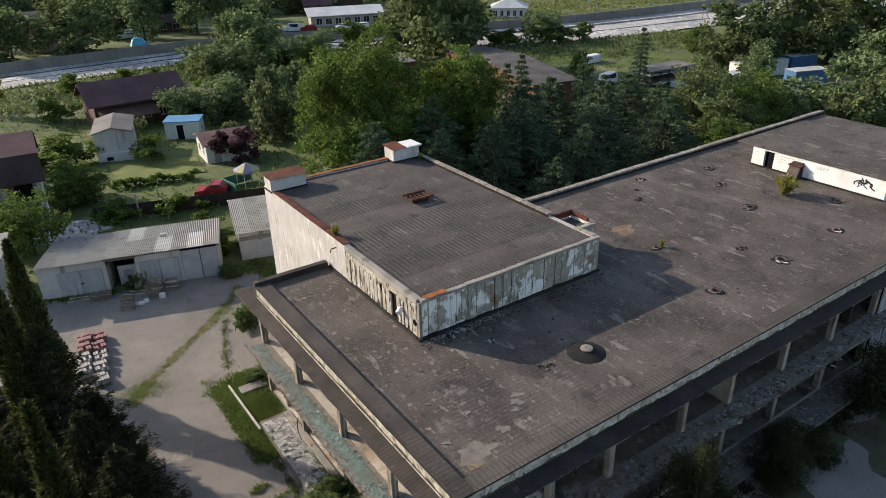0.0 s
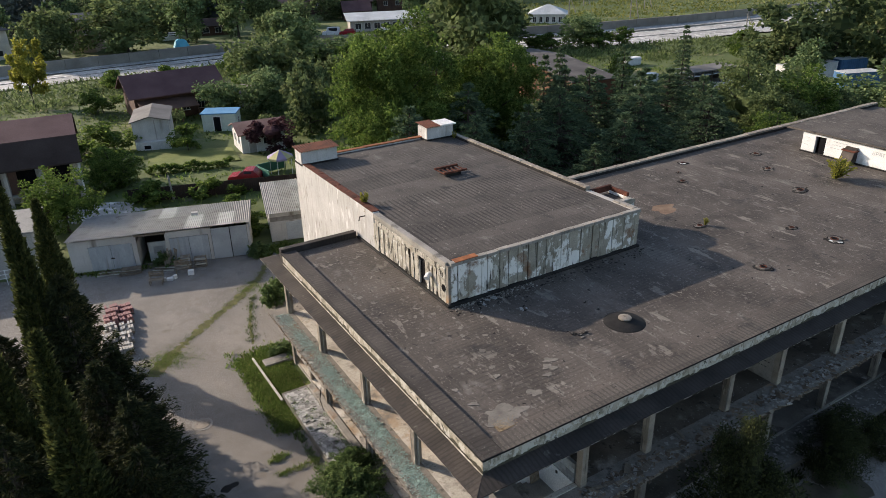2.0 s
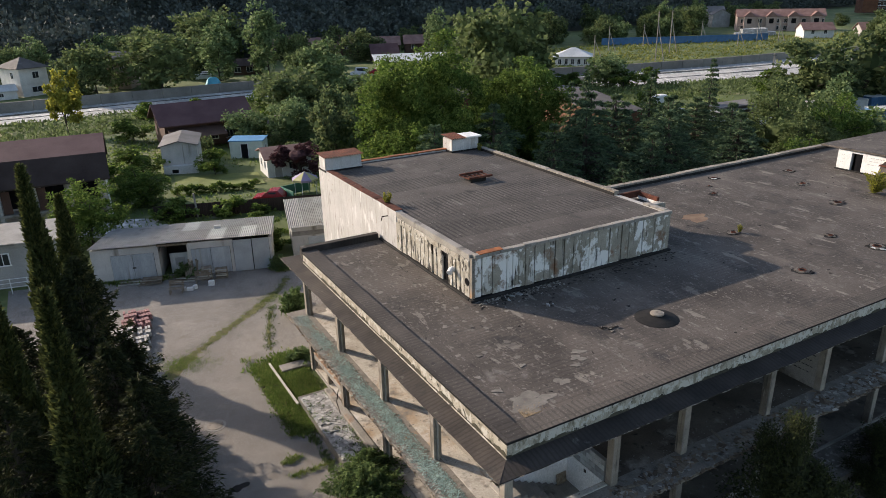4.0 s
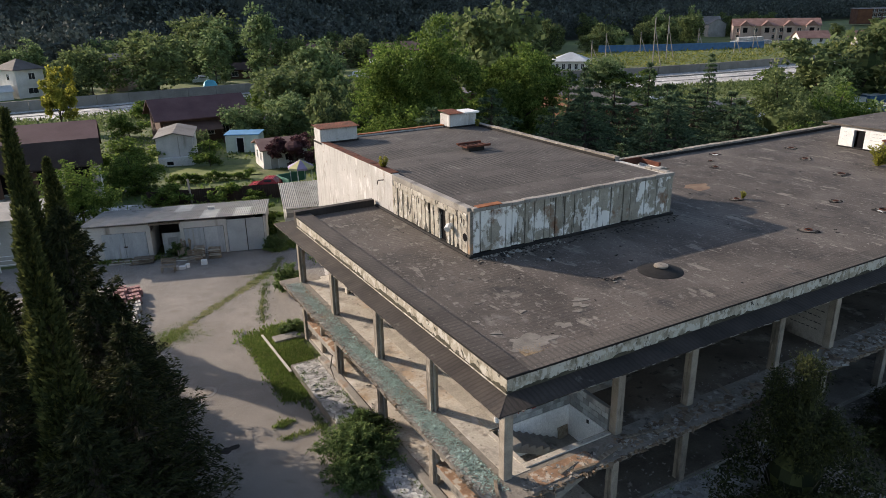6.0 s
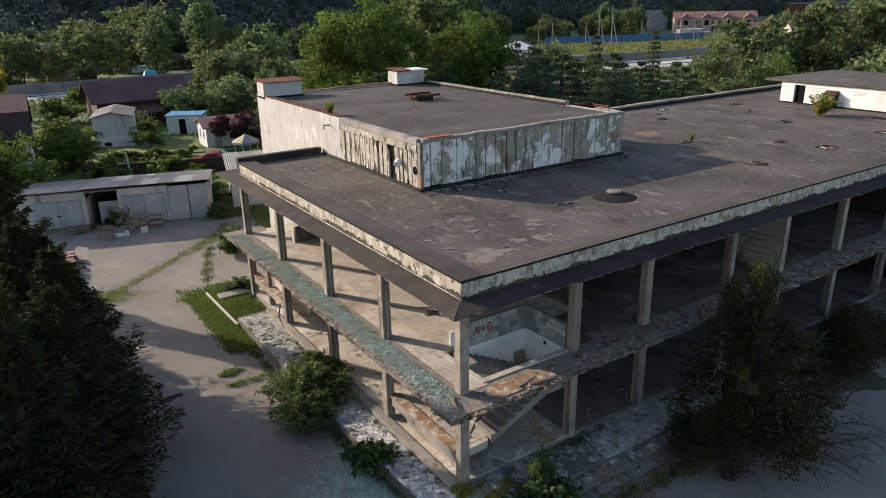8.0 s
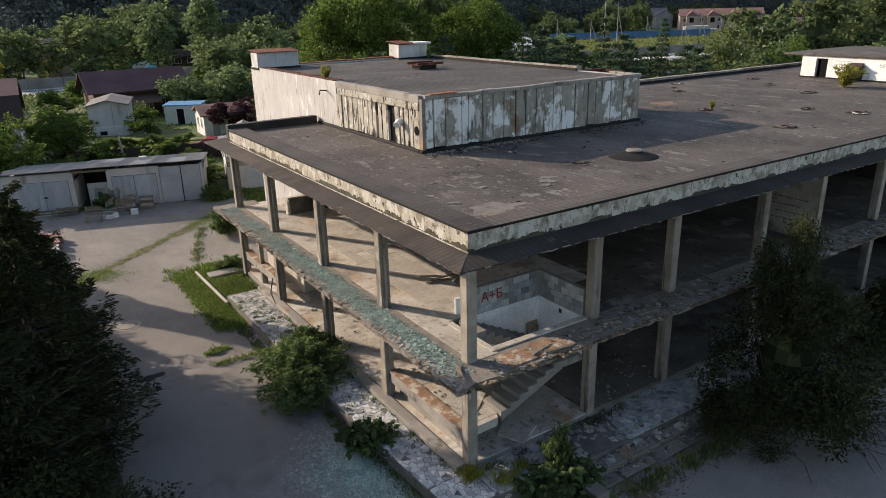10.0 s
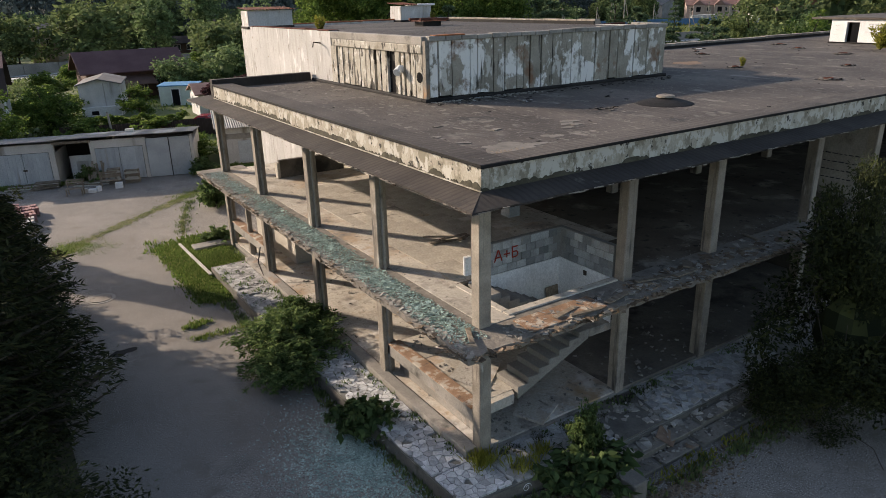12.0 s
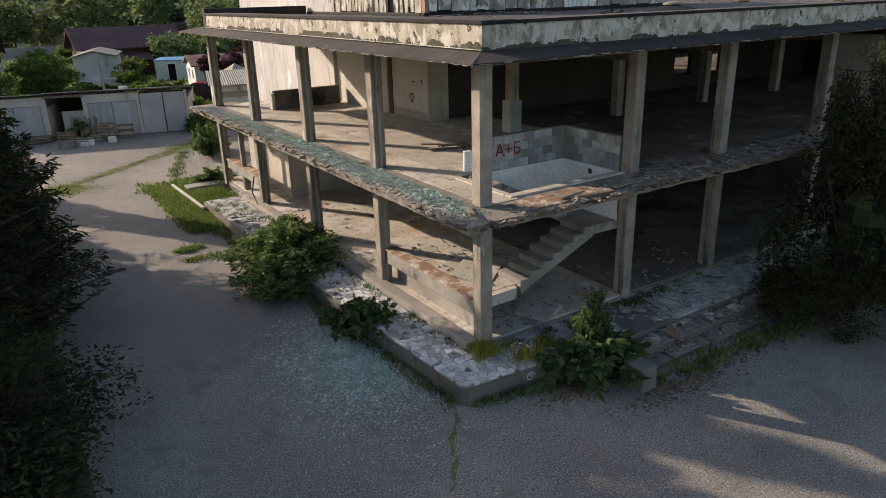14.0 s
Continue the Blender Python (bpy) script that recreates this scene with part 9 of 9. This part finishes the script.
chips("rubble", "stone crumbs and dirt on the entrance steps", [(rg.uniform(2.3, 10), -2.25 + k * 0.4 + rg.uniform(0, 0.34), 0.15 + k * 0.15) for k in range(2) for _ in range(160)], 0.01, 0.05, 0.02, M_RUBBLE, 14, 15)

# dead brush and pale poles on the forecourt
brush = thing("brush_pile", "flat pile of dead brown twigs on the forecourt", "brush pile")
rg = random.Random(91)
for k in range(44):
    x, y, a = rg.gauss(11.6, 1.3), rg.gauss(-4.9, 0.45), rg.uniform(0, 3.14)
    l = rg.uniform(0.4, 1.1)
    z = rg.uniform(0.02, 0.3)
    part("twig", Shape().tube([(x - l * math.cos(a), y - l * math.sin(a), max(0.015, z - 0.1)), (x, y, z + 0.05), (x + l * math.cos(a + 0.3), y + l * math.sin(a + 0.3), max(0.015, z - 0.05))], [0.01, 0.008, 0.004], 5), M_BROWNTWIG, brush)
for a, b in [((9.9, -4.2, 0.3), (13.6, -5.3, 0.1)), ((10.3, -4.3, 0.25), (13.4, -5.7, 0.06)), ((10.0, -4.6, 0.3), (11.4, -5.6, 0.05))]:
    single("dead_branch", Shape().tube([a, [(p + q) / 2 + 0.06 for p, q in zip(a, b)], b], [0.015, 0.022, 0.03], 6), M_TWIG, "long pale dead branch lying on the brush", "branch", "dead branches")
for i, (x, y, rot, l, w) in enumerate([(3.4, -0.6, 12, 0.9, 0.16), (4.9, -0.35, -8, 1.1, 0.12), (7.0, -0.5, 20, 0.6, 0.2), (8.6, -0.45, -15, 0.8, 0.14), (10.2, -0.55, 6, 1.0, 0.18), (2.3, -0.75, -4, 0.9, 0.1), (6.3, -0.2, 40, 0.5, 0.22), (9.4, 0.1, 75, 0.6, 0.12)]):
    single("scrap_board", Shape().box((-l / 2, -w / 2, 0), (l / 2, w / 2, 0.03), 0.006, pose(x, y, Z1 + 0.03, 2, 2, rot)), M_WOOD, "short broken board lying on the floor slab", "board", "scrap boards")

chips("felt_flakes", "pale flaking scraps of weathered roofing felt", [(rg.uniform(0.9, 3.9), rg.uniform(6.0, 17.0), ZR) for _ in range(130)] + [(rg.uniform(1.0, 30.0), rg.uniform(0.8, 8.0), ZR) for _ in range(80)], 0.03, 0.17, 0.005, M_FLAKE, 21, 1.5)
chips("rubble", "plaster crumbs and dirt on the plinth", [(rg.uniform(-1.6, -0.1), rg.uniform(1.0, 15.0), ZA + 0.02) for _ in range(260)], 0.01, 0.05, 0.02, M_RUBBLE, 22, 15)

stroke(plinth, [(0.3 + 0.1 * math.cos(a) * (1.2 - a * 0.1), -1.232, 0.22 + 0.09 * math.sin(a) * (1.2 - a * 0.1)) for a in (k * 0.5 for k in range(18))], 0.008, M_WHITEPAINT, "drawn_scribble")

chips("slab_debris", "brown plaster and board debris on the front slab", [(rg.uniform(4.0, 46), rg.gauss(-0.45, 0.25), Z1 + rg.uniform(0, 0.02)) for _ in range(420)], 0.03, 0.2, 0.02, M_DEBRIS, 31, 9)
chips("slab_debris", "pale plaster debris on the front slab", [(rg.uniform(14.0, 46), rg.gauss(-0.4, 0.3), Z1 + rg.uniform(0, 0.02)) for _ in range(420)], 0.02, 0.16, 0.02, M_RUBBLE, 32, 10)
chips("rubble", "white rubble and broken stone along the front apron", [(rg.uniform(11.0, 42), rg.uniform(-1.4, -0.1), ZA - 0.04) for _ in range(1000)], 0.02, 0.1, 0.03, M_RUBBLE, 33, 15)
chips("slab_debris", "brown litter and crumbs at the foot of the steps", [(rg.uniform(2.0, 14), -2.5 - abs(rg.gauss(0, 0.3)), 0.0) for _ in range(500)] + [(rg.uniform(14, 40), -1.6 - abs(rg.gauss(0, 0.6)), 0.0) for _ in range(900)], 0.015, 0.06, 0.02, M_DEBRIS, 34, 15)
scrub("weeds", "weeds along the front apron, coloured dark for shade", along([(11.0, -1.7), (40.0, -1.7)], 420, 0.25, rg), 0.22, L_SHADED, 0.2, 14, 0.16)

# pale upright cladding on the far part of the facade
clad_up = fixed(Shape().box((0, 0, 0), (0.4, 0.06, ZC - Z1), 0.01).box((0.05, -0.03, 0.02), (0.13, 0.0, ZC - Z1 - 0.02), 0.006).mesh("cladding_panel", M_CLADDING))
clad_low = fixed(Shape().box((0, 0, 0), (0.4, 0.06, Z1 - 0.15 - ZA), 0.01).box((0.05, -0.03, 0.02), (0.13, 0.0, Z1 - 0.17 - ZA), 0.006).mesh("cladding_panel", M_CLADDING))
for k in range(56):
    part("cladding_panel", clad_up, None, bld, m=pose(28.75 + k * 0.45, -0.12, Z1))
    part("cladding_panel", clad_low, None, bld, m=pose(28.75 + k * 0.45, -0.12, ZA - 0.04))
# overgrown earth in front of the far facade
for i, (x, y, r, q) in enumerate([(24.0, -4.6, 3.0, 0.8), (21.6, -2.3, 1.3, 0.6), (16.3, -3.0, 1.2, 0.8), (29.5, -4.0, 4.0, 0.6), (22.5, -7.6, 2.8, 0.7), (36.0, -4.5, 5.0, 0.6), (14.3, -2.9, 1.0, 0.8)]):
    single("earth_patch", Shape().prism(blob(x, y, r, 200 + i, 30, q, 0.4), -0.1, 0.008 + 0.003 * i), M_SOIL, "dark bare earth with dead leaves before the facade", "soil", kind="stuff")
for x, y, s, sz in [(18.4, -2.0, 0.5, 0.32), (19.6, -2.5, 0.4, 0.26), (25.8, -3.0, 0.75, 0.6), (29.0, -3.4, 0.8, 0.7), (33.5, -3.2, 0.8, 0.7), (24.2, -6.8, 0.6, 0.3)]:
    plant("bush_deep", x, y, s, x * 40, "shade-darkened green shrub before the facade", "shrub", z=0.0, sz=sz)
for i, (x, y) in enumerate([(40.6, 6.2), (42.0, 4.9), (41.4, 5.4), (43.4, 6.8)]):
    t = thing("felt_scrap_heap", "crumpled torn felt lying on the pavilion roof", "debris", group="felt scraps on the pavilion roof")
    for k in range(4):
        part("scrap", Shape().box((-0.35, -0.14, -0.012), (0.35, 0.14, 0.012), 0.006, pose(x + rg.uniform(-0.3, 0.3), y + rg.uniform(-0.2, 0.2), QZ + 0.17 + 0.02 * k, rg.uniform(-15, 15), rg.uniform(-15, 15), rg.uniform(0, 180))), M_TAR if k % 2 else M_SCREED, t)
# weeds, sand and broken stone round the entrance steps
rg = random.Random(137)
scrub("weeds", "low weeds along the open floor edge, darkened for shade", along([(0.5, -0.25), (2.4, -0.35), (5.2, -0.3)], 80, 0.16, rg, ZA), 0.07, L_SHADED, 0.3, 12, 0.07)
scrub("weeds", "thin yellowing grass at the foot of the steps", along([(2.5, -2.55), (6.5, -2.6)], 45, 0.12, rg), 0.13, L_YELLOW, 0.15, 8, 0.1)
chips("sand_litter", "brown sand and leaf litter swept against the steps", [(rg.gauss(3.0, 0.9), -2.75 - abs(rg.gauss(0, 0.3)), 0.0) for _ in range(700)] + [(rg.gauss(1.0, 0.5), -1.75 - abs(rg.gauss(0, 0.2)), 0.0) for _ in range(350)], 0.012, 0.05, 0.012, M_DEBRIS, 41, 12)
chips("broken_stone", "broken stone pieces lying on the entrance steps", [(rg.uniform(2.6, 8.5), rg.uniform(-1.85, -1.5), 0.3) for _ in range(40)] + [(rg.uniform(2.4, 9.0), rg.uniform(-1.4, -0.3), ZA) for _ in range(120)], 0.04, 0.16, 0.04, M_RUBBLE, 42, 14)
